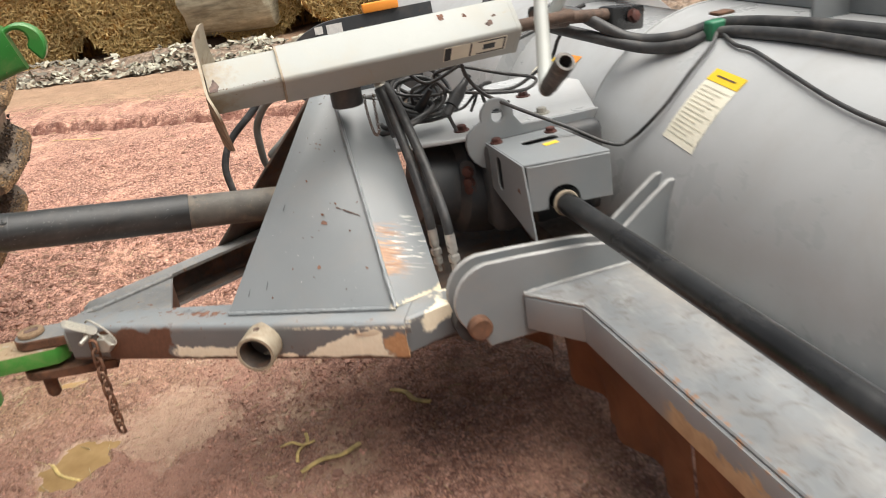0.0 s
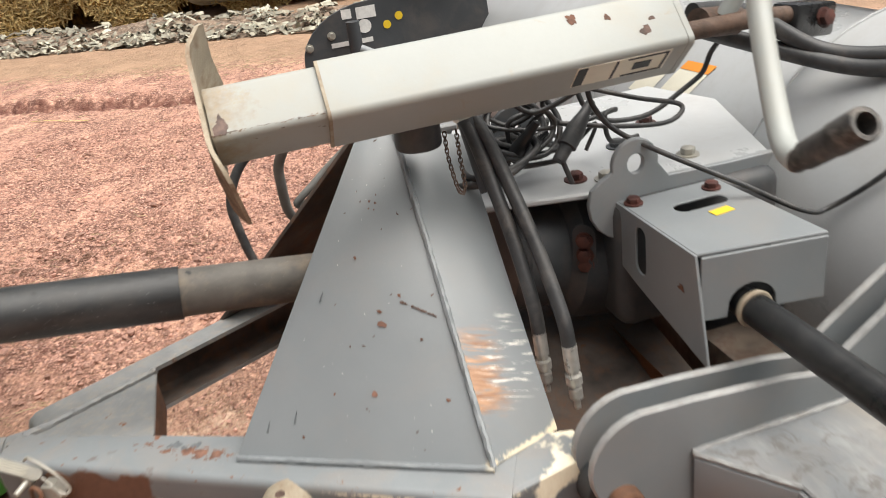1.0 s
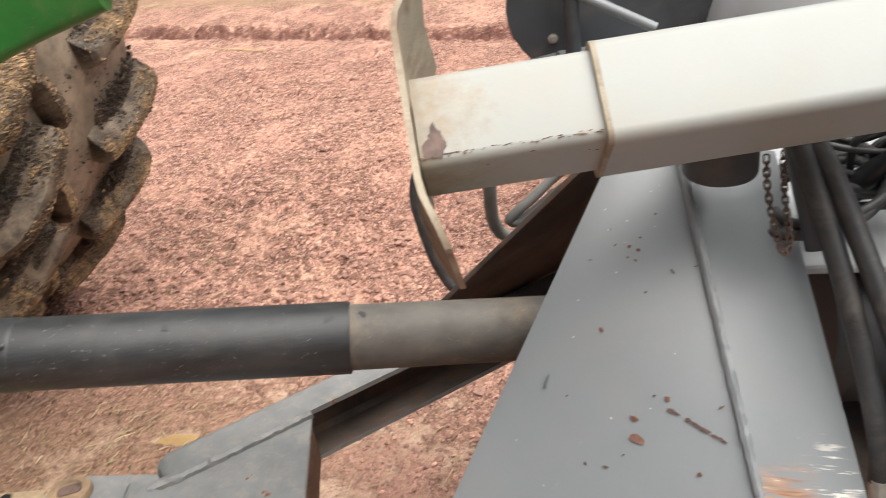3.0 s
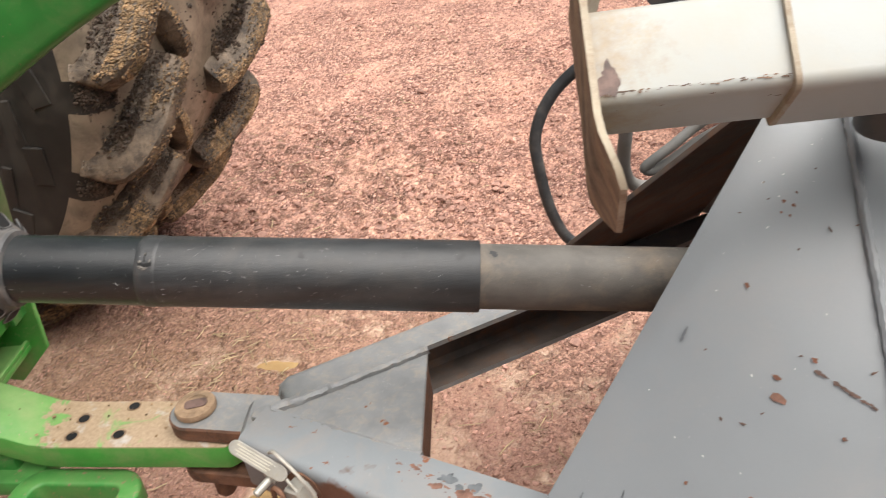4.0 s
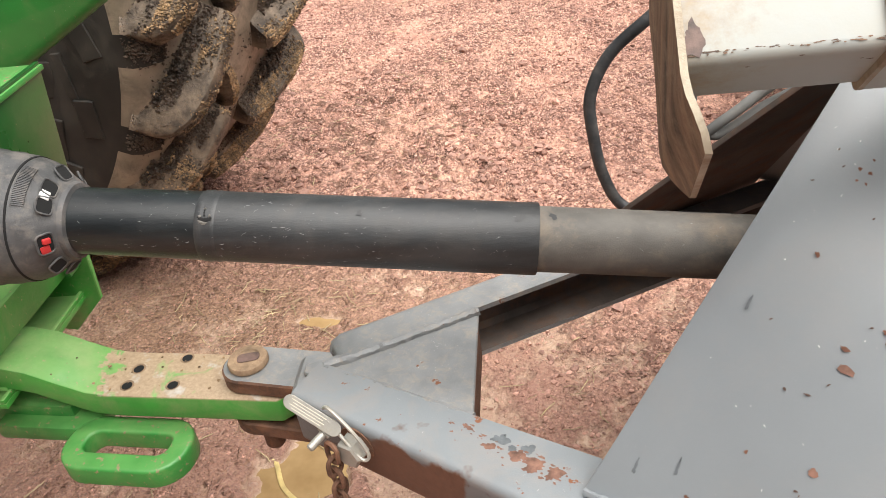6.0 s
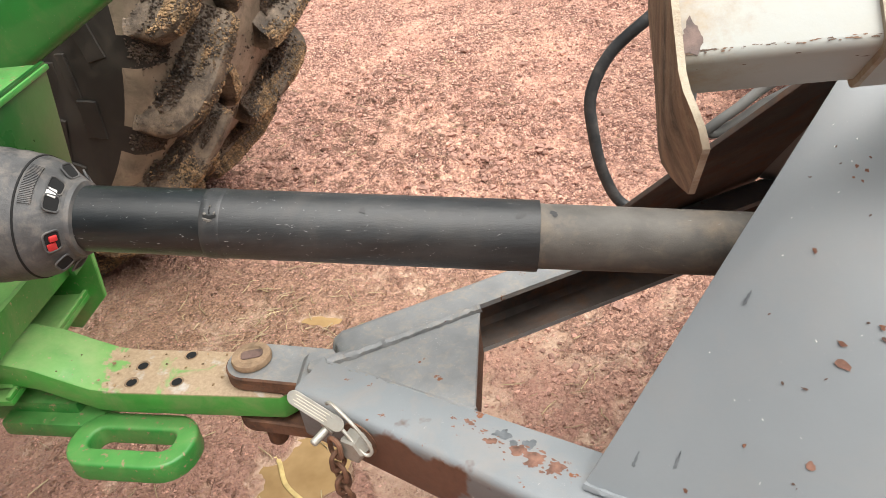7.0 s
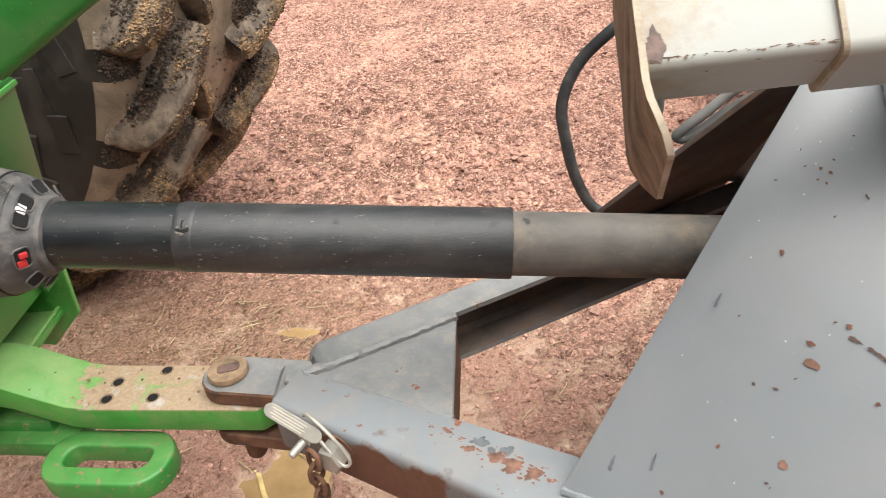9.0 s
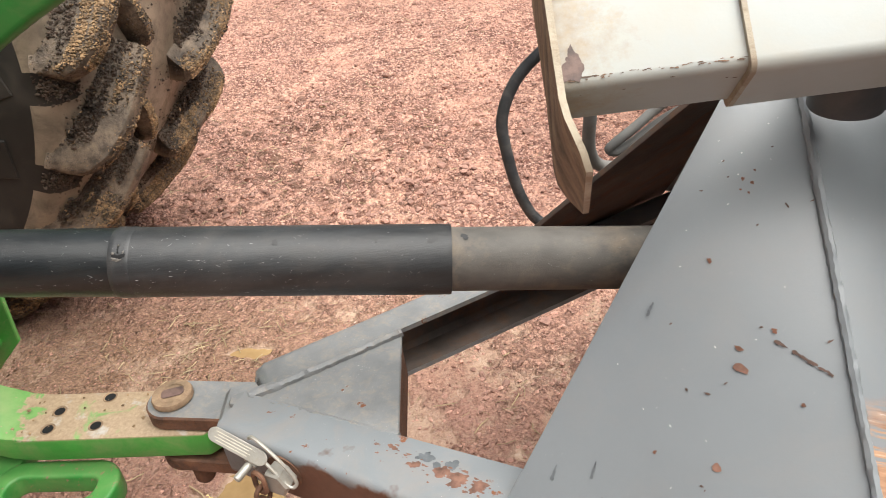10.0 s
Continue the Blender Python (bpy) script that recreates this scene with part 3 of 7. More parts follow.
def frame_of(origin, x_axis, up=(0, 0, 1)):
    """A matrix at origin whose x runs along x_axis and whose z leans to up."""
    x = Vector(x_axis).normalized()
    y = Vector(up).cross(x)
    if y.length < 1e-5:
        y = Vector((0, 1, 0))
    y.normalize()
    z = x.cross(y)
    m = Matrix((x, y, z)).transposed().to_4x4()
    m.translation = Vector(origin)
    return m


def bevelled(bm, width, segments=2, angle=30):
    if width:
        sharp = [e for e in bm.edges if len(e.link_faces) == 2 and e.calc_face_angle(0) > radians(angle)]
        bmesh.ops.bevel(bm, geom=sharp, offset=width, segments=segments, affect="EDGES", profile=0.5, clamp_overlap=True)
    return bm


def box(size, at=(0, 0, 0), bevel=0.003, segments=2):
    bm = bmesh.new()
    bmesh.ops.create_cube(bm, size=1, matrix=Matrix.Translation(at) @ Matrix.Diagonal((*size, 1)))
    return bevelled(bm, bevel, segments)


def slab(points, thick, m=None, bevel=0.0015, holes=()):
    """A flat plate: an outline in x, y, from z = 0 up to thick, with holes as outlines."""
    bm = bmesh.new()
    loops = [points, *holes]
    edges = []
    for loop in loops:
        vs = [bm.verts.new((x, y, 0)) for x, y in loop]
        edges += [bm.edges.new((vs[i], vs[(i + 1) % len(vs)])) for i in range(len(vs))]
    if holes:
        bmesh.ops.triangle_fill(bm, use_beauty=True, edges=edges)
    else:
        bm.faces.new(bm.verts[:])
    got = bmesh.ops.extrude_face_region(bm, geom=bm.faces[:])
    bmesh.ops.translate(bm, verts=[v for v in got["geom"] if isinstance(v, bmesh.types.BMVert)], vec=(0, 0, thick))
    bmesh.ops.recalc_face_normals(bm, faces=bm.faces)
    bevelled(bm, bevel, 1, 50)
    return moved(bm, m) if m else bm


def quad_plate(a, b, c, d, thick, bevel=0.002):
    """A plate with corners a, b, c, d, thickened away from its front (the side from which they run anticlockwise)."""
    a, b, c, d = (Vector(p) for p in (a, b, c, d))
    normal = (c - a).cross(d - b).normalized()
    bm = bmesh.new()
    front = [bm.verts.new(p) for p in (a, b, c, d)]
    back = [bm.verts.new(p - normal * thick) for p in (a, b, c, d)]
    bm.faces.new(front)
    bm.faces.new(back[::-1])
    for i in range(4):
        bm.faces.new((front[i], back[i], back[(i + 1) % 4], front[(i + 1) % 4]))
    bmesh.ops.recalc_face_normals(bm, faces=bm.faces)
    return bevelled(bm, bevel)


def smooth_path(points, steps=6):
    """A rounded line through points (Catmull-Rom)."""
    p = [Vector(q) for q in points]
    if len(p) < 3:
        return p
    out = []
    for i in range(len(p) - 1):
        a, b, c, d = p[max(i - 1, 0)], p[i], p[i + 1], p[min(i + 2, len(p) - 1)]
        for k in range(steps):
            t = k / steps
            out.append(0.5 * (2 * b + (c - a) * t + (2 * a - 5 * b + 4 * c - d) * t * t + (3 * b - a - 3 * c + d) * t ** 3))
    return out + [p[-1]]


def sweep(path, outline, caps=True, closed=False):
    """An outline in x, y carried along a path without twist."""
    path = [Vector(p) for p in path]
    bm = bmesh.new()
    rings = []
    count = len(path)
    ahead = (path[1] - path[0]).normalized()
    side = ahead.orthogonal().normalized() if abs(ahead.z) > 0.95 else Vector((0, 0, 1)).cross(ahead).normalized()
    for i, p in enumerate(path):
        if closed:
            way = (path[(i + 1) % count] - path[i - 1]).normalized()
        else:
            way = (path[min(i + 1, count - 1)] - path[max(i - 1, 0)]).normalized()
        side = (side - way * side.dot(way)).normalized()
        up = way.cross(side)
        rings.append([bm.verts.new(p + side * x + up * y) for x, y in outline])
    k = len(outline)
    for i in range(count if closed else count - 1):
        a, b = rings[i], rings[(i + 1) % count]
        for j in range(k):
            bm.faces.new((a[j], a[(j + 1) % k], b[(j + 1) % k], b[j]))
    if caps and not closed:
        bm.faces.new(rings[0][::-1])
        bm.faces.new(rings[-1])
    return bm


def circle(r, k=14):
    return [(r * math.cos(2 * math.pi * i / k), r * math.sin(2 * math.pi * i / k)) for i in range(k)]


def tube(points, r, k=12, steps=6):
    return sweep(smooth_path(points, steps), circle(r, k))


def rounded(w, h, r, k=4):
    """A rectangle with round corners, about the origin."""
    out = []
    for sx, sy, start in ((1, 1, 0), (-1, 1, 90), (-1, -1, 180), (1, -1, 270)):
        for i in range(k + 1):
            a = radians(start + 90 * i / k)
            out.append((sx * (w / 2 - r) + r * math.cos(a), sy * (h / 2 - r) + r * math.sin(a)))
    return out


def lathe(profile, m, k=32):
    """A profile of (along, radius), turned about the x axis of m. A ring of radius 0 closes."""
    bm = bmesh.new()
    rings = []
    for s, r in profile:
        if r <= 0:
            rings.append([bm.verts.new((s, 0, 0))])
        else:
            rings.append([bm.verts.new((s, r * math.cos(2 * math.pi * i / k), r * math.sin(2 * math.pi * i / k))) for i in range(k)])
    for a, b in zip(rings, rings[1:]):
        for i in range(k):
            j = (i + 1) % k
            if len(a) == 1 and len(b) > 1:
                bm.faces.new((a[0], b[j], b[i]))
            elif len(b) == 1 and len(a) > 1:
                bm.faces.new((a[i], a[j], b[0]))
            elif len(a) > 1:
                bm.faces.new((a[i], a[j], b[j], b[i]))
    return moved(bm, m)


def bolt(at, axis, r=0.012, height=0.010, washer=0.018):
    """A hexagon head on a washer, pointing along axis."""
    m = frame_of(at, axis, (0.1, 0.2, 1))
    head = lathe([(0, 0), (0, washer), (0.003, washer), (0.003, 0)], m, 16)
    six = lathe([(0.003, 0), (0.003, r), (0.002 + height, r), (0.003 + height, r * 0.85), (0.003 + height, 0)], m, 6)
    return join(head, six)


def weld(points, r=0.005, seed=0):
    """A rippled bead along a line."""
    rng = random.Random(seed)
    line = [Vector(p) for p in points]
    path = []
    for a, b in zip(line, line[1:]):
        steps = max(2, int((b - a).length / 0.006))
        path += [a.lerp(b, i / steps) for i in range(steps)]
    path.append(line[-1])
    bm = sweep(path, circle(r, 7))
    for v in bm.verts:
        v.co += Vector((rng.uniform(-1, 1), rng.uniform(-1, 1), rng.uniform(-1, 1))) * r * 0.18
    return bm


def blot(centre, along, across, size, rng, flat=0.0008, stretch=1.0):
    """A ragged thin patch lying on a plane, as raised as a flake."""
    along, across = Vector(along).normalized(), Vector(across).normalized()
    normal = along.cross(across).normalized()
    k = 26
    bm = bmesh.new()
    rim = []
    waves = [(j, rng.uniform(0, 6.28), rng.uniform(0.05, 0.36) / j ** 0.5) for j in (1, 2, 3, 5, 7)]
    for i in range(k):
        a = 2 * math.pi * i / k
        r = size * (0.85 + sum(h * math.sin(j * a + q) for j, q, h in waves) + rng.uniform(-0.12, 0.12))
        r = max(r, 0.2 * size)
        rim.append(bm.verts.new(Vector(centre) + along * math.cos(a) * r * stretch + across * math.sin(a) * r))
    top = bm.verts.new(Vector(centre) + normal * flat)
    for i in range(k):
        bm.faces.new((rim[i], rim[(i + 1) % k], top))
    return bm


def lumps(places, seed, squash=0.6, plain=False):
    """Many angular crumbs, one mesh. places: (x, y, z, size)."""
    rng = np.random.default_rng(seed)
    unit = bmesh.new()
    if plain:
        six = [unit.verts.new(p) for p in ((1, 0, 0), (0, 1, 0), (-1, 0, 0), (0, -1, 0), (0, 0, 1), (0, 0, -1))]
        for i in range(4):
            for k in (4, 5):
                unit.faces.new((six[i], six[(i + 1) % 4], six[k]))
        unit.verts.index_update()
    else:
        bmesh.ops.create_icosphere(unit, subdivisions=1, radius=1)
    vs = np.array([v.co[:] for v in unit.verts])
    fs = np.array([[v.index for v in f.verts] for f in unit.faces])
    unit.free()
    count = len(places)
    places = np.array(places)
    shape = vs[None] * rng.uniform(0.6, 1.25, (count, len(vs), 1)) * rng.uniform(0.55, 1.3, (count, 1, 3))
    shape[..., 2] *= squash
    a = rng.uniform(0, 2 * np.pi, count)
    c, s = np.cos(a)[:, None], np.sin(a)[:, None]
    x, y = shape[..., 0] * c - shape[..., 1] * s, shape[..., 0] * s + shape[..., 1] * c
    all_v = np.stack([x, y, shape[..., 2]], -1) * places[:, None, 3:4] + places[:, None, :3]
    all_f = (fs[None] + (np.arange(count) * len(vs))[:, None, None]).reshape(-1, 3)
    mesh = bpy.data.meshes.new("lumps")
    mesh.from_pydata(all_v.reshape(-1, 3).tolist(), [], all_f.tolist())
    return mesh


def strands(places, seed, tilt=0.15):
    """Many stalks, one mesh. places: (x, y, z, length, width)."""
    rng = np.random.default_rng(seed)
    verts, faces = [], []
    for x, y, z, length, width in places:
        a, t = rng.uniform(0, 2 * np.pi), rng.normal(0, tilt)
        d = Vector((math.cos(a) * math.cos(t), math.sin(a) * math.cos(t), math.sin(t)))
        s = d.cross(Vector((0, 0, 1))).normalized() * width
        bend = Vector((rng.normal(0, 0.12), rng.normal(0, 0.12), rng.uniform(0, 0.1))) * length
        p, base = Vector((x, y, z)), len(verts)
        for q in (p - d * length / 2, p + bend, p + d * length / 2):
            verts += [(q + s)[:], (q + Vector((0, 0, width * 1.2)))[:], (q - s)[:]]
        for i in (0, 3):
            for j in range(3):
                k = (j + 1) % 3
                faces.append((base + i + j, base + i + k, base + i + 3 + k, base + i + 3 + j))
    mesh = bpy.data.meshes.new("strands")
    mesh.from_pydata(verts, [], faces)
    return mesh


def stuff(name, mesh, material, label, category, parent=None):
    mesh.materials.append(material)
    return tagged(new(name, mesh), label, category, kind="stuff")


# ---- ground ----
PUDDLES = [(-0.10, 0.27, 0.105, 0.10, 0.021), (-0.19, 0.85, 0.062, 0.026, 0.019), (0.21, 0.36, 0.19, 0.20, 0.0115)]


def ground_height(x, y):
    """The trodden surface: clods, a rut across, and hollows where water stands."""
    p = Vector((x, y, 0))
    z = 0.012 * noise.noise(p * 2.3) + 0.008 * noise.noise(p * 6.1)
    near = max(0.0, 1 - math.hypot(x - 0.2, y - 1.8) / 7)
    churn = math.exp(-((x + 0.2) / 0.75) ** 2 - ((y - 2.05) / 0.65) ** 2)
    rough = max(0.0, noise.noise(p * 1.1 + Vector((3, 1, 0))) + 0.25)
    z += near * (0.012 * noise.noise(p * 9.0) + (0.034 * rough + 0.020 * churn) * noise.noise(p * 13) + 0.022 * churn * noise.noise(p * 7.3 + Vector((1, 5, 0))) + 0.018 * noise.noise(p * 31) * (0.3 + rough) + 0.009 * noise.noise(p * 62))
    rut = (y + 0.66 * x - 5.68) * 0.83 + 0.06 * noise.noise(p * 1.7)
    z += math.exp(-(rut / 0.22) ** 2) * (0.05 * noise.noise(p * 7.7) + 0.035 * noise.noise(p * 17)) + 0.05 * math.exp(-((rut - 0.14) / 0.09) ** 2) * (0.6 + 0.6 * noise.noise(p * 3)) - 0.065 * math.exp(-((rut + 0.04) / 0.10) ** 2)
    for cx, cy, rx, ry, depth in PUDDLES:
        d = ((x - cx) / rx) ** 2 + ((y - cy) / ry) ** 2
        d += 0.9 * noise.noise(p * 7) + 0.9 * noise.noise(p * 19) + 0.4 * noise.noise(p * 45)
        k = max(0.0, min(1.0, (2.2 - d) / 1.6))
        k = k * k * (3 - 2 * k)
        z = z * (1 - 0.80 * k) - depth * k
    return z


def spread(low, high, step, outer, wide, far):
    """Even steps from low to high, steps no wider than wide between the outer limits, then ever wider ones out to far."""
    xs = list(np.arange(low, high + 1e-6, step))
    for sign in (1, -1):
        gap, x = step, high if sign > 0 else low
        while abs(x) < far:
            inside = outer[0] < x < outer[1]
            gap = min(gap * 1.22, wide) if inside else gap * 1.22
            x += sign * gap
            xs.append(x)
    return sorted(xs)


gx, gy = spread(-1.7, 1.4, 0.0085, (-4.5, 3.0), 0.035, 400), spread(-0.8, 3.6, 0.0095, (-2.0, 8.6), 0.030, 400)
verts = [(x, y, ground_height(x, y)) for y in gy for x in gx]
w = len(gx)
faces = [(j * w + i, j * w + i + 1, (j + 1) * w + i + 1, (j + 1) * w + i) for j in range(len(gy) - 1) for i in range(w - 1)]
mesh = bpy.data.meshes.new("ground")
mesh.from_pydata(verts, [], faces)
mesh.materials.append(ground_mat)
mesh.polygons.foreach_set("use_smooth", [True] * len(mesh.polygons))
tagged(new("ground", mesh), "red crushed stone and mud of a farmyard with puddles", "ground", kind="structure")

for (cx, cy, rx, ry, depth), words in zip(PUDDLES[:2], ("brown muddy puddle below the hitch", "small shallow puddle with straw in it")):
    bm = bmesh.new()
    bmesh.ops.create_circle(bm, cap_ends=True, segments=40, radius=1)
    bm.transform(Matrix.Translation((cx, cy, -0.0135)) @ Matrix.Diagonal((rx * 1.7, ry * 1.7, 1, 1)))
    solo("puddle", bm, water, words, "puddle", kind="structure")

rng = np.random.default_rng(5)
crumbs, grit = [], []
for k in range(170000):
    x, y = rng.uniform(-2.3, 1.5), -0.7 + 5.6 * rng.uniform(0, 1) ** 1.2
    if any(((x - c[0]) / c[2]) ** 2 + ((y - c[1]) / c[3]) ** 2 < (2.3 if c[4] > 0.015 else 0.6) for c in PUDDLES):
        continue
    loose = noise.noise(Vector((x, y, 0)) * 1.1 + Vector((3, 1, 0))) + 0.25
    if rng.uniform() > 0.45 + 0.8 * max(0, loose):
        continue
    size = 0.0026 + 0.0060 * rng.uniform() ** 2.3
    churned = noise.noise(Vector((x, y, 0)) * 3.1 + Vector((7, 4, 0))) > 0.05 and 1.3 < y < 2.9 and -1.1 < x < 0.6
    if rng.uniform() < (0.025 + 0.05 * max(0, loose) + 0.11 * churned) * (1 if y > 1.2 else 0.25):
        size += 0.014 * rng.uniform() ** 1.5
    if y < 1.15 and x < 0.3:
        size = min(size, 0.0035 + 0.002 * rng.uniform())
    z = ground_height(x, y) + size * 0.22
    (crumbs if size > 0.0075 else grit).append((x, y, z, size))
stuff("loose_stones", lumps(crumbs, 3, 0.72), stone, "loose crumbs of red stone and mud", "gravel")
stuff("grit", lumps(grit, 6, 0.7, True), stone, "fine red grit trodden into the mud", "gravel")
straws = []
for k in range(1500):
    x, y = rng.uniform(-2.8, 2.4), -0.7 + 9.0 * rng.uniform(0, 1) ** 1.1
    thick = rng.uniform() < 0.12
    straws.append((x, y, ground_height(x, y) + 0.004, rng.uniform(0.015, 0.055) * (1.8 if thick else 1), 0.0019 if thick else 0.0008))
for cx, cy, sx, sy, count in ((-2.0, 6.4, 1.6, 0.5, 160), (0.6, -0.2, 0.25, 0.2, 35), (-0.3, 0.7, 0.35, 0.3, 60), (0.5, 0.4, 0.2, 0.15, 25), (-0.2, 2.1, 0.35, 0.35, 90), (-0.3, 0.9, 0.18, 0.12, 45), (0.0, 6.95, 2.6, 0.22, 420)):
    for k in range(count):
        x, y = rng.normal(cx, sx), rng.normal(cy, sy)
        y -= 0.58 * x if sx > 2 else 0.0
        straws.append((x, y, ground_height(x, y) + 0.005, rng.uniform(0.02, 0.08) * (1 if cy < 5 else 1.5), rng.uniform(0.0008, 0.0017) * (1 if cy < 5 else 2)))
stuff("loose_straw", strands(straws, 4), dry_straw, "scattered pale straw stalks on the mud", "straw")
for x, y, length, angle, words in ((0.69, -0.13, 0.20, 12, "long flattened maize stalk on the mud"), (0.99, 0.046, 0.17, -57, "short yellow maize husk on the mud"), (0.617, -0.028, 0.145, 67, "broken pale maize stalk on the mud"), (0.60, -0.012, 0.11, -18, "split straw stalk on the mud"), (-0.65, 5.50, 0.60, -38, "long pale maize stalk lying on the mud"),
                                   (-0.17, 0.275, 0.26, -53, "pale trodden husk strip beside the puddle")):
    m = Matrix.Translation((x, y, ground_height(x, y) + 0.008)) @ Matrix.Rotation(radians(angle), 4, "Z")
    bend = [(-length / 2, 0, 0), (-length / 6, 0.01, 0.004), (length / 6, -0.006, 0.002), (length / 2, 0.012, 0)]
    bm = moved(sweep(smooth_path(bend), [(px * 1.0, py * 0.4) for px, py in circle(0.010 if 0.15 < length < 0.25 else 0.006, 7)]), m)
    solo("maize_stalk", bm, maize, words, "stalk", "maize stalks on the ground")

# unseen dark wall added behind the camera to cut light on near faces
shade_wall = solo("shade_wall", box((26, 0.2, 3.6), (0, -5.6, 1.75), 0.01), muddy_frame, "added dark wall behind the camera, holding back light", "wall", kind="structure")

# ---- straw stack and berm ----
bm = bmesh.new()
cols, rows_b = 90, 16
grid = []
for i in range(cols + 1):
    line = []
    for j in range(rows_b + 1):
        x, v = -9 + 18 * i / cols, j / rows_b
        p = Vector((x * 1.2, v * 3, 0))
        y = 8.62 + 1.5 * v - 0.58 * x
        z = 0.22 * math.sin(math.pi * min(1, v * 1.1)) * (0.75 + 0.5 * noise.noise(p)) + 0.05 * noise.noise(p * 5) - 0.03
        line.append(bm.verts.new((x, y, z)))
    grid.append(line)
for i in range(cols):
    for j in range(rows_b):
        bm.faces.new((grid[i][j], grid[i + 1][j], grid[i + 1][j + 1], grid[i][j + 1]))
solo("berm", bm, berm_soil, "low bank of soil and torn film before the stack", "berm", kind="structure")
scraps = []
for k in range(6200):
    x, v = rng.uniform(-5, 5), 0.01 + 0.85 * rng.uniform() ** 1.5
    if rng.uniform() < 0.35 + 1.3 * noise.noise(Vector((x * 1.6, v * 2.5, 4))) + 0.5 * (v < 0.22):
        z = 0.22 * math.sin(math.pi * min(1, v * 1.1)) * (0.75 + 0.5 * noise.noise(Vector((x * 1.2, v * 3, 0))))
        scraps.append((x, 8.62 + 1.5 * v - 0.58 * x, z + 0.005, rng.uniform(0.012, 0.05)))
strips = [(x, y, z + 0.01, rng.uniform(0.05, 0.18), rng.uniform(0.010, 0.030)) for x, y, z, r in scraps[::3]]
stuff("film_strips", strands(strips, 9, 0.3), film, "long torn strips of white film on the bank", "plastic scraps")
stuff("film_scraps", lumps([q for k, q in enumerate(scraps) if k % 5 == 1], 8, 0.25), film, "torn scraps of white film on the bank", "plastic scraps")


def round_bale(x, y, z, r, length, material, words, turn=0.0, net=False, seed=0):
    """A round bale that lies on its side, its face towards the yard."""
    ob = thing("round_bale", words, "bale", "stacked bales", (x, y, z))
    r_ng = random.Random(seed)
    m = Matrix.Translation((x, y, z)) @ Matrix.Rotation(radians(90 + turn), 4, "Z")
    prof = [(-length / 2, 0.0)] + [(-length / 2 + 0.0, r * k / 6) for k in range(1, 6)] + [(-length / 2 + 0.02, r * 0.95), (-length / 2 + 0.08, r), (0, r * 1.01), (length / 2 - 0.08, r), (length / 2, r * 0.94), (length / 2, 0)]
    bm = lathe(prof, m, 48)
    for v in bm.verts:
        v.co += Vector((1, 1, 1)) * 0.035 * noise.noise(v.co * 3.1 + Vector((seed, 0, 0))) + Vector((0, -1, 0)) * 0.05 * noise.noise(v.co * 7)
    part("straw_body", bm, material, ob)
    if not net:
        places = []
        for k in range(4200):
            a, q = r_ng.uniform(0, 6.283), r * math.sqrt(r_ng.random())
            places.append((x + q * math.cos(a), y - length / 2 - 0.02, z + q * math.sin(a), r_ng.uniform(0.06, 0.24), r_ng.uniform(0.004, 0.010)))
        hair = strands(places, seed, 0.9)
        hair.materials.append(straw)
        loose = tagged(new("straw_fringe", hair), kind="stuff")
        loose.parent = ob
        loose.matrix_parent_inverse = parent_world(ob).inverted()
    return ob


for k, (x, z) in enumerate(((-4.95, 0.8), (-3.35, 0.78), (-1.75, 0.80), (-0.15, 0.8), (1.45, 0.8), (2.9, 0.8), (4.2, 0.8), (5.8, 0.8), (-4.4, 2.15), (-2.85, 2.15), (-1.3, 2.17), (0.25, 2.15), (1.8, 2.15), (3.4, 2.15))):
    round_bale(x, 11.35 - 0.35 * x, z, 0.84, 1.3, bale_straw, "weathered round straw bale in the stack", 0, False, k)
for k, x in enumerate((-4.2, -2.55, -0.95, 0.65, 2.2, 3.6, 5.0)):
    round_bale(x, 12.2 - 0.35 * x, 0.8, 0.84, 1.3, bale_straw, "shaded round straw bale behind the front row", 0, True, 50 + k)
round_bale(1.22, 10.30, 0.77, 0.62, 1.25, net_wrap, "faded round bale wrapped in pale net before the stack", 72, True, 31)

# ---- hitch tongue ----
MID = -0.070                                  # the tongue's middle line, over which the drive shaft runs
AX = Vector((0.8925, 0.451, 0)).normalized()  # the far rail's way


def mirror(p):
    return (p[0], 2 * MID - p[1], p[2])


tongue = thing("mower_tongue", "grey steel A-frame tongue with worn rusty paint", "hitch tongue", at=(0.3, MID, 0.6))


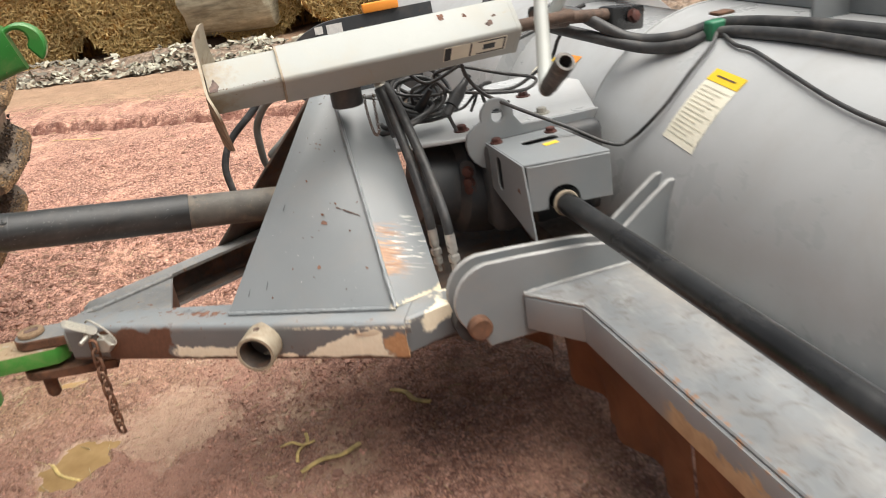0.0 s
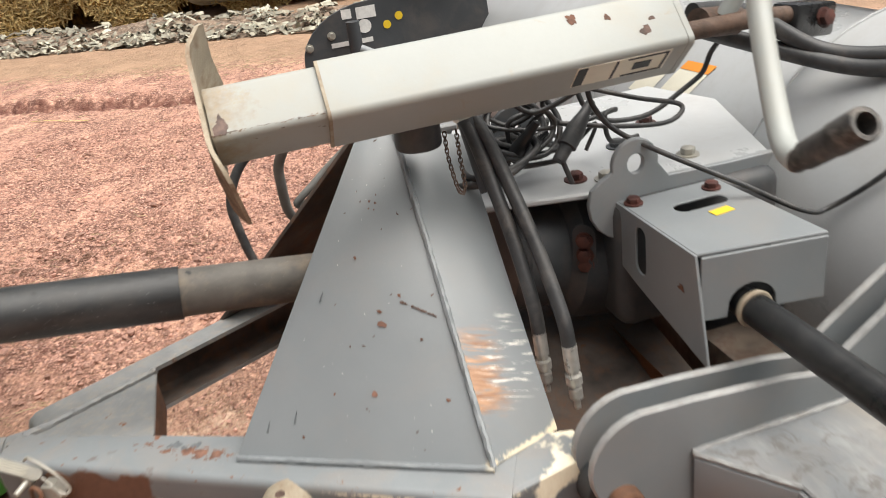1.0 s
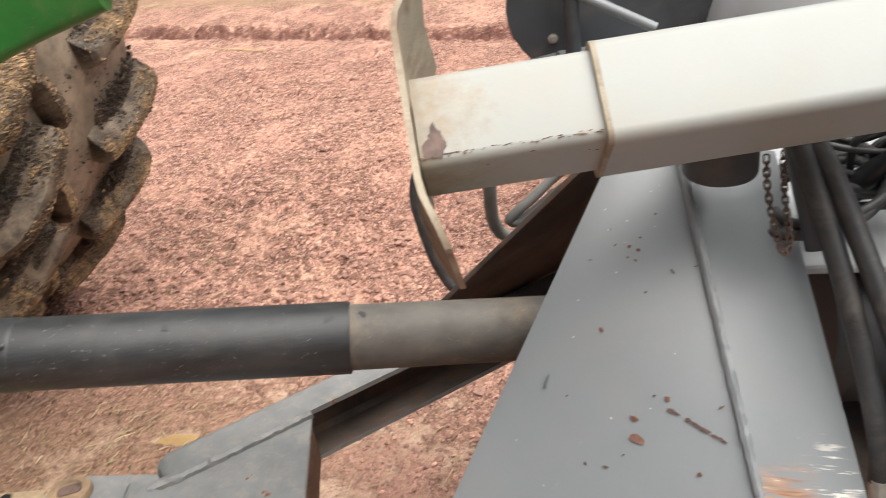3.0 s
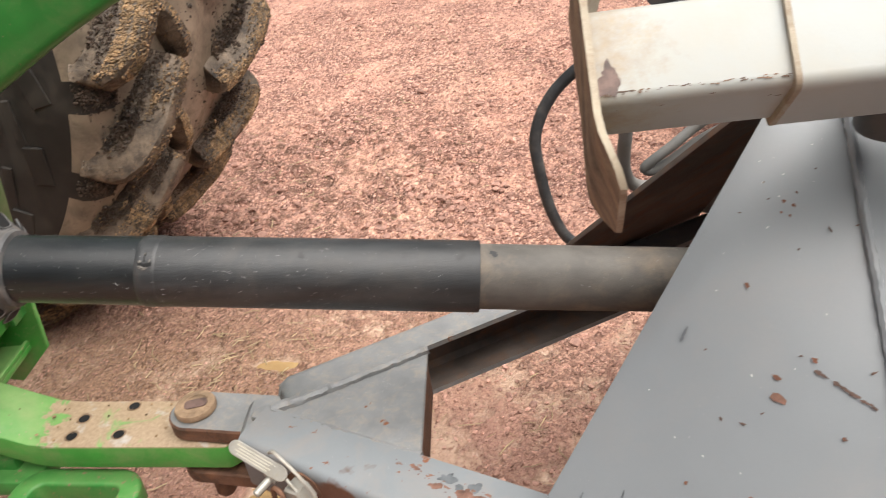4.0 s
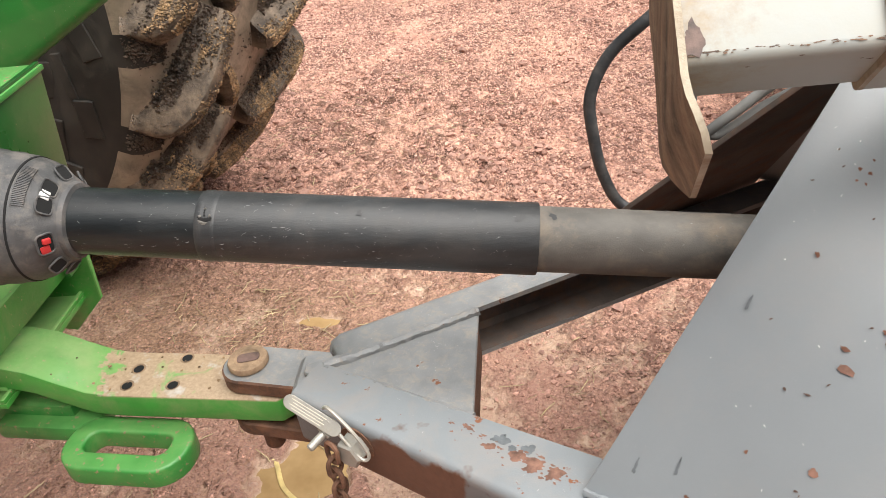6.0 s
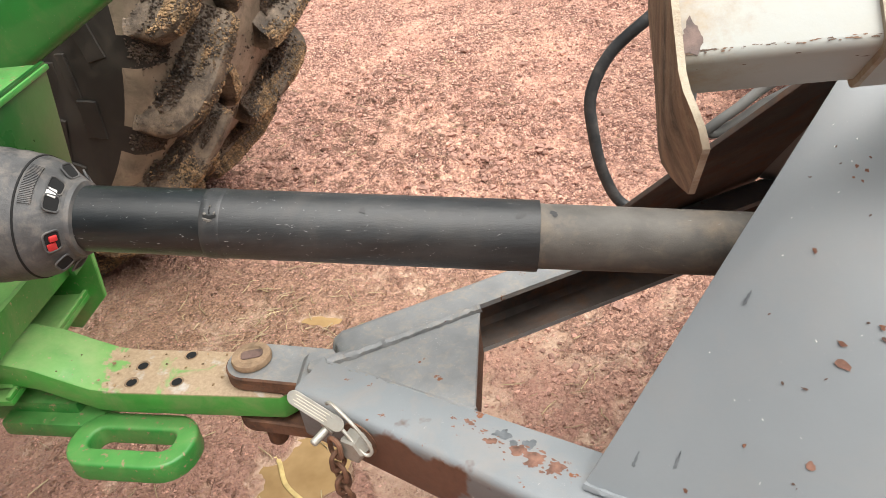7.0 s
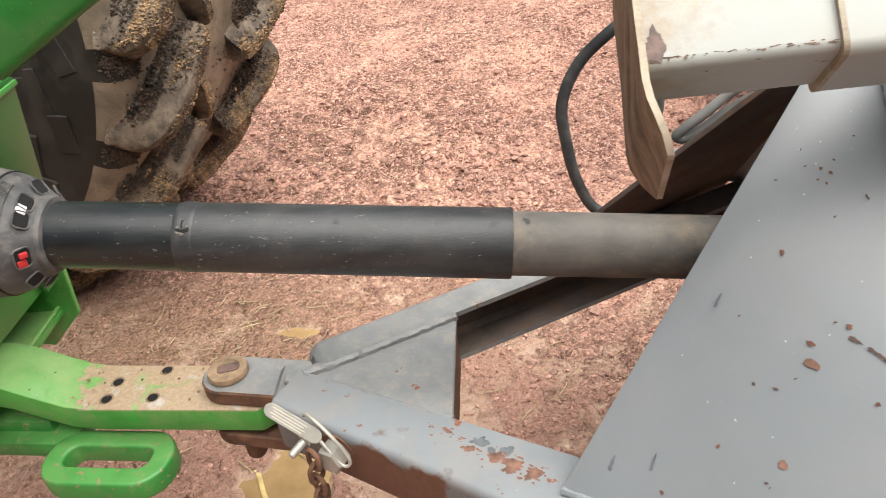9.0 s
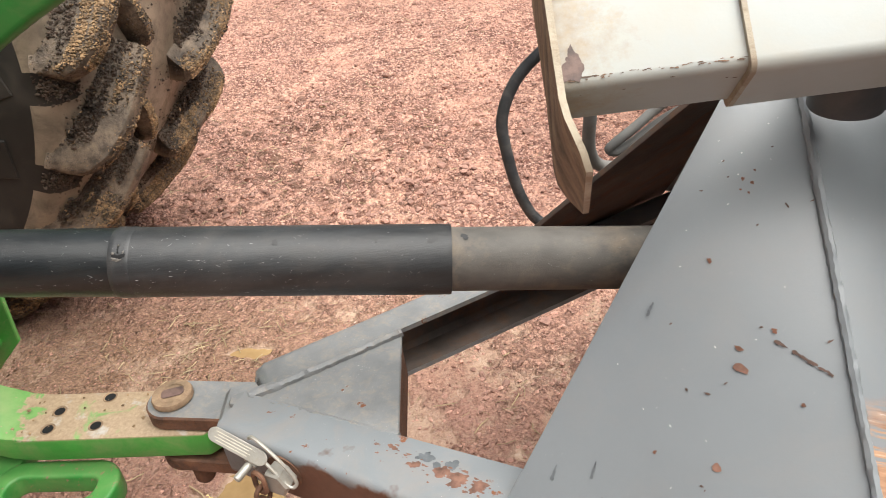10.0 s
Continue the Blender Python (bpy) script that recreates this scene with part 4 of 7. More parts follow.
def rail(side, length, wide, start, flare=0.0, inner=0.387):
    """A channel, open to the inside, whose top inner edge runs from the gusset's corner."""
    way = Vector((AX.x, AX.y * side, 0))
    out = Vector((-AX.y, AX.x * side, 0))
    base = Vector((inner, MID + side * 0.117, 0)) + way * start
    t, r, low, high = 0.009, 0.012 if side < 0 else 0.018, 0.545, 0.647
    outer = []
    for k in range(6):
        a = radians(90 * k / 5)
        outer.append((wide - r + r * math.sin(a), high - r + r * math.cos(a)))
    for k in range(6):
        a = radians(90 + 90 * k / 5)
        outer.append((wide - r + r * math.sin(a), low + r + r * math.cos(a)))
    inside = [(0, low), (0, low + t), (wide - r, low + t), (wide - t, low + r), (wide - t, high - r), (wide - r, high - t), (0, high - t), (0, high)]
    section = outer + inside
    rim = len(outer)
    bm = bmesh.new()
    steps = 10
    rings = []
    for i in range(steps + 1):
        q = base + way * length * i / steps
        more = flare * i / steps
        if i == 0 and side > 0:      # a rounded, hammered-down start
            for back, fall, pinch in ((0.0, 0.030, 0.72), (0.010, 0.010, 0.90)):
                rings.append([bm.verts.new(q + way * back + out * (a * pinch) + Vector((0, 0, min(b, high - fall)))) for a, b in section])
            q = q + way * 0.026
        rings.append([bm.verts.new(q + out * (a + (more if a > 0.03 else 0)) + Vector((0, 0, b))) for a, b in section])
    k = len(section)
    for a, b in zip(rings, rings[1:]):
        for j in range(k):
            f = bm.faces.new((a[j], a[(j + 1) % k], b[(j + 1) % k], b[j]))
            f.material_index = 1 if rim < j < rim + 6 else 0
    bm.faces.new(rings[0])
    bm.faces.new(rings[-1][::-1])
    return bm


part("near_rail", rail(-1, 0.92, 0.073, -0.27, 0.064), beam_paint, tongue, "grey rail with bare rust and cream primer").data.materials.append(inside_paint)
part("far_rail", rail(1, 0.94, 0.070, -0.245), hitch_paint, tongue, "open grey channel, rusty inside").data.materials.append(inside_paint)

# gusset on top of the nose, with its rounded weld
gusset = [(0.120, MID - 0.006), (0.387, MID - 0.128), (0.387, MID + 0.128), (0.120, MID + 0.012)]
part("gusset_plate", slab(gusset, 0.009, Matrix.Translation((0, 0, 0.6288)), 0.002), hitch_paint, tongue, "grey gusset plate smeared with mud")
part("weld_bead", weld([(0.152, MID + 0.002, 0.642), (0.20, MID + 0.023, 0.641), (0.26, MID + 0.053, 0.641), (0.32, MID + 0.083, 0.641), (0.387, MID + 0.117, 0.641)], 0.008, 2), hitch_paint, tongue)
part("weld_bead", weld([(0.152, MID - 0.002, 0.640), (0.25, MID - 0.048, 0.640), (0.387, MID - 0.117, 0.640)], 0.0075, 3), hitch_paint, tongue)
part("nose_web", box((0.012, 0.23, 0.082), (0.378, MID, 0.586), 0.002), rust_metal, tongue, "rusty end web below the gusset")
part("nose_block", slab([(0.10, MID - 0.04), (0.30, MID - 0.09), (0.30, MID + 0.08), (0.10, MID + 0.055)], 0.07, Matrix.Translation((0, 0, 0.555)), 0.01), hitch_paint, tongue)


def tongue_end(z, thick, r, back, y0):
    pts = []
    for k in range(15):
        a = radians(90 + 180 * k / 14)
        pts.append((r * math.cos(a), r * math.sin(a)))
    pts += [(back, -r * 1.0 + y0), (back, r * 1.0 + y0)]
    return slab(pts, thick, Matrix.Translation((0.0, 0.0, z)), 0.003)


clevis = part("upper_clevis", tongue_end(0.567, 0.028, 0.046, 0.18, -0.035), hitch_paint, tongue, "rounded upper hitch plate, rusty edge")
clevis.data.materials.append(rust_metal)
for f in clevis.data.polygons:
    f.material_index = 0 if f.normal.z > 0.8 else 1
part("lower_clevis", tongue_end(0.474, 0.028, 0.050, 0.20, -0.045), rust_metal, tongue, "rusty lower hitch plate")

# legs of the tower over the drive shaft
BL, BR, TR, TL = (0.528, -0.322, 0.652), (0.905, -0.530, 0.652), (0.9196, -0.104, 1.081), (0.8707, -0.073, 1.092)
RB, RT = (1.036, -0.478, 0.640), (1.047, -0.099, 1.038)
part("near_leg", quad_plate(BL, BR, TR, TL, 0.008, 0.0015), leg_paint, tongue, "smooth grey tower plate with rust flecks")
part("near_leg_side", quad_plate(BR, RB, RT, TR, 0.008, 0.0015), leg_paint, tongue, "pale grey folded side with scraped stripes")
part("weld_bead", weld([Vector(TR) + Vector((0, -0.002, 0.002)), Vector(BR) + Vector((0, -0.002, 0.002))], 0.0055, 4), leg_paint, tongue)
part("weld_bead", weld([Vector(BL) + Vector((0, -0.004, 0.0)), Vector(BR) + Vector((0, -0.006, 0.0))], 0.005, 5), leg_paint, tongue)
mBL, mBR, mTR, mTL, mRB, mRT = (mirror(p) for p in (BL, BR, TR, TL, RB, RT))
low = [Vector(q) + (Vector(q) - Vector(p)) * 0.13 for p, q in ((mTR, mBR), (mTL, mBL))]
# far leg shows its unlit side: that shade is in the colour
part("far_leg", quad_plate(mTL, mTR, low[0], low[1], 0.008, 0.0015), inside_paint, tongue, "inner side of the far leg, shade in its rusty colour")
part("far_leg_side", quad_plate(mTR, mRT, mRB, mBR, 0.008, 0.0015), grey_paint, tongue)
part("top_plate", slab([(0.88, MID - 0.02), (1.04, MID - 0.03), (1.04, MID + 0.03), (0.88, MID + 0.02)], 0.012, Matrix.Translation((0, 0, 1.050)), 0.003), grey_paint, tongue)

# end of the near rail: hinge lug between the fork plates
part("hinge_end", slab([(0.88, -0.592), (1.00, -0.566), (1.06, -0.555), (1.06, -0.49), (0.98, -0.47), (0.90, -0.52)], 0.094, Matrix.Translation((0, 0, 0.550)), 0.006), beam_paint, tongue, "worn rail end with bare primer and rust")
lug_m = frame_of((1.076, -0.602, 0.592), (0, 1, 0))
part("hinge_lug", lathe([(0, 0), (0, 0.05), (0.040, 0.05), (0.040, 0)], lug_m, 28), dark_paint, tongue)
part("cover_strip", quad_plate((0.80, -0.5445, 0.615), (0.92, -0.605, 0.615), (0.92, -0.605, 0.642), (0.80, -0.5445, 0.642), 0.004), beam_paint, tongue)

# pipe stub for the stand
out_n = Vector((-AX.y, -AX.x, 0))
pipe_m = frame_of(Vector((0.612, -0.385, 0.600)), out_n)
part("pipe_stub", lathe([(0.0, 0.047), (0.095, 0.047), (0.098, 0.046), (0.098, 0.039), (0.0, 0.038)], pipe_m, 32), foot_paint, tongue, "short worn pipe stub, rusty inside")
part("stub_inside", lathe([(0.096, 0.0385), (0.094, 0.0378), (0.012, 0.0378), (0.012, 0)], pipe_m, 32), inside_paint, tongue, "rusty inside of the stub")
# flat dark disc for the shade in the drilled hole
part("stub_hole", lathe([(0, 0), (0, 0.008), (0.0015, 0.008), (0.0015, 0)], frame_of(Vector((0.612, -0.385, 0.6465)) + out_n * 0.06, (0, 0, 1)), 12), dark_mark, tongue)

# flecks, rust and scratches on the tower plate
face_x = (Vector(BR) - Vector(BL)).normalized()
face_n = (Vector(BR) - Vector(BL)).cross(Vector(TL) - Vector(BL)).normalized()
face_y = face_n.cross(face_x)


def on_face(p, lift=0.0008):
    p = Vector(p)
    return p - face_n * (p - Vector(BL)).dot(face_n) + face_n * lift


r7 = random.Random(7)
rusts = [((0.798, -0.324, 0.832), 0.0075, 1.7), ((0.789, -0.230, 0.917), 0.004, 1.0), ((0.758, -0.387, 0.746), 0.007, 1.1), ((0.845, -0.30, 0.86), 0.004, 1.2), ((0.80, -0.31, 0.85), 0.004, 1.6), ((0.86, -0.36, 0.80), 0.003, 1.2),
         ((0.84, -0.18, 0.99), 0.003, 1.0), ((0.85, -0.185, 0.985), 0.003, 1.0), ((0.845, -0.19, 0.975), 0.002, 1.2), ((0.855, -0.175, 0.995), 0.002, 1.0), ((0.835, -0.187, 0.98), 0.002, 1.0), ((0.87, -0.44, 0.73), 0.004, 1.3), ((0.70, -0.35, 0.74), 0.003, 1.0), ((0.64, -0.36, 0.68), 0.004, 1.0)]
for p, s, q in rusts:
    part("rust_fleck", blot(on_face(p), face_x + face_y * r7.uniform(-0.5, 0.1), face_y, s * 0.78, r7, 0.00012, q), flake_mark if s > 0.006 else rust_mark, tongue, "", 0)
scratch = [blot(on_face((0.845 + 0.0010 * k * 3, -0.307 - 0.0012 * k, 0.850 - 0.0013 * k * 1.6)), face_x + face_y * -0.35, face_y, (0.0036 if k < 2 else 0.0024) * r7.uniform(0.6, 1.3), r7, 0.0001, 2.2 if k > 1 else 1.2) for k in (0, 1, 3, 7, 9, 10, 11, 12, 13, 15, 16, 18)]
for k in range(22):
    u, v = r7.uniform(0.15, 0.95), r7.random()
    a = Vector(BL).lerp(Vector(BR), u).lerp(Vector(TL).lerp(Vector(TR), u), v)
    scratch.append(blot(on_face(a), face_x + face_y * r7.uniform(-1, 1), face_y, r7.uniform(0.0008, 0.002), r7, 0.0001, r7.uniform(1, 2.5)))
for fx, fy, size, count in ((0.381, -0.210, 0.009, 3), (0.411, -0.245, 0.010, 3), (0.470, -0.279, 0.015, 5), (0.492, -0.294, 0.013, 4), (0.447, -0.262, 0.010, 4), (0.40, -0.225, 0.005, 2), (0.36, -0.20, 0.005, 2)):
    flakes = []
    for k in range(count * 3):
        spread_f = size * (0.5 if k < count else 1.3)
        flakes.append(blot((fx + r7.gauss(0, spread_f), fy + r7.gauss(0, spread_f * 0.55), 0.6474), (AX.x, -AX.y, 0), (AX.y, AX.x, 0), size * (r7.uniform(0.3, 0.7) if k < count else r7.uniform(0.06, 0.2)), r7, 0.00012, r7.uniform(1.0, 2.2)))
    part("rust_flakes", join(*flakes), flake_mark, tongue, "red-brown flaked patch", 0)["kind"] = "stuff"
for fx, fy, size in ((0.425, -0.232, 0.010), (0.462, -0.252, 0.009), (0.440, -0.250, 0.006)):
    part("wet_patch", blot((fx, fy, 0.6473), (AX.x, -AX.y, 0), (AX.y, AX.x, 0), size, r7, 0.0001, 1.2), drip_mark, tongue, "dark damp patch", 0)
drips = []
for a, b in (((0.722, -0.234, 0.849), (0.732, -0.225, 0.862)), ((0.586, -0.323, 0.683), (0.596, -0.312, 0.700)), ((0.632, -0.337, 0.695), (0.642, -0.324, 0.713))):
    way = (Vector(b) - Vector(a)).normalized()
    for k in range(9):
        drips.append(blot(on_face(Vector(a).lerp(Vector(b), 0.75 * k / 8)), face_x, way, 0.0030 - 0.00018 * k, r7, 0.0001, 0.7))
part("wet_drips", join(*drips), drip_mark, tongue, "dark wet drips on the plate", 0)["kind"] = "stuff"
part("scratch", join(*scratch[:12]), dark_mark, tongue, "long dark scratch in the paint", 0)
for bm in scratch[12:]:
    part("paint_nick", bm, dark_mark, tongue, "", 0)
dots = []
for k in range(28):
    u, v = r7.uniform(0.05, 0.98), r7.random()
    a = Vector(BL).lerp(Vector(BR), u).lerp(Vector(TL).lerp(Vector(TR), u), v)
    dots.append(blot(on_face(a), face_x * r7.uniform(-1, 1) + face_y, face_x, r7.uniform(0.0004, 0.0009), r7, 0.0001, r7.uniform(1, 2.5)))
part("pale_flecks", join(*dots), pale_mark, tongue, "", 0)["kind"] = "stuff"

# ---- hitch pin, locking bolt, chain ----
pin = thing("hitch_pin", "rusty round-headed hitch pin through clevis and drawbar", "hitch pin", at=(0, 0, 0.6))
part("pin_head", lathe([(0.595, 0), (0.595, 0.031), (0.597, 0.0338), (0.603, 0.0343), (0.607, 0.0325), (0.608, 0.0215), (0.6055, 0.0195), (0.6050, 0)], frame_of((0, 0, 0), (0, 0, 1), (1, 0, 0)), 36), pin_metal, pin, "flat muddy brown pin head")
part("pin_recess", slab(rounded(0.037, 0.021, 0.007, 4), 0.0008, Matrix.Translation((0.001, 0.002, 0.6062)) @ Matrix.Rotation(radians(12), 4, "Z"), 0.0002), bare_mark, pin, "dark rounded patch in the pin head", 0)
part("pin_shank", lathe([(0.400, 0), (0.400, 0.012), (0.408, 0.018), (0.595, 0.019), (0.595, 0)], frame_of((0, 0, 0), (0, 0, 1), (1, 0, 0)), 24), rust_metal, pin)

lock = thing("locking_bolt", "zinc bolt with tag plate and clip on the tongue's rail", "bolt", at=(0.22, -0.2, 0.6))
bolt_at = Vector((0.219, -0.1925, 0.606))
bm_lock = frame_of(bolt_at, out_n)
part("washer", lathe([(0, 0), (0, 0.030), (0.004, 0.030), (0.004, 0)], bm_lock, 24), rust_metal, lock, "rusty washer")
part("bolt_head", lathe([(0.004, 0), (0.004, 0.023), (0.026, 0.023), (0.029, 0.020), (0.029, 0)], bm_lock, 6), zinc, lock, "zinc hexagon bolt head")
tag_m = Matrix.Translation((0.160, -0.186, 0.660)) @ Matrix.Rotation(radians(-27), 4, "Z") @ Matrix.Rotation(radians(18), 4, "Y") @ Matrix.Rotation(radians(48), 4, "X")
tag_outline = [(-0.034 + 0.012 * math.cos(radians(a)), 0.012 * math.sin(radians(a)) * 0.9) for a in range(90, 271, 20)] + [(0.040 + 0.012 * math.cos(radians(a)), 0.012 * math.sin(radians(a)) * 0.9) for a in range(-90, 91, 20)]
plate = part("tag_plate", slab(tag_outline, 0.003, tag_m, 0.0008), zinc, lock, "grey embossed tag plate")
for row in range(4):
    part("print_bar", moved(box((0.060 - 0.008 * (row % 2), 0.0011, 0.0006), (-0.004, 0.0062 - 0.0041 * row, 0.0033), 0), tag_m), label_print, plate)
part("stud", lathe([(0, 0), (0, 0.006), (0.05, 0.006), (0.052, 0.004), (0.052, 0)], frame_of(Vector((0.190, -0.182, 0.640)), out_n + Vector((-0.3, 0, -0.3))), 12), zinc, lock)
part("stud_nut", lathe([(0.012, 0), (0.012, 0.012), (0.024, 0.012), (0.024, 0)], frame_of(Vector((0.190, -0.182, 0.640)), out_n + Vector((-0.3, 0, -0.3))), 6), zinc, lock)
part("wire_clip", tube([(0.178, -0.180, 0.665), (0.190, -0.190, 0.672), (0.222, -0.212, 0.648), (0.240, -0.222, 0.614), (0.230, -0.224, 0.606), (0.208, -0.212, 0.632), (0.186, -0.196, 0.656)], 0.0028, 8), zinc, lock)


def chain_link(length, width, r):
    pts = [(x, y, 0) for x, y in rounded(length, width, width / 2 - 0.0005, 5)]
    return sweep([Vector(p) for p in pts], circle(r, 7), closed=True)


def hang_chain(name, points, size, material, label, group=""):
    """Links one after another along a line, each turned a quarter against the last."""
    ob = thing(name, label, "chain", group, points[0])
    line = smooth_path(points, 30)
    gap, run, k, last = size * 0.70, 0.0, 0, line[0]
    for a, b in zip(line, line[1:]):
        run += (b - a).length
        if run >= gap:
            run -= gap
            way = (b - last).normalized()
            m = frame_of((last + b) / 2, way, (0.3, 0.9, 0.2)) @ Matrix.Rotation(radians(90 * (k % 2) + 20), 4, "X")
            part("chain_link", moved(chain_link(size, size * 0.62, size * 0.105), m), material, ob)
            last, k = b, k + 1
    return ob


hang_chain("safety_chain", [(0.186, -0.212, 0.622), (0.182, -0.212, 0.55), (0.178, -0.208, 0.45), (0.176, -0.204, 0.335)], 0.036, rust_metal, "short rusty link chain hanging from the tongue")

# ---- drive shaft ----
D = Vector((0.991, 0.0, -0.1325)).normalized()
S0 = Vector((-0.146, -0.066, 0.9335))
shaft_m = frame_of(S0, D)
shaft = thing("drive_shaft", "black plastic-guarded drive shaft with a cracked joint and dusty inner tube", "drive shaft", at=S0)
part("outer_tube", lathe([(-0.005, 0.046), (0.200, 0.0475)], shaft_m, 40), black_plastic, shaft, "scuffed black outer tube")
part("outer_tube", lathe([(0.205, 0.0480), (0.640, 0.0490), (0.643, 0.0485), (0.643, 0.0455), (0.60, 0.045)], shaft_m, 40), grey_plastic, shaft, "dusty grey-black outer tube")
part("inner_tube", lathe([(0.58, 0.0445), (1.02, 0.0435), (1.03, 0.042), (1.03, 0)], shaft_m, 40), inner_plastic, shaft, "dusty brown-grey inner tube")
ring = [(0.190, 0.0470), (0.193, 0.0486), (0.200, 0.0492), (0.207, 0.0484), (0.212, 0.0490), (0.217, 0.0484), (0.220, 0.0472)]
part("clamp_ring", lathe(ring, shaft_m, 40), grey_plastic, shaft, "cracked joint ring")
scuffs = []
r19 = random.Random(19)
for k in range(420):
    q, a = r19.uniform(0.01, 0.62) if k < 370 else r19.uniform(0.66, 0.95), radians(r19.uniform(60, 215))
    rad = 0.0462 + 0.0025 * min(1.0, q / 0.2) + 0.0003 if q < 0.64 else 0.0447
    p = shaft_m @ Vector((q, rad * math.cos(a), rad * math.sin(a)))
    n_out = (shaft_m.to_3x3() @ Vector((0, math.cos(a), math.sin(a)))).normalized()
    side_v = n_out.cross(D)
    scuffs.append(blot(p, D + side_v * r19.uniform(-0.9, 0.9), n_out.cross(D + side_v * 0.01), r19.uniform(0.00015, 0.00034), r19, 0.0002, r19.choice((1, 1, 2, 2, 3, 5, 8, 12))))
part("pale_scuffs", join(*scuffs), scuff_mark, shaft, "small pale scuffs on the guard", 0)["kind"] = "stuff"
stains_s = []
for k in range(5):
    q, a = r19.uniform(0.25, 0.9), radians(r19.uniform(95, 160))
    rad = 0.0493 if q < 0.64 else 0.0446
    p = shaft_m @ Vector((q, rad * math.cos(a), rad * math.sin(a)))
    n_out = (shaft_m.to_3x3() @ Vector((0, math.cos(a), math.sin(a)))).normalized()
    stains_s.append(blot(p, D, n_out.cross(D), r19.uniform(0.003, 0.007), r19, 0.00006, 1.0))
part("wet_stains", join(*stains_s), black_print, shaft, "dark wet spots on the guard", 0)["kind"] = "stuff"
crack = []
r9 = random.Random(9)
for a, q, size, long in ((137, 0.206, 0.0046, 1.9), (131, 0.205, 0.0022, 0.6), (126, 0.2045, 0.0024, 0.35), (135, 0.198, 0.0016, 2.2), (122, 0.205, 0.0014, 0.8)):
    a = radians(a)
    p = shaft_m @ Vector((q, 0.0494 * math.cos(a), 0.0494 * math.sin(a)))
    n_out = (shaft_m.to_3x3() @ Vector((0, math.cos(a), math.sin(a)))).normalized()
    crack.append(blot(p, D, n_out.cross(D), size, r9, 0.0004, long))
part("crack", join(*crack), hole_black, shaft, "dark split in the ring", 0)
torn = []
for a, q, size, long in ((142, 0.204, 0.0030, 2.2), (133, 0.1985, 0.0030, 0.7), (132, 0.2120, 0.0026, 0.7), (119, 0.2050, 0.0020, 1.0)):
    a = radians(a)
    p = shaft_m @ Vector((q, 0.0493 * math.cos(a), 0.0493 * math.sin(a)))
    n_out = (shaft_m.to_3x3() @ Vector((0, math.cos(a), math.sin(a)))).normalized()
    torn.append(blot(p, D, n_out.cross(D), size, r9, 0.0012, long))
part("torn_edges", join(*torn), inner_plastic, shaft, "pale torn edges round the split", 0)
cone = part("guard_cone", lathe([(q + 0.048, r * 1.04 if r < 0.07 else 0.0728 + (r - 0.07) * 0.55) for q, r in ((-0.035, 0.0475), (-0.040, 0.054), (-0.052, 0.062), (-0.075, 0.085), (-0.098, 0.098), (-0.112, 0.101), (-0.116, 0.104), (-0.140, 0.106), (-0.143, 0.110), (-0.165, 0.112), (-0.168, 0.108), (-0.20, 0.107), (-0.203, 0.112), (-0.235, 0.113), (-0.30, 0.112), (-0.36, 0.115))], shaft_m, 48), cone_plastic, shaft, "dusty grey ribbed guard cone")
for a, wide in ((72, 0.024), (108, 0.020), (131, 0.020), (176, 0.026), (215, 0.022), (250, 0.022), (300, 0.024), (340, 0.024), (25, 0.024)):
    m = shaft_m @ Matrix.Rotation(radians(a), 4, "X") @ Matrix.Translation((-0.0035, 0.0648, 0)) @ Matrix.Rotation(radians(-53), 4, "Z") @ Matrix.Rotation(radians(-90), 4, "X")
    slot_ob = part("cone_slot", slab(rounded(0.020, wide, 0.005, 3), 0.003, m, 0.0005), hole_black, cone)
    part("slot_rim", moved(sweep([Vector((px, py, 0.0025)) for px, py in rounded(0.0225, wide + 0.0025, 0.006, 3)], circle(0.0016, 6), closed=True), m), cone_plastic, slot_ob)
part("collar", lathe([(0.004, 0.046), (0.004, 0.0535), (0.010, 0.0545), (0.016, 0.0525), (0.018, 0.046)], shaft_m, 40), cone_plastic, cone, "narrow collar round the tube")
part("seam", lathe([(-0.0400, 0.0800), (-0.0400, 0.0862), (-0.0425, 0.0870), (-0.0425, 0.0800)], shaft_m, 48), hole_black, cone, "dark seam round the cone")
for k in range(26):
    a = radians(92 + 1.7 * k)
    m = shaft_m @ Matrix.Rotation(a, 4, "X") @ Matrix.Translation((-0.029, 0.0822, 0)) @ Matrix.Rotation(radians(-24), 4, "Z")
    part("grip_rib", moved(box((0.016, 0.0022, 0.0016), (0, 0, 0), 0), m), cone_plastic, cone)
for name, a, mat_, words in (("red_latch", 183, red_plastic, "small red latch"), ("red_tab", 172, red_plastic, "red tab"), ("white_latch", 119, pale_mark, "small white latch")):
    m = shaft_m @ Matrix.Rotation(radians(a), 4, "X") @ Matrix.Translation((-0.0040 if a != 172 else 0.001, 0.0675, 0)) @ Matrix.Rotation(radians(-53), 4, "Z")
    part(name, moved(box((0.013, 0.006, 0.013) if a != 172 else (0.011, 0.005, 0.008), (0, 0, 0), 0.0015), m), mat_, cone, words)

# ---- jack ----
JY, JZ = -0.2597, 1.1842
jack = thing("parking_jack", "white square-tube parking jack stowed level on the tower", "trailer jack", at=(0.9, JY, JZ))
roll_j = Matrix.Rotation(radians(-2.3), 4, "Z") @ Matrix.Rotation(radians(-1.0), 4, "Y") @ Matrix.Rotation(radians(-43.6), 4, "X")
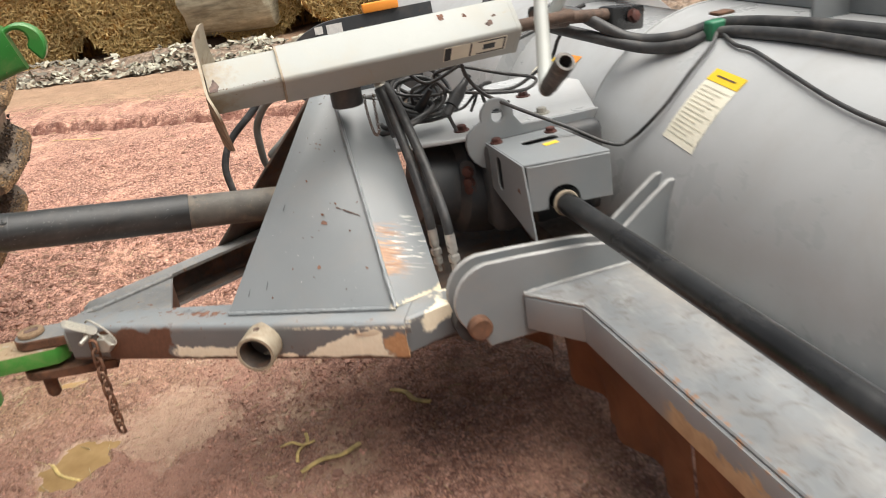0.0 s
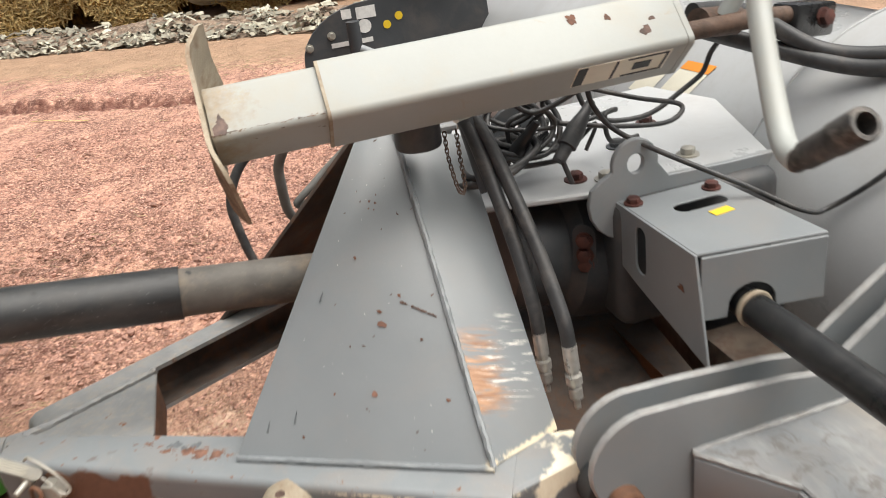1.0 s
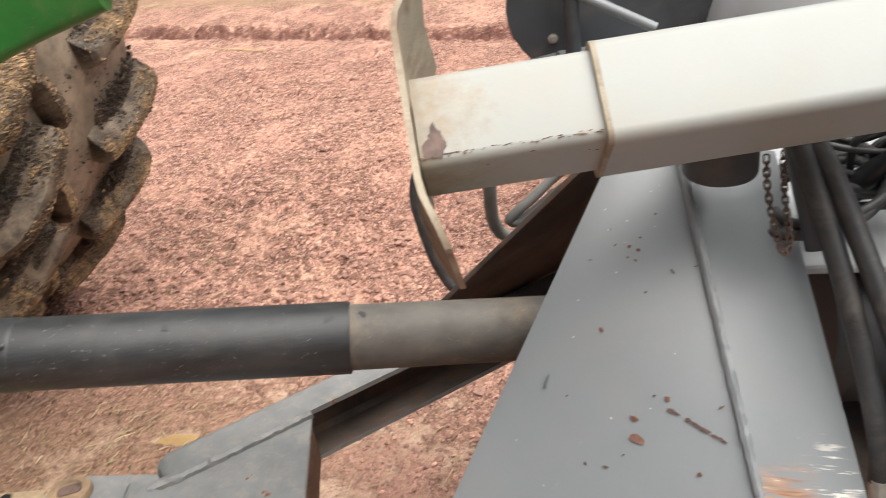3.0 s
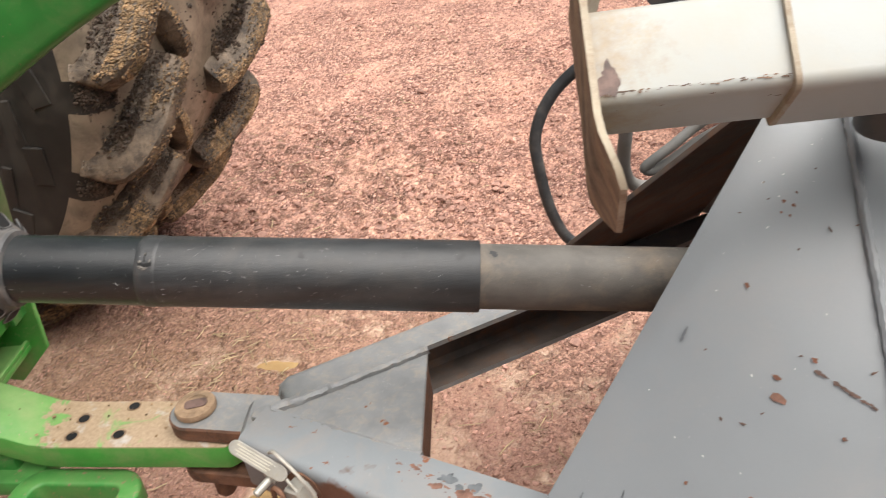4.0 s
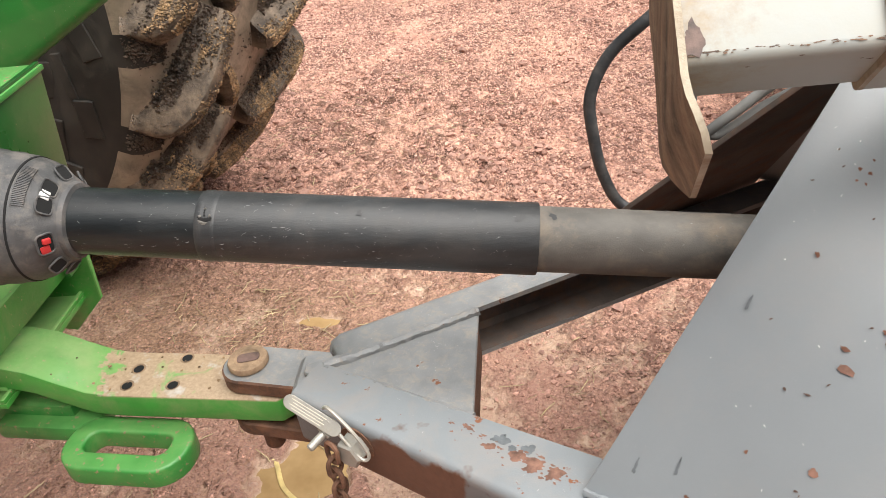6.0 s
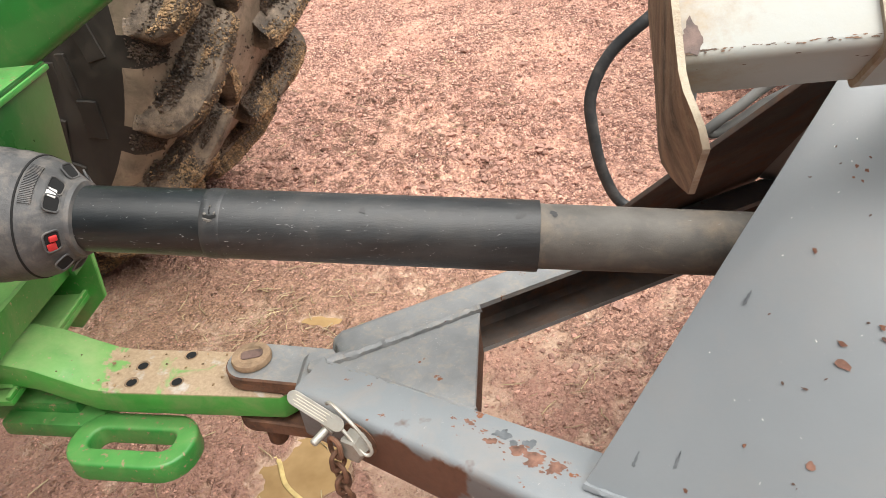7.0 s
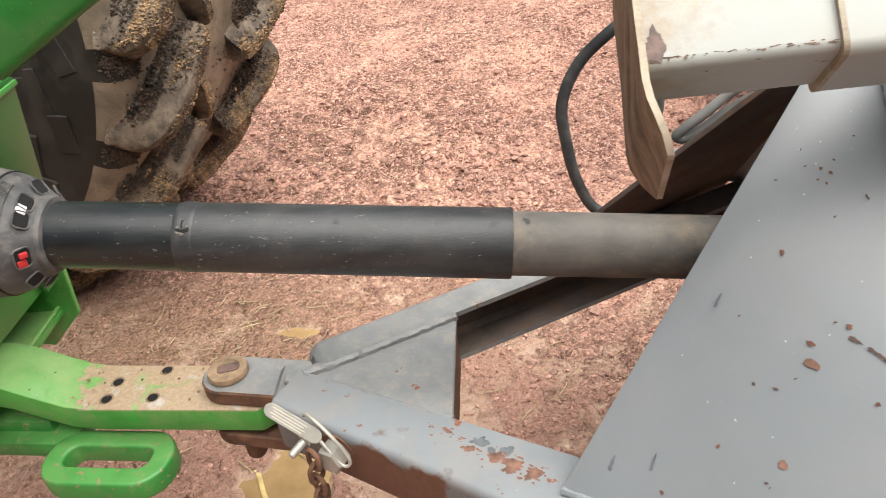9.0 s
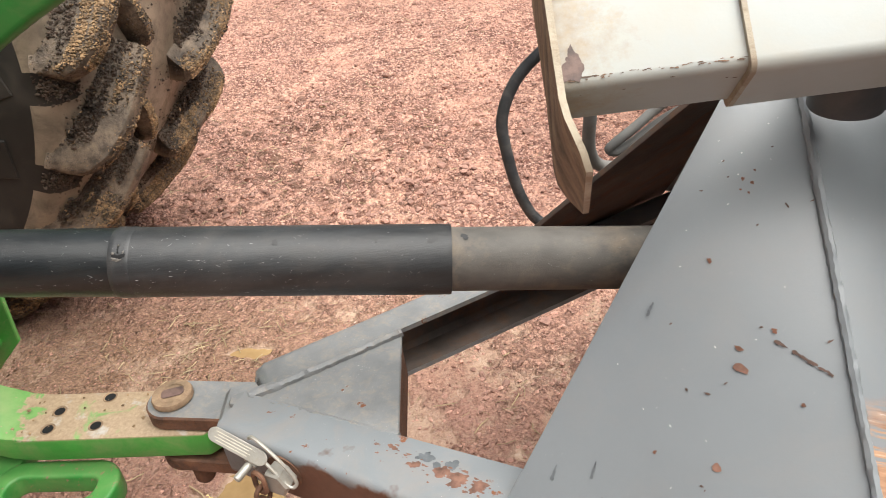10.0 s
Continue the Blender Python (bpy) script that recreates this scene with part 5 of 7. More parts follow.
jm = Matrix.Translation((0.8, JY, JZ)) @ roll_j @ Matrix.Translation((-0.8, 0, 0))


def jack_tube(x0, x1, side, r):
    bm = sweep([(x0, 0, 0), (x1, 0, 0)], rounded(side, side, r, 5))
    return moved(bm, jm)


part("outer_tube", jack_tube(0.790, 1.362, 0.102, 0.012), white_paint, jack, "thick white outer tube")
part("inner_tube", jack_tube(0.622, 0.80, 0.0895, 0.010), white_paint, jack, "stained white inner tube")
part("tube_rim", jack_tube(0.787, 0.792, 0.1025, 0.012), foot_paint, jack, "rust-stained rim")
part("end_cap", jack_tube(1.360, 1.370, 0.1035, 0.011), white_paint, jack)


def foot():
    """A pressed foot: flat in the middle, with both ends bent towards the tube."""
    prof = [(-0.122, 0.022, -0.080, 0.064), (-0.111, 0.017, -0.094, 0.082), (-0.098, 0.010, -0.099, 0.094), (-0.084, 0.003, -0.100, 0.096), (-0.07, 0, -0.100, 0.096), (0, 0, -0.100, 0.096),
            (0.062, 0, -0.100, 0.096), (0.076, 0.003, -0.100, 0.096), (0.090, 0.011, -0.100, 0.096), (0.108, 0.021, -0.098, 0.092), (0.120, 0.028, -0.086, 0.080)]
    bm = bmesh.new()
    rows_f = []
    for h, bend, near, far in prof:
        across = (near, near + 0.02, 0.5 * (near + far), far - 0.02, far)
        rows_f.append([bm.verts.new((bend * (1 + 3.6 * s if h < 0 else 1) + d + 0.13 * max(0.0, s - 0.01) * min(1.0, max(0.0, (h + 0.12) / 0.07)), s, h * (1.10 if h < 0 else 1))) for d in (0, 0.006) for s in across])
    for a, b in zip(rows_f, rows_f[1:]):
        for j in range(4):
            bm.faces.new((a[j], a[j + 1], b[j + 1], b[j]))
            bm.faces.new((a[5 + j], b[5 + j], b[6 + j], a[6 + j]))
        bm.faces.new((a[0], b[0], b[5], a[5]))
        bm.faces.new((a[4], a[9], b[9], b[4]))
    for row, flip in ((rows_f[0], 1), (rows_f[-1], -1)):
        for j in range(4):
            bm.faces.new((row[j], row[j + 1], row[j + 6], row[j + 5])[::flip])
    bmesh.ops.recalc_face_normals(bm, faces=bm.faces)
    for f in bm.faces:
        f.material_index = 1 if f.normal.x < -0.4 else 0
    return bm


foot_m = Matrix.Translation((0.612, -0.2524, 1.181)) @ Matrix.Rotation(radians(-45), 4, "X")
sole = part("foot_plate", moved(foot(), foot_m), foot_paint, jack, "worn bent foot plate, rust showing")
sole.data.materials.append(foot_sole)
r11 = random.Random(11)
part("bare_patch", blot(jm @ Vector((0.636, -0.0452, -0.022)), (1, 0, 0), roll_j @ Vector((0, 0, 1)), 0.016, r11, 0.00012, 0.8), bare_mark, jack, "bare brown patch in the paint", 0)
stains = []
for k in range(9):
    stains.append(blot(jm @ Vector((r11.uniform(0.63, 0.78), -0.0450 if k % 2 else r11.uniform(-0.043, -0.02), -0.038 if k % 2 else -0.0450)), (1, 0, 0), roll_j @ Vector((0, 0, 1) if k % 2 else (0, -1, 0)), r11.uniform(0.0004, 0.0012), r11, 0.00006, r11.uniform(1, 4)))
for k in range(46):
    q = 0.623 + 0.165 * (k / 46) ** 1.5 + r11.uniform(-0.004, 0.004)
    stains.append(blot(jm @ Vector((q, -0.0448, -0.0350 - r11.uniform(0, 0.0035))), (1, 0, 0), roll_j @ Vector((0, 0, 1)), r11.uniform(0.0003, 0.0009), r11, 0.00005, r11.uniform(2, 6)))
part("rust_stains", join(*stains), stain_mark, jack, "", 0)["kind"] = "stuff"
part("mount_pipe", lathe([(1.063, 0), (1.063, 0.038), (1.067, 0.040), (1.16, 0.040), (1.16, 0)], frame_of((0.944, -0.184, 0), (0, 0, 1), (1, 0, 0)), 36), dark_paint, jack, "dark pivot pipe below the tube")
part("top_bolt", lathe([(0, 0), (0, 0.020), (0.012, 0.020), (0.014, 0.014), (0.034, 0.013), (0.036, 0)], frame_of(jm @ Vector((1.325, -0.03, 0.050)), roll_j @ Vector((0, 0, 1)), (1, 0, 0)), 6), dark_paint, jack)
for px, pz, s in ((1.245, 0.02, 0.006), (1.30, -0.015, 0.011), (1.315, 0.003, 0.005), (1.19, 0.03, 0.010)):
    part("paint_chip", blot(jm @ Vector((px, -0.0512, pz)), (1, 0, 0), roll_j @ Vector((0, 0, 1)), s, r11, 0.0001, 1.2), dark_mark if px > 1.25 else rust_mark, jack, "", 0)
sticker_m = jm @ Matrix.Translation((1.255, -0.012, -0.0514)) @ Matrix.Rotation(math.pi, 4, "X")
sticker = part("warning_label", moved(box((0.16, 0.055, 0.0008), (0, 0, 0), 0), sticker_m), label_paper, jack, "worn cream label with dark panels")
for px, py, sx, sy in ((-0.070, 0, 0.016, 0.05), (-0.012, 0, 0.004, 0.05), (0.04, 0.023, 0.07, 0.004), (0.04, -0.023, 0.07, 0.004), (0.074, 0, 0.004, 0.05), (0.035, 0, 0.03, 0.02)):
    part("print_block", moved(box((sx, sy, 0.0006), (px, py, 0.0009), 0), sticker_m), black_print, sticker)
part("screw", lathe([(0, 0), (0, 0.016), (0.17, 0.016), (0.172, 0)], frame_of(jm @ Vector((1.366, 0.01, 0.0)), (1, 0, 0)), 16), chain_steel, jack, "dark brown threaded screw")
crank_pts = [(1.500, -0.235, 1.19), (1.535, -0.25, 1.27), (1.46, -0.33, 1.385), (1.385, -0.46, 1.345), (1.340, -0.538, 1.261), (1.308, -0.607, 1.190), (1.274, -0.680, 1.136), (1.252, -0.733, 1.134)]
part("crank_handle", tube(crank_pts, 0.0155, 16), white_paint, jack, "white bent crank handle")
part("crank_grip", lathe([(0, 0.0), (0, 0.0145), (0.02, 0.0145), (0.022, 0.0175), (0.070, 0.0180), (0.073, 0.0195), (0.115, 0.0200), (0.118, 0.0185), (0.118, 0.0130), (0.085, 0.0125), (0.085, 0)], frame_of((1.255, -0.725, 1.130), (0.02, -0.80, 0.58)), 24), grip_steel, jack, "dark worn crank grip")
hang_chain("keeper_chain", [(0.985, -0.205, 1.085), (0.982, -0.222, 1.045), (0.985, -0.252, 0.995), (0.998, -0.245, 0.995), (1.005, -0.212, 1.04), (1.010, -0.190, 1.085)], 0.0100, chain_steel, "thin rusty keeper chain hanging below the jack")


# ---- mower ----
mower = thing("mower", "grey mower hood and swing arm with scuffed paint, parked level", "mower", at=(1.6, -0.5, 0.6))
HX, HZ, HR = 2.04, 0.655, 0.468


def hood(y0, y1, r, a0, a1, steps=40, thick=0.006, hx=HX, hz=HZ):
    """A curved sheet about a level axis, from angle a0 (low in front) to a1 (over the top)."""
    bm = bmesh.new()
    rows_h = []
    for i in range(steps + 1):
        a = radians(a0 + (a1 - a0) * i / steps)
        d = Vector((-math.cos(a), 0, math.sin(a)))
        c = Vector((hx, 0, hz))
        rows_h.append([bm.verts.new(c + d * q + Vector((0, y, 0))) for q in (r, r - thick) for y in (y0, y1)])
    for a, b in zip(rows_h, rows_h[1:]):
        bm.faces.new((a[0], a[1], b[1], b[0]))
        bm.faces.new((a[2], b[2], b[3], a[3]))
        bm.faces.new((a[0], b[0], b[2], a[2]))
        bm.faces.new((a[1], a[3], b[3], b[1]))
    bm.faces.new((rows_h[0][0], rows_h[0][2], rows_h[0][3], rows_h[0][1]))
    bm.faces.new((rows_h[-1][0], rows_h[-1][1], rows_h[-1][3], rows_h[-1][2]))
    return bm


part("hood_shell", hood(-2.6, -0.13, HR, -15, 150), hood_paint, mower, "smooth curved grey hood")
part("middle_shell", hood(-0.126, 0.62, HR - 0.055, -15, 150), hood_paint, mower, "recessed middle of the hood")
part("far_shell", hood(0.624, 2.6, HR, -15, 150), hood_paint, mower, "smooth curved grey hood beyond the drive")
disc = [(HX - (HR + 0.004) * math.cos(radians(a)), HZ + (HR + 0.004) * math.sin(radians(a))) for a in range(-15, 151, 5)] + [(HX + 0.30 * math.cos(radians(30)), HZ + 0.05), (HX - 0.30, HZ - 0.10)]
for y, words in ((-0.128, ""), (0.618, "")):
    part("end_rib", slab(disc, 0.006, Matrix.Translation((0, y + 0.003, 0)) @ Matrix.Rotation(radians(90), 4, "X"), 0.001), hood_paint, mower)
part("top_beam", box((0.16, 5.0, 0.16), (2.16, 0.0, 1.20), 0.008), grey_paint, mower, "grey box beam along the hood")
part("beam_foot", box((0.10, 0.012, 0.20), (2.02, -0.62, 1.16), 0.003), grey_paint, mower)

# fork plates that hold the tongue's hinge
fork = []
for k in range(13):
    a = radians(262 - 168 * k / 12)
    fork.append((1.116 + 0.090 * math.cos(a), 0.650 + 0.092 * math.sin(a)))
fork = [(1.10, 0.528)] + fork[1:] + [(1.20, 0.737), (1.36, 0.722), (1.415, 0.712), (1.440, 0.722), (1.53, 0.788), (1.585, 0.826), (1.605, 0.828), (1.610, 0.60), (1.45, 0.53)]


def fork_plate(y, name_label):
    m = Matrix.Translation((0, y, 0)) @ Matrix.Rotation(radians(90), 4, "X")
    ob = part("fork_plate", slab(fork, 0.014, m, 0.003), grey_paint, mower, name_label)
    ob.data.materials.append(worn_edge)
    for f in ob.data.polygons:
        f.material_index = 1 if abs(f.normal.y) < 0.9 and (f.normal.z > -0.2 or f.normal.x < -0.5) else 0
    return ob


fork_plate(-0.604, "thick grey fork plate with bright edge")
fork_plate(-0.547, "thick grey fork plate behind the hinge")
part("hinge_bolt", lathe([(0, 0), (0, 0.029), (0.020, 0.029), (0.024, 0.024), (0.024, 0)], frame_of((1.076, -0.617, 0.592), (0, -1, 0)), 24), rust_metal, mower, "rusty round hinge bolt")

# swing arm: a box along the hood
arm_top = [(1.195, -0.620), (1.287, -0.745), (1.305, -2.6), (1.66, -2.6), (1.60, -0.620)]
part("arm_top", slab(arm_top, 0.010, Matrix.Translation((0, 0, 0.634)), 0.003), arm_paint, mower, "scuffed pale grey top of the swing arm")
part("arm_face", quad_plate((1.292, -2.6, 0.548), (1.292, -0.745, 0.548), (1.290, -0.745, 0.636), (1.306, -2.6, 0.636), 0.010), arm_paint, mower, "grey face of the swing arm, lower paint worn off")
part("arm_nose", quad_plate((1.292, -0.745, 0.548), (1.20, -0.621, 0.552), (1.20, -0.621, 0.636), (1.290, -0.745, 0.636), 0.010), grey_paint, mower)
part("weld_bead", weld([(1.195, -0.620, 0.642), (1.30, -0.621, 0.645), (1.60, -0.621, 0.645)], 0.0055, 11), worn_edge, mower, "bright weld")
part("weld_bead", weld([(1.195, -0.622, 0.641), (1.287, -0.747, 0.641)], 0.0045, 12), worn_edge, mower, "bright weld")
part("arm_bracket", box((0.10, 0.16, 0.05), (1.43, -1.62, 0.67), 0.006), zinc, mower, "bright metal bracket on the arm")
# wall added to stop light from behind, so the gap stays dark
part("hood_light_stop", box((0.02, 5.1, 0.62), (1.78, 0.0, 0.50), 0.004), dark_paint, mower, "added dark wall stopping light below the hood")
part("lower_frame", box((0.12, 5.0, 0.12), (1.52, 0.0, 0.50), 0.006), muddy_frame, mower, "dark frame tube below the arm")
part("cross_frame", quad_plate((1.00, -0.45, 0.50), (1.40, -0.45, 0.50), (1.42, 0.45, 0.66), (1.10, 0.45, 0.66), 0.02), inside_paint, mower)

# skirt of brown curtain panels
edges = [-2.6, -2.05, -1.45, -1.10, -0.795, -0.49, -0.17, 0.15, 0.47, 0.79]
for k, (a, b) in enumerate(zip(edges, edges[1:])):
    top, low, sway = 0.560, 0.315, 0.004 * ((k * 7) % 5 - 2)
    bm = bmesh.new()
    nx, nz = 8, 8
    vs = []
    for i in range(nx + 1):
        for j in range(nz + 1):
            y, z = a + 0.004 + (b - a - 0.008) * i / nx, top + (low - top) * j / nz
            x = 1.318 + (0.02 * math.sin(i * 1.1 + k) + sway * 2) * (j / nz) + 0.02 * (j / nz)
            vs.append(bm.verts.new((x, y, z)))
    for i in range(nx):
        for j in range(nz):
            p = i * (nz + 1) + j
            bm.faces.new((vs[p], vs[p + 1], vs[p + nz + 2], vs[p + nz + 1]))
    bmesh.ops.solidify(bm, geom=bm.faces[:], thickness=0.006)
    part("curtain_panel", bm, curtain, mower, "brown hanging curtain panel")
# gearbox under the lifting lug
gear = thing("gearbox", "dark grey gearbox with rusty bolts below a lifting plate", "gearbox", at=(1.25, -0.07, 0.75))
part("housing", lathe([(0, 0), (0, 0.10), (0.02, 0.115), (0.10, 0.115), (0.12, 0.145), (0.20, 0.150), (0.24, 0.145), (0.24, 0)], frame_of((1.10, -0.09, 0.775), D), 40), dark_paint, gear, "dark round housing")
part("gear_case", box((0.34, 0.30, 0.26), (1.43, -0.14, 0.78), 0.03, 3), dark_paint, gear, "dark block of the gearbox")
for z in (0.827, 0.797, 0.777):
    part("rusty_bolt", bolt((1.222, -0.222, z), (-0.65, -0.75, 0.1), 0.013, 0.010, 0.017), bolt_red, gear, "rusty red bolt")
part("bolt_strap", moved(slab(rounded(0.12, 0.045, 0.02, 4), 0.005, None, 0.001), frame_of((1.2245, -0.2175, 0.799), (0, 0, 1), (-0.65, -0.75, 0.1))), dark_paint, gear)

# lifting plate with its eye, and the top plates
head = thing("headstock", "pale grey headstock plates with bolts, coiled leads lying on them", "headstock", at=(1.2, -0.2, 0.95))
part("top_plate", slab([(1.00, -0.178), (1.225, -0.236), (1.60, -0.246), (1.72, 0.10), (1.66, 0.30), (1.02, 0.28)], 0.012, Matrix.Translation((0, 0, 0.914)), 0.003), hood_paint, head, "shiny pale grey top plate")
eye = []
for k in range(13):
    a = radians(-10 + 200 * k / 12)
    eye.append((1.309 + 0.046 * math.cos(a), 0.972 + 0.046 * math.sin(a)))
eye_plate = eye + [(1.245, 0.955), (1.222, 0.938), (1.215, 0.912), (1.219, 0.884), (1.232, 0.860), (1.252, 0.842), (1.275, 0.832), (1.277, 0.895), (1.50, 0.880), (1.560, 0.86), (1.60, 0.932), (1.50, 0.932), (1.375, 0.936)]
hole = [(1.309 + 0.016 * math.cos(radians(a)), 0.972 + 0.018 * math.sin(radians(a))) for a in range(0, 360, 24)]
part("lifting_plate", slab(eye_plate, 0.012, Matrix.Translation((0, -0.250, 0)) @ Matrix.Rotation(radians(90), 4, "X"), 0.002, (hole,)), grey_paint, head, "grey plate with a round lifting eye")
lug2 = [(1.10 + 0.05 * math.cos(radians(a)), 1.02 + 0.05 * math.sin(radians(a))) for a in range(-20, 201, 20)] + [(1.03, 0.965), (1.20, 0.965)]
hole2 = [(1.10 + 0.014 * math.cos(radians(a)), 1.025 + 0.014 * math.sin(radians(a))) for a in range(0, 360, 30)]
part("lifting_plate", slab(lug2, 0.012, Matrix.Translation((0.10, 0.05, -0.04)) @ Matrix.Rotation(radians(90), 4, "X"), 0.002, (hole2,)), dark_paint, head, "small dark plate with an eye")
for x, y, z, m_ in ((1.237, -0.165, 0.926, bolt_red), (1.285, -0.195, 0.926, zinc), (1.385, -0.05, 0.926, dark_paint), (1.471, -0.173, 0.926, zinc), (1.507, 0.046, 0.926, bolt_red), (1.10, 0.02, 0.926, zinc)):
    part("head_bolt", bolt((x, y, z), (0, 0, 1), 0.014, 0.013, 0.022), m_, head)

# guard box round the side drive
guard = thing("drive_guard", "grey sheet-steel guard box with slots round the side drive", "machine guard", at=(1.37, -0.4, 0.85))
slot = [(1.385 + x, -0.345 + y) for x, y in rounded(0.098, 0.036, 0.016, 4)]
part("guard_top", slab([(1.272, -0.507), (1.482, -0.540), (1.470, -0.262), (1.272, -0.250)], 0.005, Matrix.Translation((0, 0, 0.903)), 0.0015, (slot,)), grey_paint, guard, "top sheet with a long slot")
notch = [(1.362 + 0.040 * math.cos(radians(a)), 0.805 + 0.040 * math.sin(radians(a))) for a in range(180, -1, -18)]
front = [(1.277, 0.790)] + [(1.322, 0.790)] + notch[1:-1] + [(1.402, 0.795), (1.482, 0.795), (1.482, 0.903), (1.277, 0.903)]
part("guard_front", slab([(x - 1.277, z) for x, z in front], 0.005, Matrix.Translation((1.277, -0.508, 0)) @ Matrix.Rotation(radians(-9), 4, "Z") @ Matrix.Rotation(radians(90), 4, "X"), 0.0012), grey_paint, guard, "front sheet with a notch round the shaft")
side = [(-0.508, 0.907), (-0.250, 0.907), (-0.235, 0.80), (-0.33, 0.772), (-0.548, 0.722)]
side_slot = [(-0.345 + a, 0.845 + b) for a, b in rounded(0.034, 0.088, 0.015, 4)]
part("guard_side", slab(side, 0.005, Matrix.Translation((1.268, 0, 0)) @ Matrix(((0, 0, 1, 0), (1, 0, 0, 0), (0, 1, 0, 0), (0, 0, 0, 1))), 0.0012, (side_slot,)), grey_paint, guard, "tapered side sheet with an upright slot")
for at in ((1.290, -0.285, 0.908), (1.437, -0.300, 0.908)):
    part("guard_bolt", bolt(at, (0, 0, 1), 0.012, 0.010, 0.017), bolt_red, guard, "rusty red bolt")
part("yellow_tag", moved(box((0.040, 0.020, 0.0008), (0, 0, 0), 0), Matrix.Translation((1.395, -0.392, 0.9088)) @ Matrix.Rotation(radians(8), 4, "Z")), label_yellow, guard, "small yellow sticker")
# black block in the guard puts the shade behind its slots into colour
part("slot_shade_block", box((0.16, 0.16, 0.10), (1.385, -0.40, 0.79), 0.01), rod_paint, guard)
part("rust_fleck", blot((1.2672, -0.47, 0.835), (0, 1, 0), (0, 0, 1), 0.008, r7, 0.0005), rust_mark, guard, "", 0)

side_shaft = thing("side_shaft", "long black tube shaft running from the guard box along the arm", "drive shaft", at=(1.36, -0.55, 0.81))
rod_m = frame_of((1.36, -0.47, 0.801), (0, -1, 0))
part("tube", lathe([(0, 0), (0, 0.0265), (2.1, 0.0265), (2.1, 0)], rod_m, 32), rod_paint, side_shaft, "glossy black tube")
part("seal_ring", lathe([(0.058, 0.026), (0.058, 0.031), (0.064, 0.0325), (0.067, 0.030), (0.067, 0.026)], rod_m, 32), foot_paint, side_shaft, "worn cream seal ring")

# labels on the hood
def hood_point(y, angle, lift=0.0015, r=HR):
    a = radians(angle)
    return Vector((HX - (r + lift) * math.cos(a), y, HZ + (r + lift) * math.sin(a)))


def hood_label(name, corners, material, parent, label="", lift=0.0015, r=HR):
    """A thin label that follows the curve. corners: (y, angle) of top left, top right, bottom right, bottom left."""
    bm = bmesh.new()
    tl, tr, br, bl = corners
    vs = []
    for i in range(9):
        t = i / 8
        for s in (0, 0.5, 1):
            y = (tl[0] * (1 - s) + tr[0] * s) * (1 - t) + (bl[0] * (1 - s) + br[0] * s) * t
            a = (tl[1] * (1 - s) + tr[1] * s) * (1 - t) + (bl[1] * (1 - s) + br[1] * s) * t
            vs.append(bm.verts.new(hood_point(y, a, lift, r)))
    for i in range(8):
        for j in range(2):
            p = i * 3 + j
            bm.faces.new((vs[p], vs[p + 1], vs[p + 4], vs[p + 3]))
    return part(name, bm, material, parent, label)


lab = thing("instruction_label", "faded cream instruction label with a yellow head on the hood", "label", at=hood_point(-0.58, 47))
C = ((-0.543, 55.5), (-0.670, 54.0), (-0.645, 29.5), (-0.510, 31.5))


def within(u, v):
    tl, tr, br, bl = C
    top = (tl[0] + (tr[0] - tl[0]) * u, tl[1] + (tr[1] - tl[1]) * u)
    low = (bl[0] + (br[0] - bl[0]) * u, bl[1] + (br[1] - bl[1]) * u)
    return (top[0] + (low[0] - top[0]) * v, top[1] + (low[1] - top[1]) * v)


hood_label("paper", C, label_paper, lab, "faded cream sheet")
hood_label("yellow_head", (within(0, 0), within(1, 0), within(1, 0.17), within(0, 0.17)), label_yellow, lab, "yellow heading", 0.0024)
for k in range(13):
    v = 0.24 + 0.055 * k
    hood_label("print_bar", (within(0.08, v), within(0.92 - 0.13 * (k % 3), v), within(0.92 - 0.13 * (k % 3), v + 0.014), within(0.08, v + 0.014)), label_print, lab, "", 0.0024)
hood_label("print_bar", (within(0.20, 0.075), within(0.80, 0.075), within(0.80, 0.095), within(0.20, 0.095)), stain_mark, lab, "", 0.0032)
lab2 = thing("warning_label", "pale warning label with an orange head on the middle shell", "label", at=(1.75, 0.25, 0.96))
C2 = ((0.290, 49.5), (0.178, 50.5), (0.215, 34), (0.330, 33))
hood_label("paper", C2, label_paper, lab2, "pale sheet", 0.0015, HR - 0.055)
hood_label("orange_head", ((0.290, 49.5), (0.178, 50.5), (0.186, 46.8), (0.298, 46.0)), label_orange, lab2, "orange heading", 0.0024, HR - 0.055)
lab3 = thing("warning_label", "pale warning label with a yellow head on the middle shell", "label", at=(1.75, 0.38, 0.95))
C3 = ((0.405, 46), (0.325, 46.5), (0.360, 33), (0.455, 33))
hood_label("paper", C3, label_paper, lab3, "pale sheet", 0.0015, HR - 0.055)
hood_label("yellow_head", ((0.405, 46), (0.325, 46.5), (0.331, 44.2), (0.411, 43.6)), label_yellow, lab3, "yellow heading", 0.0024, HR - 0.055)

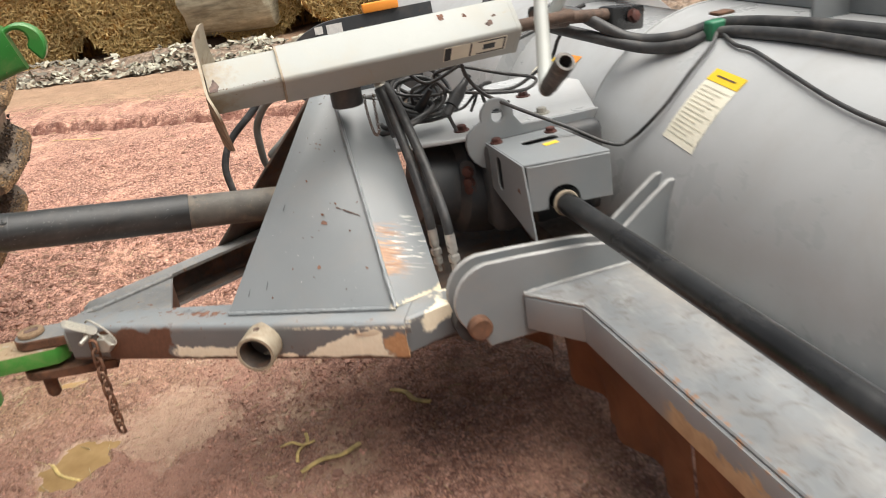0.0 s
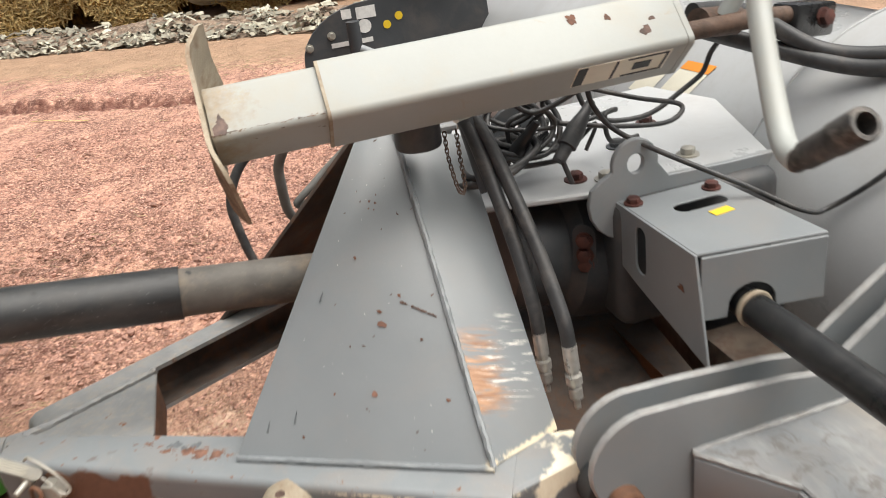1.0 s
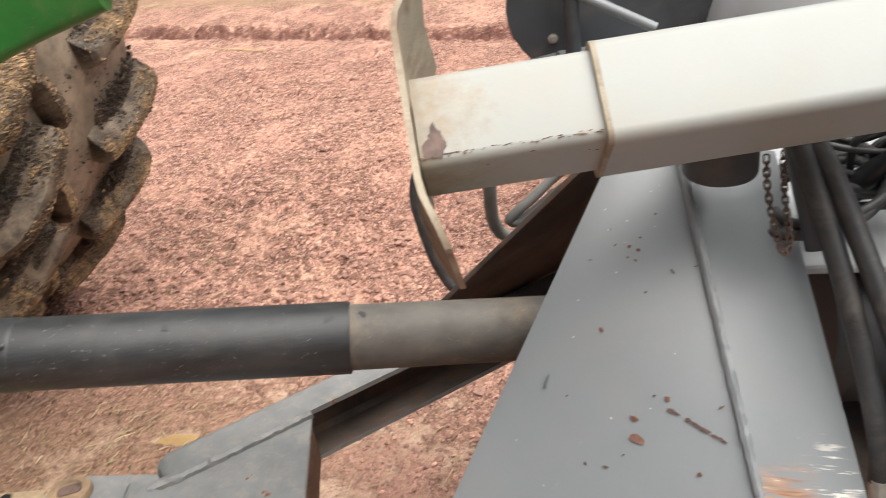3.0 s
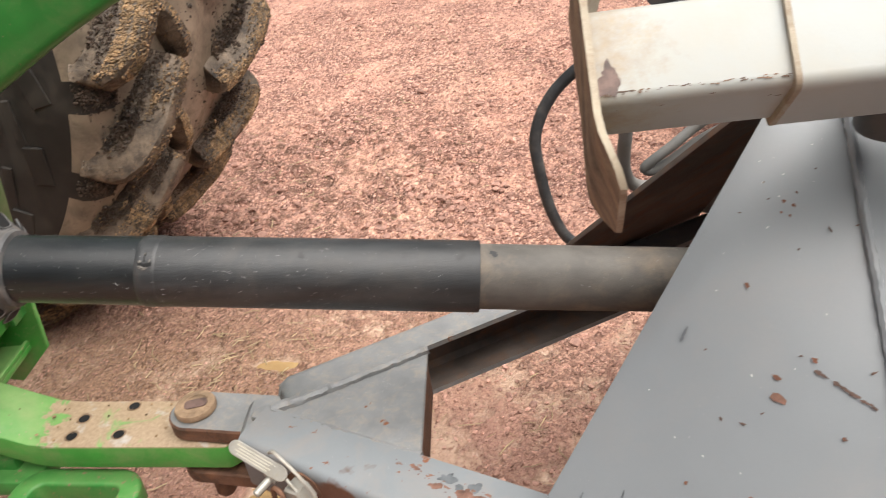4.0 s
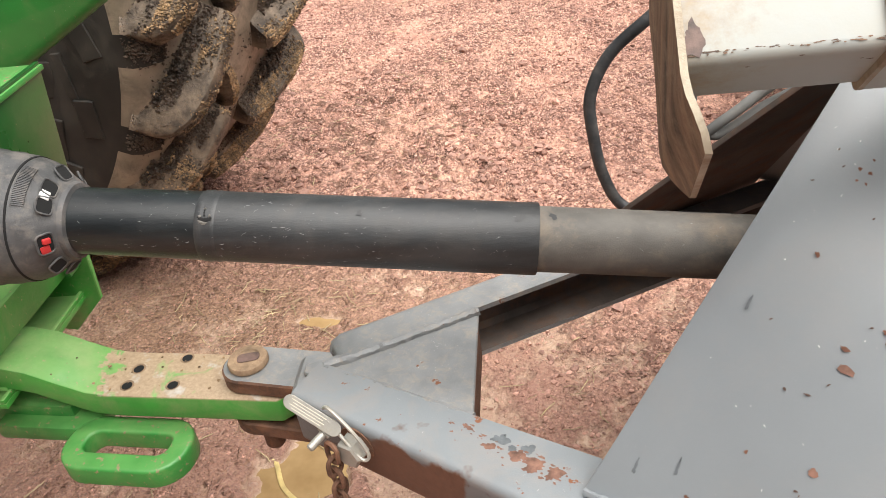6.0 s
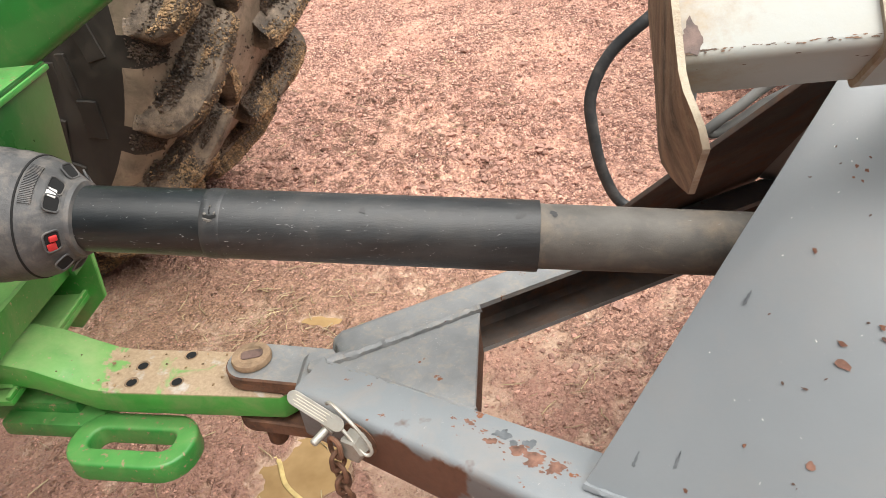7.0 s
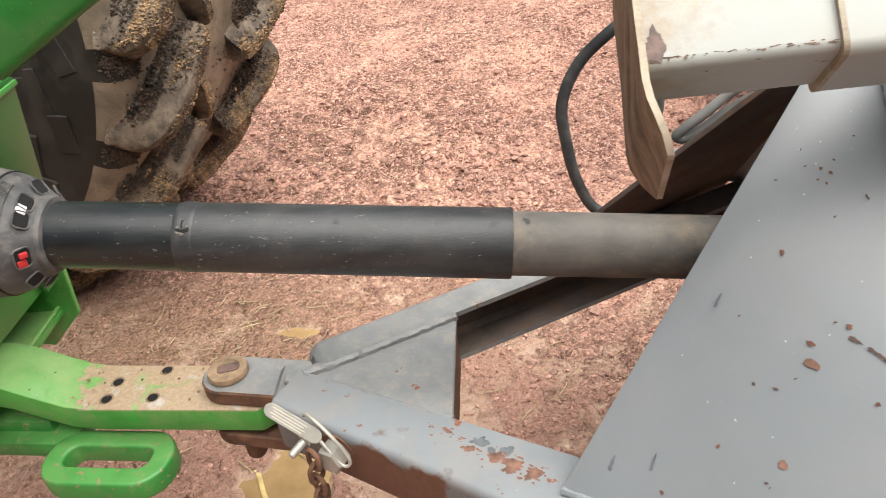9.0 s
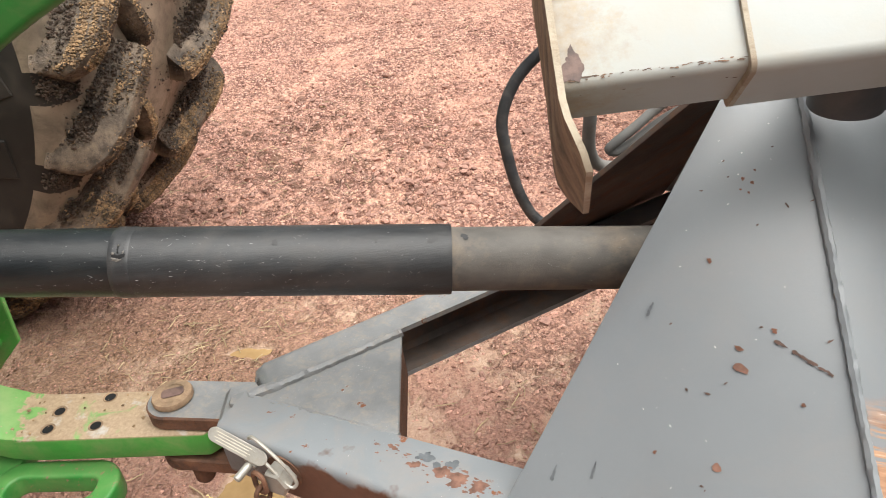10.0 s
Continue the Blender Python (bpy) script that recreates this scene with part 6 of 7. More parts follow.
# ---- hoses ----
def hose(name, points, r, material, label, category="hose", group="", ends=()):
    ob = thing(name, label, category, group, points[0])
    part("rubber", tube(points, r, 12, 8), material, ob)
    for at, way, scale in ends:
        m = frame_of(at, way)
        s = scale
        part("fitting", lathe([(0, 0), (0, 0.013 * s), (0.045 * s, 0.013 * s), (0.047 * s, 0.010 * s), (0.055 * s, 0.010 * s), (0.056 * s, 0.0145 * s), (0.072 * s, 0.0145 * s), (0.073 * s, 0.009 * s), (0.080 * s, 0.009 * s), (0.081 * s, 0.012 * s), (0.10 * s, 0.012 * s), (0.101 * s, 0.006 * s), (0.12 * s, 0.006 * s), (0.12 * s, 0)], m, 14), bright_zinc, ob, "bright steel fitting")
    return ob


hose("hydraulic_hose", [(1.035, -0.175, 1.080), (1.045, -0.215, 1.02), (1.058, -0.29, 0.90), (1.063, -0.345, 0.80), (1.064, -0.358, 0.745)], 0.0125, hose_rubber, "grey-black hydraulic hose hanging down behind the tower", ends=(((1.064, -0.358, 0.75), (0.02, -0.12, -1), 0.95),))
hose("hydraulic_hose", [(1.050, -0.170, 1.090), (1.068, -0.225, 1.02), (1.085, -0.32, 0.90), (1.092, -0.395, 0.80), (1.092, -0.418, 0.745)], 0.0125, hose_rubber, "grey-black hydraulic hose hanging beside another behind the tower", ends=(((1.092, -0.418, 0.75), (0.03, -0.10, -1), 1.0),))
sleeve = thing("hose_sleeve", "dark sleeve with a strap holding hoses on the tower", "sleeve", at=(1.05, -0.2, 1.0))
part("sleeve_body", lathe([(0, 0.0), (0, 0.019), (0.13, 0.021), (0.13, 0)], frame_of((1.040, -0.165, 1.085), (0.10, -0.42, -0.9)), 20), dark_paint, sleeve)
part("spring_collar", lathe([(-0.03, 0.0), (-0.03, 0.014), (-0.024, 0.016), (-0.018, 0.014), (-0.012, 0.016), (-0.006, 0.014), (0, 0.016), (0, 0)], frame_of((1.040, -0.165, 1.085), (0.10, -0.42, -0.9)), 16), zinc, sleeve, "pale ribbed collar")

hose("loop_hose", [(0.90, 0.45, 1.03), (0.79, 0.47, 1.005), (0.71, 0.47, 0.945), (0.642, 0.47, 0.885), (0.606, 0.47, 0.81), (0.607, 0.47, 0.735), (0.627, 0.47, 0.63), (0.667, 0.46, 0.56), (0.75, 0.44, 0.545), (0.84, 0.40, 0.585)], 0.0118, hose_rubber, "grey rubber hose looping out beside the far leg")
hose("loop_hose", [(0.80, -0.02, 1.10), (0.752, 0.04, 1.06), (0.722, 0.09, 1.00), (0.718, 0.115, 0.945), (0.722, 0.15, 0.875), (0.745, 0.18, 0.83), (0.80, 0.22, 0.80)], 0.0105, pale_hose, "grey rubber hose hanging down before the far leg")
hose("loop_hose", [(0.87, 0.05, 1.025), (0.809, 0.07, 0.973), (0.774, 0.07, 0.945), (0.747, 0.07, 0.925), (0.738, 0.072, 0.914), (0.750, 0.075, 0.908), (0.776, 0.075, 0.921), (0.815, 0.075, 0.948), (0.86, 0.065, 0.975), (0.90, 0.05, 1.0)], 0.0075, pale_hose, "grey rubber hose bent tight against the far leg")

# thin leads coiled on the headstock
def coil(centre, radius, turns, height, seed, tilt):
    r_ng = random.Random(seed)
    out = []
    for k in range(int(turns * 12)):
        a = 2 * math.pi * k / 12
        r = radius * (1 + 0.25 * math.sin(a * 0.37 + seed) + r_ng.uniform(-0.05, 0.05))
        p = Vector((r * math.cos(a), r * math.sin(a) * 0.75, height * k / (turns * 12) + 0.01 * math.sin(a * 0.9 + seed)))
        out.append(Vector(centre) + Euler(tilt).to_matrix() @ p)
    return out


hose("coiled_lead", coil((1.145, -0.10, 1.03), 0.075, 3.2, 0.03, 3, (1.1, 0.2, 0.3)), 0.0055, hose_rubber, "black lead coiled on the headstock", "cable", "leads on the headstock")
hose("coiled_lead", coil((1.09, -0.14, 0.985), 0.085, 2.2, 0.02, 8, (0.1, -0.1, 0.2)), 0.0065, hose_rubber, "black lead lying in flat loops on the headstock", "cable", "leads on the headstock")
hose("lead", [(1.245, -0.195, 1.14), (1.251, -0.2, 1.11), (1.264, -0.20, 1.069), (1.295, -0.22, 1.025), (1.35, -0.29, 0.99), (1.45, -0.365, 0.935), (1.55, -0.405, 0.875), (1.605, -0.41, 0.872), (1.660, -0.475, 0.952), (1.738, -0.482, 1.030), (1.808, -0.466, 1.078), (1.86, -0.42, 1.10)], 0.0048, hose_rubber, "thin black lead sagging over the guard to the hood", "cable", "leads on the headstock")
hose("lead", [(1.13, -0.02, 1.10), (1.25, -0.08, 1.09), (1.38, -0.14, 1.05), (1.47, -0.15, 1.02), (1.43, -0.17, 1.00), (1.33, -0.16, 1.01), (1.22, -0.12, 1.03)], 0.0048, hose_rubber, "thin black lead looped over the plates", "cable", "leads on the headstock")
hose("lead", [(1.20, -0.10, 1.13), (1.30, -0.06, 1.12), (1.45, 0.0, 1.10), (1.60, 0.05, 1.12), (1.72, 0.02, 1.16)], 0.007, hose_rubber, "thin black lead running up to the beam", "cable", "leads on the headstock")
hose("lead", [(1.078, -0.1, 1.051), (1.101, -0.096, 1.074), (1.154, -0.092, 1.079), (1.197, -0.088, 1.058), (1.216, -0.084, 1.018), (1.211, -0.08, 0.985), (1.186, -0.076, 0.96), (1.157, -0.072, 0.962), (1.147, -0.068, 0.985), (1.156, -0.064, 1.016), (1.184, -0.06, 1.046), (1.217, -0.056, 1.062), (1.26, -0.05, 1.1)], 0.0052, hose_rubber, "black lead standing in an upright loop on the headstock", "cable", "leads on the headstock")
hose("lead", [(1.093, -0.16, 1.116), (1.066, -0.156, 1.095), (1.053, -0.152, 1.067), (1.052, -0.148, 1.035), (1.066, -0.144, 0.999), (1.097, -0.14, 0.975), (1.145, -0.145, 0.968), (1.18, -0.17, 0.975), (1.195, -0.195, 0.985)], 0.0052, hose_rubber, "black lead bent round to the plug", "cable", "leads on the headstock")
hose("lead", [(1.605, -0.155, 1.168), (1.588, -0.125, 1.135), (1.569, -0.1, 1.096), (1.552, -0.096, 1.057), (1.513, -0.092, 1.03), (1.453, -0.088, 0.998), (1.403, -0.084, 0.99), (1.343, -0.08, 1.0), (1.305, -0.076, 1.035), (1.293, -0.072, 1.069)], 0.0052, hose_rubber, "thin black lead hanging between headstock and beam", "cable", "leads on the headstock")
for k, (start, finish_at) in enumerate((((1.06, -0.15, 1.10), (1.30, -0.10, 0.95)), ((1.09, -0.06, 1.11), (1.22, -0.20, 0.94)), ((1.04, -0.11, 1.02), (1.27, -0.02, 0.97)), ((1.12, -0.17, 1.11), (1.40, -0.10, 0.96)))):
    r_k = random.Random(60 + k)
    pts = []
    for q in range(9):
        base = Vector(start).lerp(Vector(finish_at), q / 8)
        turn = q * 1.9 + k
        pts.append(base + Vector((0.055 * math.cos(turn), 0.030 * math.sin(turn * 0.7), 0.035 * math.sin(turn) + 0.01)) * r_k.uniform(0.6, 1.2) * (0.2 if q in (0, 8) else 1.0))
    hose("lead", pts, 0.0042 + 0.0006 * (k % 2), hose_rubber, "thin black lead tangled among others on the headstock", "cable", "leads on the headstock")
joiner = thing("cable_joiner", "black forked cable joiner lying among the leads", "plug", at=(1.12, -0.13, 0.99))
for way in ((0.8, 0.1, 0.35), (0.5, -0.3, 0.75), (-0.6, 0.2, 0.3)):
    part("branch", lathe([(0, 0), (0, 0.016), (0.03, 0.015), (0.06, 0.010), (0.085, 0.007), (0.085, 0)], frame_of((1.125, -0.135, 0.985), way), 14), rod_paint, joiner)
plug = thing("cable_plug", "black cable plug lying among the leads", "plug", at=(1.16, -0.16, 1.03))
part("plug_body", lathe([(0, 0), (0, 0.012), (0.03, 0.013), (0.032, 0.018), (0.07, 0.018), (0.10, 0.011), (0.13, 0.008), (0.13, 0)], frame_of((1.190, -0.20, 0.985), (0.72, 0.35, 0.65)), 16), hose_rubber, plug)

# thick hoses over the hood with a green clamp
hose("hood_hose", [(1.46, -0.20, 1.20), (1.60, -0.16, 1.17), (1.72, -0.22, 1.09), (1.80, -0.32, 1.085), (1.888, -0.398, 1.112), (1.93, -0.62, 1.125), (1.945, -1.0, 1.130), (1.96, -2.2, 1.14)], 0.0165, hose_rubber, "thick black hose lying along the hood", "hose", "hoses along the hood")
hose("hood_hose", [(1.50, -0.10, 1.16), (1.62, -0.14, 1.11), (1.74, -0.26, 1.065), (1.80, -0.36, 1.07), (1.868, -0.420, 1.095), (1.885, -0.66, 1.11), (1.890, -1.0, 1.112), (1.90, -2.2, 1.12)], 0.0165, hose_rubber, "thick black hose lying along the hood", "hose", "hoses along the hood")
hose("lead", [(1.87, -0.42, 1.10), (1.836, -0.522, 1.085), (1.828, -0.606, 1.081), (1.790, -0.773, 1.061), (1.756, -0.943, 1.039), (1.741, -1.079, 1.027), (1.73, -1.3, 1.02)], 0.0048, hose_rubber, "thin black lead trailing down the hood", "cable", "leads on the headstock")
clamp = thing("hose_clamp", "green hose clamp with a rusty strap on the hood", "clamp", at=(1.88, -0.4, 1.09))
part("clamp_body", box((0.085, 0.035, 0.05), (1.882, -0.405, 1.102), 0.008, 3), clamp_green, clamp)
part("strap", box((0.05, 0.04, 0.008), (1.905, -0.375, 1.135), 0.002), rust_metal, clamp, "rusty strap")
cyl = thing("lock_rod", "brown rod with a dark end block beside the hood", "rod", at=(1.6, -0.15, 1.14))
part("rod", lathe([(0, 0), (0, 0.026), (0.10, 0.026), (0.10, 0.017), (0.26, 0.017), (0.26, 0)], frame_of((1.455, -0.225, 1.185), (0.93, 0.30, -0.14)), 20), chain_steel, cyl)
part("end_block", moved(box((0.13, 0.06, 0.065), (0, 0, 0), 0.008), frame_of((1.755, -0.125, 1.128), (0.93, 0.30, -0.14))), rod_paint, cyl, "dark end block")
part("block_bolt", bolt((1.775, -0.158, 1.132), (0.2, -1, 0.2), 0.016, 0.012, 0.02), bolt_red, cyl)

# plate on the far side with stickers
far_plate = thing("far_guard_plate", "dark grey rounded guard plate with stickers on the mower's far side", "machine guard", at=(1.2, 1.08, 0.9))
pl = []
for k in range(9):
    a = radians(180 - 90 * k / 8)
    pl.append((1.13 + 0.225 * math.cos(a), 0.985 + 0.16 * math.sin(a)))
pl += [(1.50, 1.145), (1.52, 0.80)]
for k in range(9):
    a = radians(270 - 90 * k / 8)
    pl.append((1.10 + 0.195 * math.cos(a), 0.985 + 0.185 * math.sin(a)))
part("plate", slab(pl, 0.008, Matrix.Translation((0, 1.084, 0)) @ Matrix.Rotation(radians(90), 4, "X"), 0.001), dark_paint, far_plate)
for x, z, sx, sz, m_ in ((1.055, 1.115, 0.03, 0.028, pale_mark), (1.115, 1.112, 0.06, 0.035, pale_mark), (1.06, 1.03, 0.13, 0.014, pale_mark)):
    part("sticker", box((sx, 0.0012, sz), (x, 1.0745, z), 0), m_, far_plate, "white sticker")
for x, z, m_, r_ in ((1.215, 1.085, label_yellow, 0.0125), (1.175, 1.065, label_yellow, 0.0125), (1.075, 1.048, label_yellow, 0.011), (1.105, 1.072, pale_mark, 0.021)):
    part("sticker", lathe([(0, 0), (0, r_), (0.0012, r_), (0.0012, 0)], frame_of((x, 1.0752, z), (0, -1, 0)), 20), m_, far_plate, "round sticker")
for x, z in ((0.928, 1.035), (1.00, 1.06), (1.02, 0.90)):
    part("plate_bolt", bolt((x, 1.0755, z), (0, -1, 0), 0.010, 0.006, 0.013), zinc, far_plate)
part("post", lathe([(0.78, 0), (0.78, 0.020), (1.10, 0.020), (1.10, 0)], frame_of((1.06, 1.02, 0), (0, 0, 1), (1, 0, 0)), 18), dark_paint, far_plate, "dark upright post")
part("brace_tube", tube([(1.07, 1.01, 1.02), (1.25, 0.95, 0.92)], 0.013, 14), grey_paint, far_plate, "slanting brace tube")
part("shelf", box((0.30, 0.20, 0.012), (1.18, 1.0, 0.86), 0.002), grey_paint, far_plate)
out_there = Vector((0.632, -0.984, 1.466))
grow = Matrix.Translation(out_there) @ Matrix.Scale(1.2, 4) @ Matrix.Translation(-out_there)
far_plate.matrix_basis = grow @ far_plate.matrix_basis
amber = thing("amber_reflector", "orange reflector above the far guard plate", "reflector", at=(1.33, 1.07, 1.155))
part("lens", box((0.14, 0.02, 0.035), (1.30, 1.070, 1.163), 0.006), label_orange, amber)
amber.matrix_basis = grow @ amber.matrix_basis

# ---- tractor ----
TYAW = -0.385
tractor = thing("tractor", "green tractor's muddy rear end with one tyre in view", "tractor", at=(-0.6, 0.4, 0.6))
TM = Matrix.Rotation(TYAW, 4, "Z")                    # x to the tractor's rear, y to its far side


def tr(x, y, z):
    return TM @ Vector((x, y, z))


BAR = Matrix.Rotation(radians(-6), 4, "Z")
steps_b = [(0.075, 0.515), (-0.25, 0.515), (-0.29, 0.520), (-0.34, 0.540), (-0.39, 0.562), (-0.44, 0.572), (-1.65, 0.572)]
bm = bmesh.new()
rows_b = []
for i, (x, z) in enumerate(steps_b):
    half = 0.056
    if i == 0:
        for q, h in ((0.085, 0.030), (0.060, 0.054)):
            rows_b.append([bm.verts.new(BAR @ Vector((q, s * h, z + d))) for d in (0, 0.050) for s in (-1, 1)])
        continue
    rows_b.append([bm.verts.new(BAR @ Vector((x, s * half, z + d))) for d in (0, 0.050) for s in (-1, 1)])
for a, b in zip(rows_b, rows_b[1:]):
    bm.faces.new((a[0], a[1], b[1], b[0]))
    bm.faces.new((a[2], b[2], b[3], a[3]))
    bm.faces.new((a[0], b[0], b[2], a[2]))
    bm.faces.new((a[1], a[3], b[3], b[1]))
bm.faces.new((rows_b[0][0], rows_b[0][2], rows_b[0][3], rows_b[0][1]))
bm.faces.new(rows_b[-1])
bmesh.ops.recalc_face_normals(bm, faces=bm.faces)
bevelled(bm, 0.005, 2)
drawbar = part("drawbar", bm, drawbar_paint, tractor, "thick green drawbar, its holed end muddy")
for x, y in ((-0.219, 0.033), (-0.137, 0.055), (-0.224, -0.008), (-0.140, -0.012)):
    part("bar_hole", lathe([(0, 0), (0, 0.0125), (0.0012, 0.0118), (0.0012, 0)], frame_of((x, y, 0.5660), (0, 0, 1), (1, 0, 0)), 20), pin_metal, drawbar, "drilled hole with a muddy wall")
    # smaller black disc: the hole's inner shade put into colour
    part("hole_shade", lathe([(0, 0), (0, 0.0088), (0.0016, 0.0092), (0.0016, 0)], frame_of((x + 0.0014, y - 0.0022, 0.5660), (0, 0, 1), (1, 0, 0)), 20), hole_black, drawbar)
crumbs_b = []
r23 = random.Random(23)
for k in range(26):
    q, side_b = r23.uniform(-0.36, -0.05), r23.uniform(-0.048, 0.048)
    z_b = 0.567 + (0.0 if q > -0.25 else 0.052 * min(1.0, (-0.25 - q) / 0.19))
    crumbs_b.append((*(BAR @ Vector((q, side_b, z_b))), r23.uniform(0.0012, 0.0042)))
stuff("mud_crumbs", lumps(crumbs_b, 31, 0.5), dry_mud, "mud crumbs on the drawbar", "mud", drawbar)
loop_pts = [(x - 0.212, y - 0.098, 0.478) for x, y in rounded(0.196, 0.082, 0.036, 6)]
loop_m = BAR
part("support_loop", moved(sweep([loop_m @ Vector(p) for p in loop_pts], rounded(0.038, 0.042, 0.006, 3), closed=True), Matrix.Translation((0, 0.0, 0))), bar_green, tractor, "green closed loop below the drawbar")
part("loop_root", moved(box((0.20, 0.10, 0.035), (-0.40, -0.02, 0.475), 0.008), BAR), bar_green, tractor)
part("lower_frame", moved(box((1.30, 0.12, 0.05), (-1.0, 0.02, 0.49), 0.008), BAR), bar_green, tractor, "green frame bar")

# hitch frame beside the drawbar
part("frame_plate", quad_plate((-0.338, 0.07, 0.78), (-0.338, 0.236, 0.78), (-0.338, 0.300, 1.041), (-0.338, 0.07, 1.041), 0.010), shaded_green, tractor, "dark green upright plate, shade in its colour")
part("frame_ledge", quad_plate((-0.60, 0.07, 1.036), (-0.333, 0.07, 1.036), (-0.333, 0.300, 1.036), (-0.60, 0.31, 1.036), 0.010), bar_green, tractor, "dusty green ledge")
# paler drawbar paint on these pieces: stronger light put into their colour
part("cross_flange", quad_plate((-0.455, -0.55, 0.632), (-0.430, 0.27, 0.632), (-0.430, 0.27, 0.700), (-0.455, -0.55, 0.690), 0.012), drawbar_paint, tractor, "green upright flange over the drawbar")
part("cross_shelf", box((0.20, 0.82, 0.012), (-0.555, -0.14, 0.632), 0.003), drawbar_paint, tractor, "dusty green cross plate")
part("lower_shelf", box((0.225, 0.31, 0.012), (-0.5475, 0.118, 0.556), 0.003), drawbar_paint, tractor, "dusty green shelf inside the end plate")
part("shelf_lip", box((0.010, 0.31, 0.010), (-0.440, 0.118, 0.5665), 0.003), drawbar_paint, tractor)
part("cross_back", box((0.012, 0.82, 0.10), (-0.66, -0.14, 0.68), 0.003), green_paint, tractor)
part("end_plate", slab([(-0.66, 0.50), (-0.528, 0.480), (-0.486, 0.471), (-0.404, 0.549), (-0.391, 0.662), (-0.405, 0.705), (-0.66, 0.71)], 0.012, Matrix.Translation((0, 0.282, 0)) @ Matrix.Rotation(radians(90), 4, "X"), 0.002), drawbar_paint, tractor, "green end plate with a sharp corner")
part("end_rib", box((0.012, 0.05, 0.06), (-0.415, 0.25, 0.668), 0.002), green_paint, tractor)
part("rear_housing", moved(box((0.75, 0.62, 0.76), (0, 0, 0), 0.06, 3), Matrix.Translation((-1.85, 0.4545, 0.86)) @ TM), green_paint, tractor, "green rear axle casing")
part("frame_beam", box((0.98, 0.09, 0.09), (-1.155, 0.15, 0.675), 0.008), green_paint, tractor)
part("ledge_beam", box((1.02, 0.14, 0.08), (-1.10, 0.20, 0.99), 0.008), green_paint, tractor)

# lift arm with its hook
arm = [(0.10, 0.55, 1.285), (-0.10, 0.55, 1.230), (-0.30, 0.56, 1.148), (-0.55, 0.58, 1.02), (-0.9, 0.60, 0.85), (-1.65, 0.60, 0.70)]
lift = part("lift_arm", sweep(smooth_path(arm, 6), rounded(0.055, 0.14, 0.020, 3)), green_paint, tractor, "thick green lift arm")
hook = []
for k in range(15):
    a = radians(200 - 250 * k / 14)
    hook.append((0.068 * math.cos(a), 0.068 * math.sin(a)))
hook_out = hook + [(0.030 * math.cos(radians(-50 + 250 * k / 12)) - 0.006, 0.030 * math.sin(radians(-50 + 250 * k / 12)) + 0.020) for k in range(13)]
part("hook", slab(hook_out, 0.05, Matrix.Translation((0.120, 0.585, 1.285)) @ Matrix.Rotation(radians(90), 4, "X"), 0.006), green_paint, lift, "green open hook end")

# wheel
TR_ = 1.088
WHEEL_TURN = -0.204 + math.pi / 2
wheel_c = Vector((-1.295, 1.499, TR_ - 0.04))
wm = Matrix.Translation(wheel_c) @ Matrix.Rotation(WHEEL_TURN, 4, "Z")      # x along the axle to the far side
# disc coloured like the rubber: the shade over it is in the colour
wheel = part("wheel", lathe([(-0.22, 0), (-0.22, 0.15), (-0.18, 0.19), (-0.12, 0.38), (-0.27, 0.43), (-0.295, 0.455), (0.295, 0.455), (0.26, 0.43), (0.0, 0.38), (0.0, 0)], wm, 48), tyre_rubber, tractor, "wheel disc, its shade put into the colour")
part("axle_housing", lathe([(-0.21, 0), (-0.21, 0.17), (-0.28, 0.17), (-0.29, 0.12), (-0.60, 0.15), (-0.75, 0.25), (-1.05, 0.28), (-1.05, 0)], wm, 32), green_paint, tractor, "green axle housing")
FLOOR = 1.013
prof = [(-0.30, 0.45), (-0.395, 0.60), (-0.440, 0.75), (-0.450, 0.85), (-0.447, 0.905), (-0.436, 0.940), (-0.412, 0.962), (-0.36, 0.982), (-0.24, 1.000), (-0.12, 1.010), (0, FLOOR), (0.12, 1.010), (0.26, 1.000), (0.40, 0.985), (0.455, 0.965), (0.482, 0.930), (0.495, 0.85), (0.48, 0.72), (0.41, 0.58), (0.30, 0.45)]
tyre = part("tyre", lathe(prof, wm, 264), tyre_rubber, wheel, "black rear tyre caked with mud", 50)
tyre.data.materials.append(tread_floor)
for f in tyre.data.polygons:
    at_f = wm.inverted() @ f.center
    below = ((math.degrees(math.atan2(at_f.z, at_f.y)) + 152.4) % (360 / 22)) / (360 / 22)    # 0 at the foot of each bar
    rim_s = -0.372 if below < 0.20 or below > 0.95 else -0.415 if below < 0.27 or below > 0.90 else -0.443
    f.material_index = 1 if rim_s < at_f.x < 0.475 and at_f.yz.length > 0.91 else 0


def carcass(s):
    """The tread floor's radius at a place across it."""
    for (a, ra), (b, rb) in zip(prof, prof[1:]):
        if a <= s <= b and ra > 0.90:
            return ra + (rb - ra) * (s - a) / (b - a + 1e-9)
    return 0.93


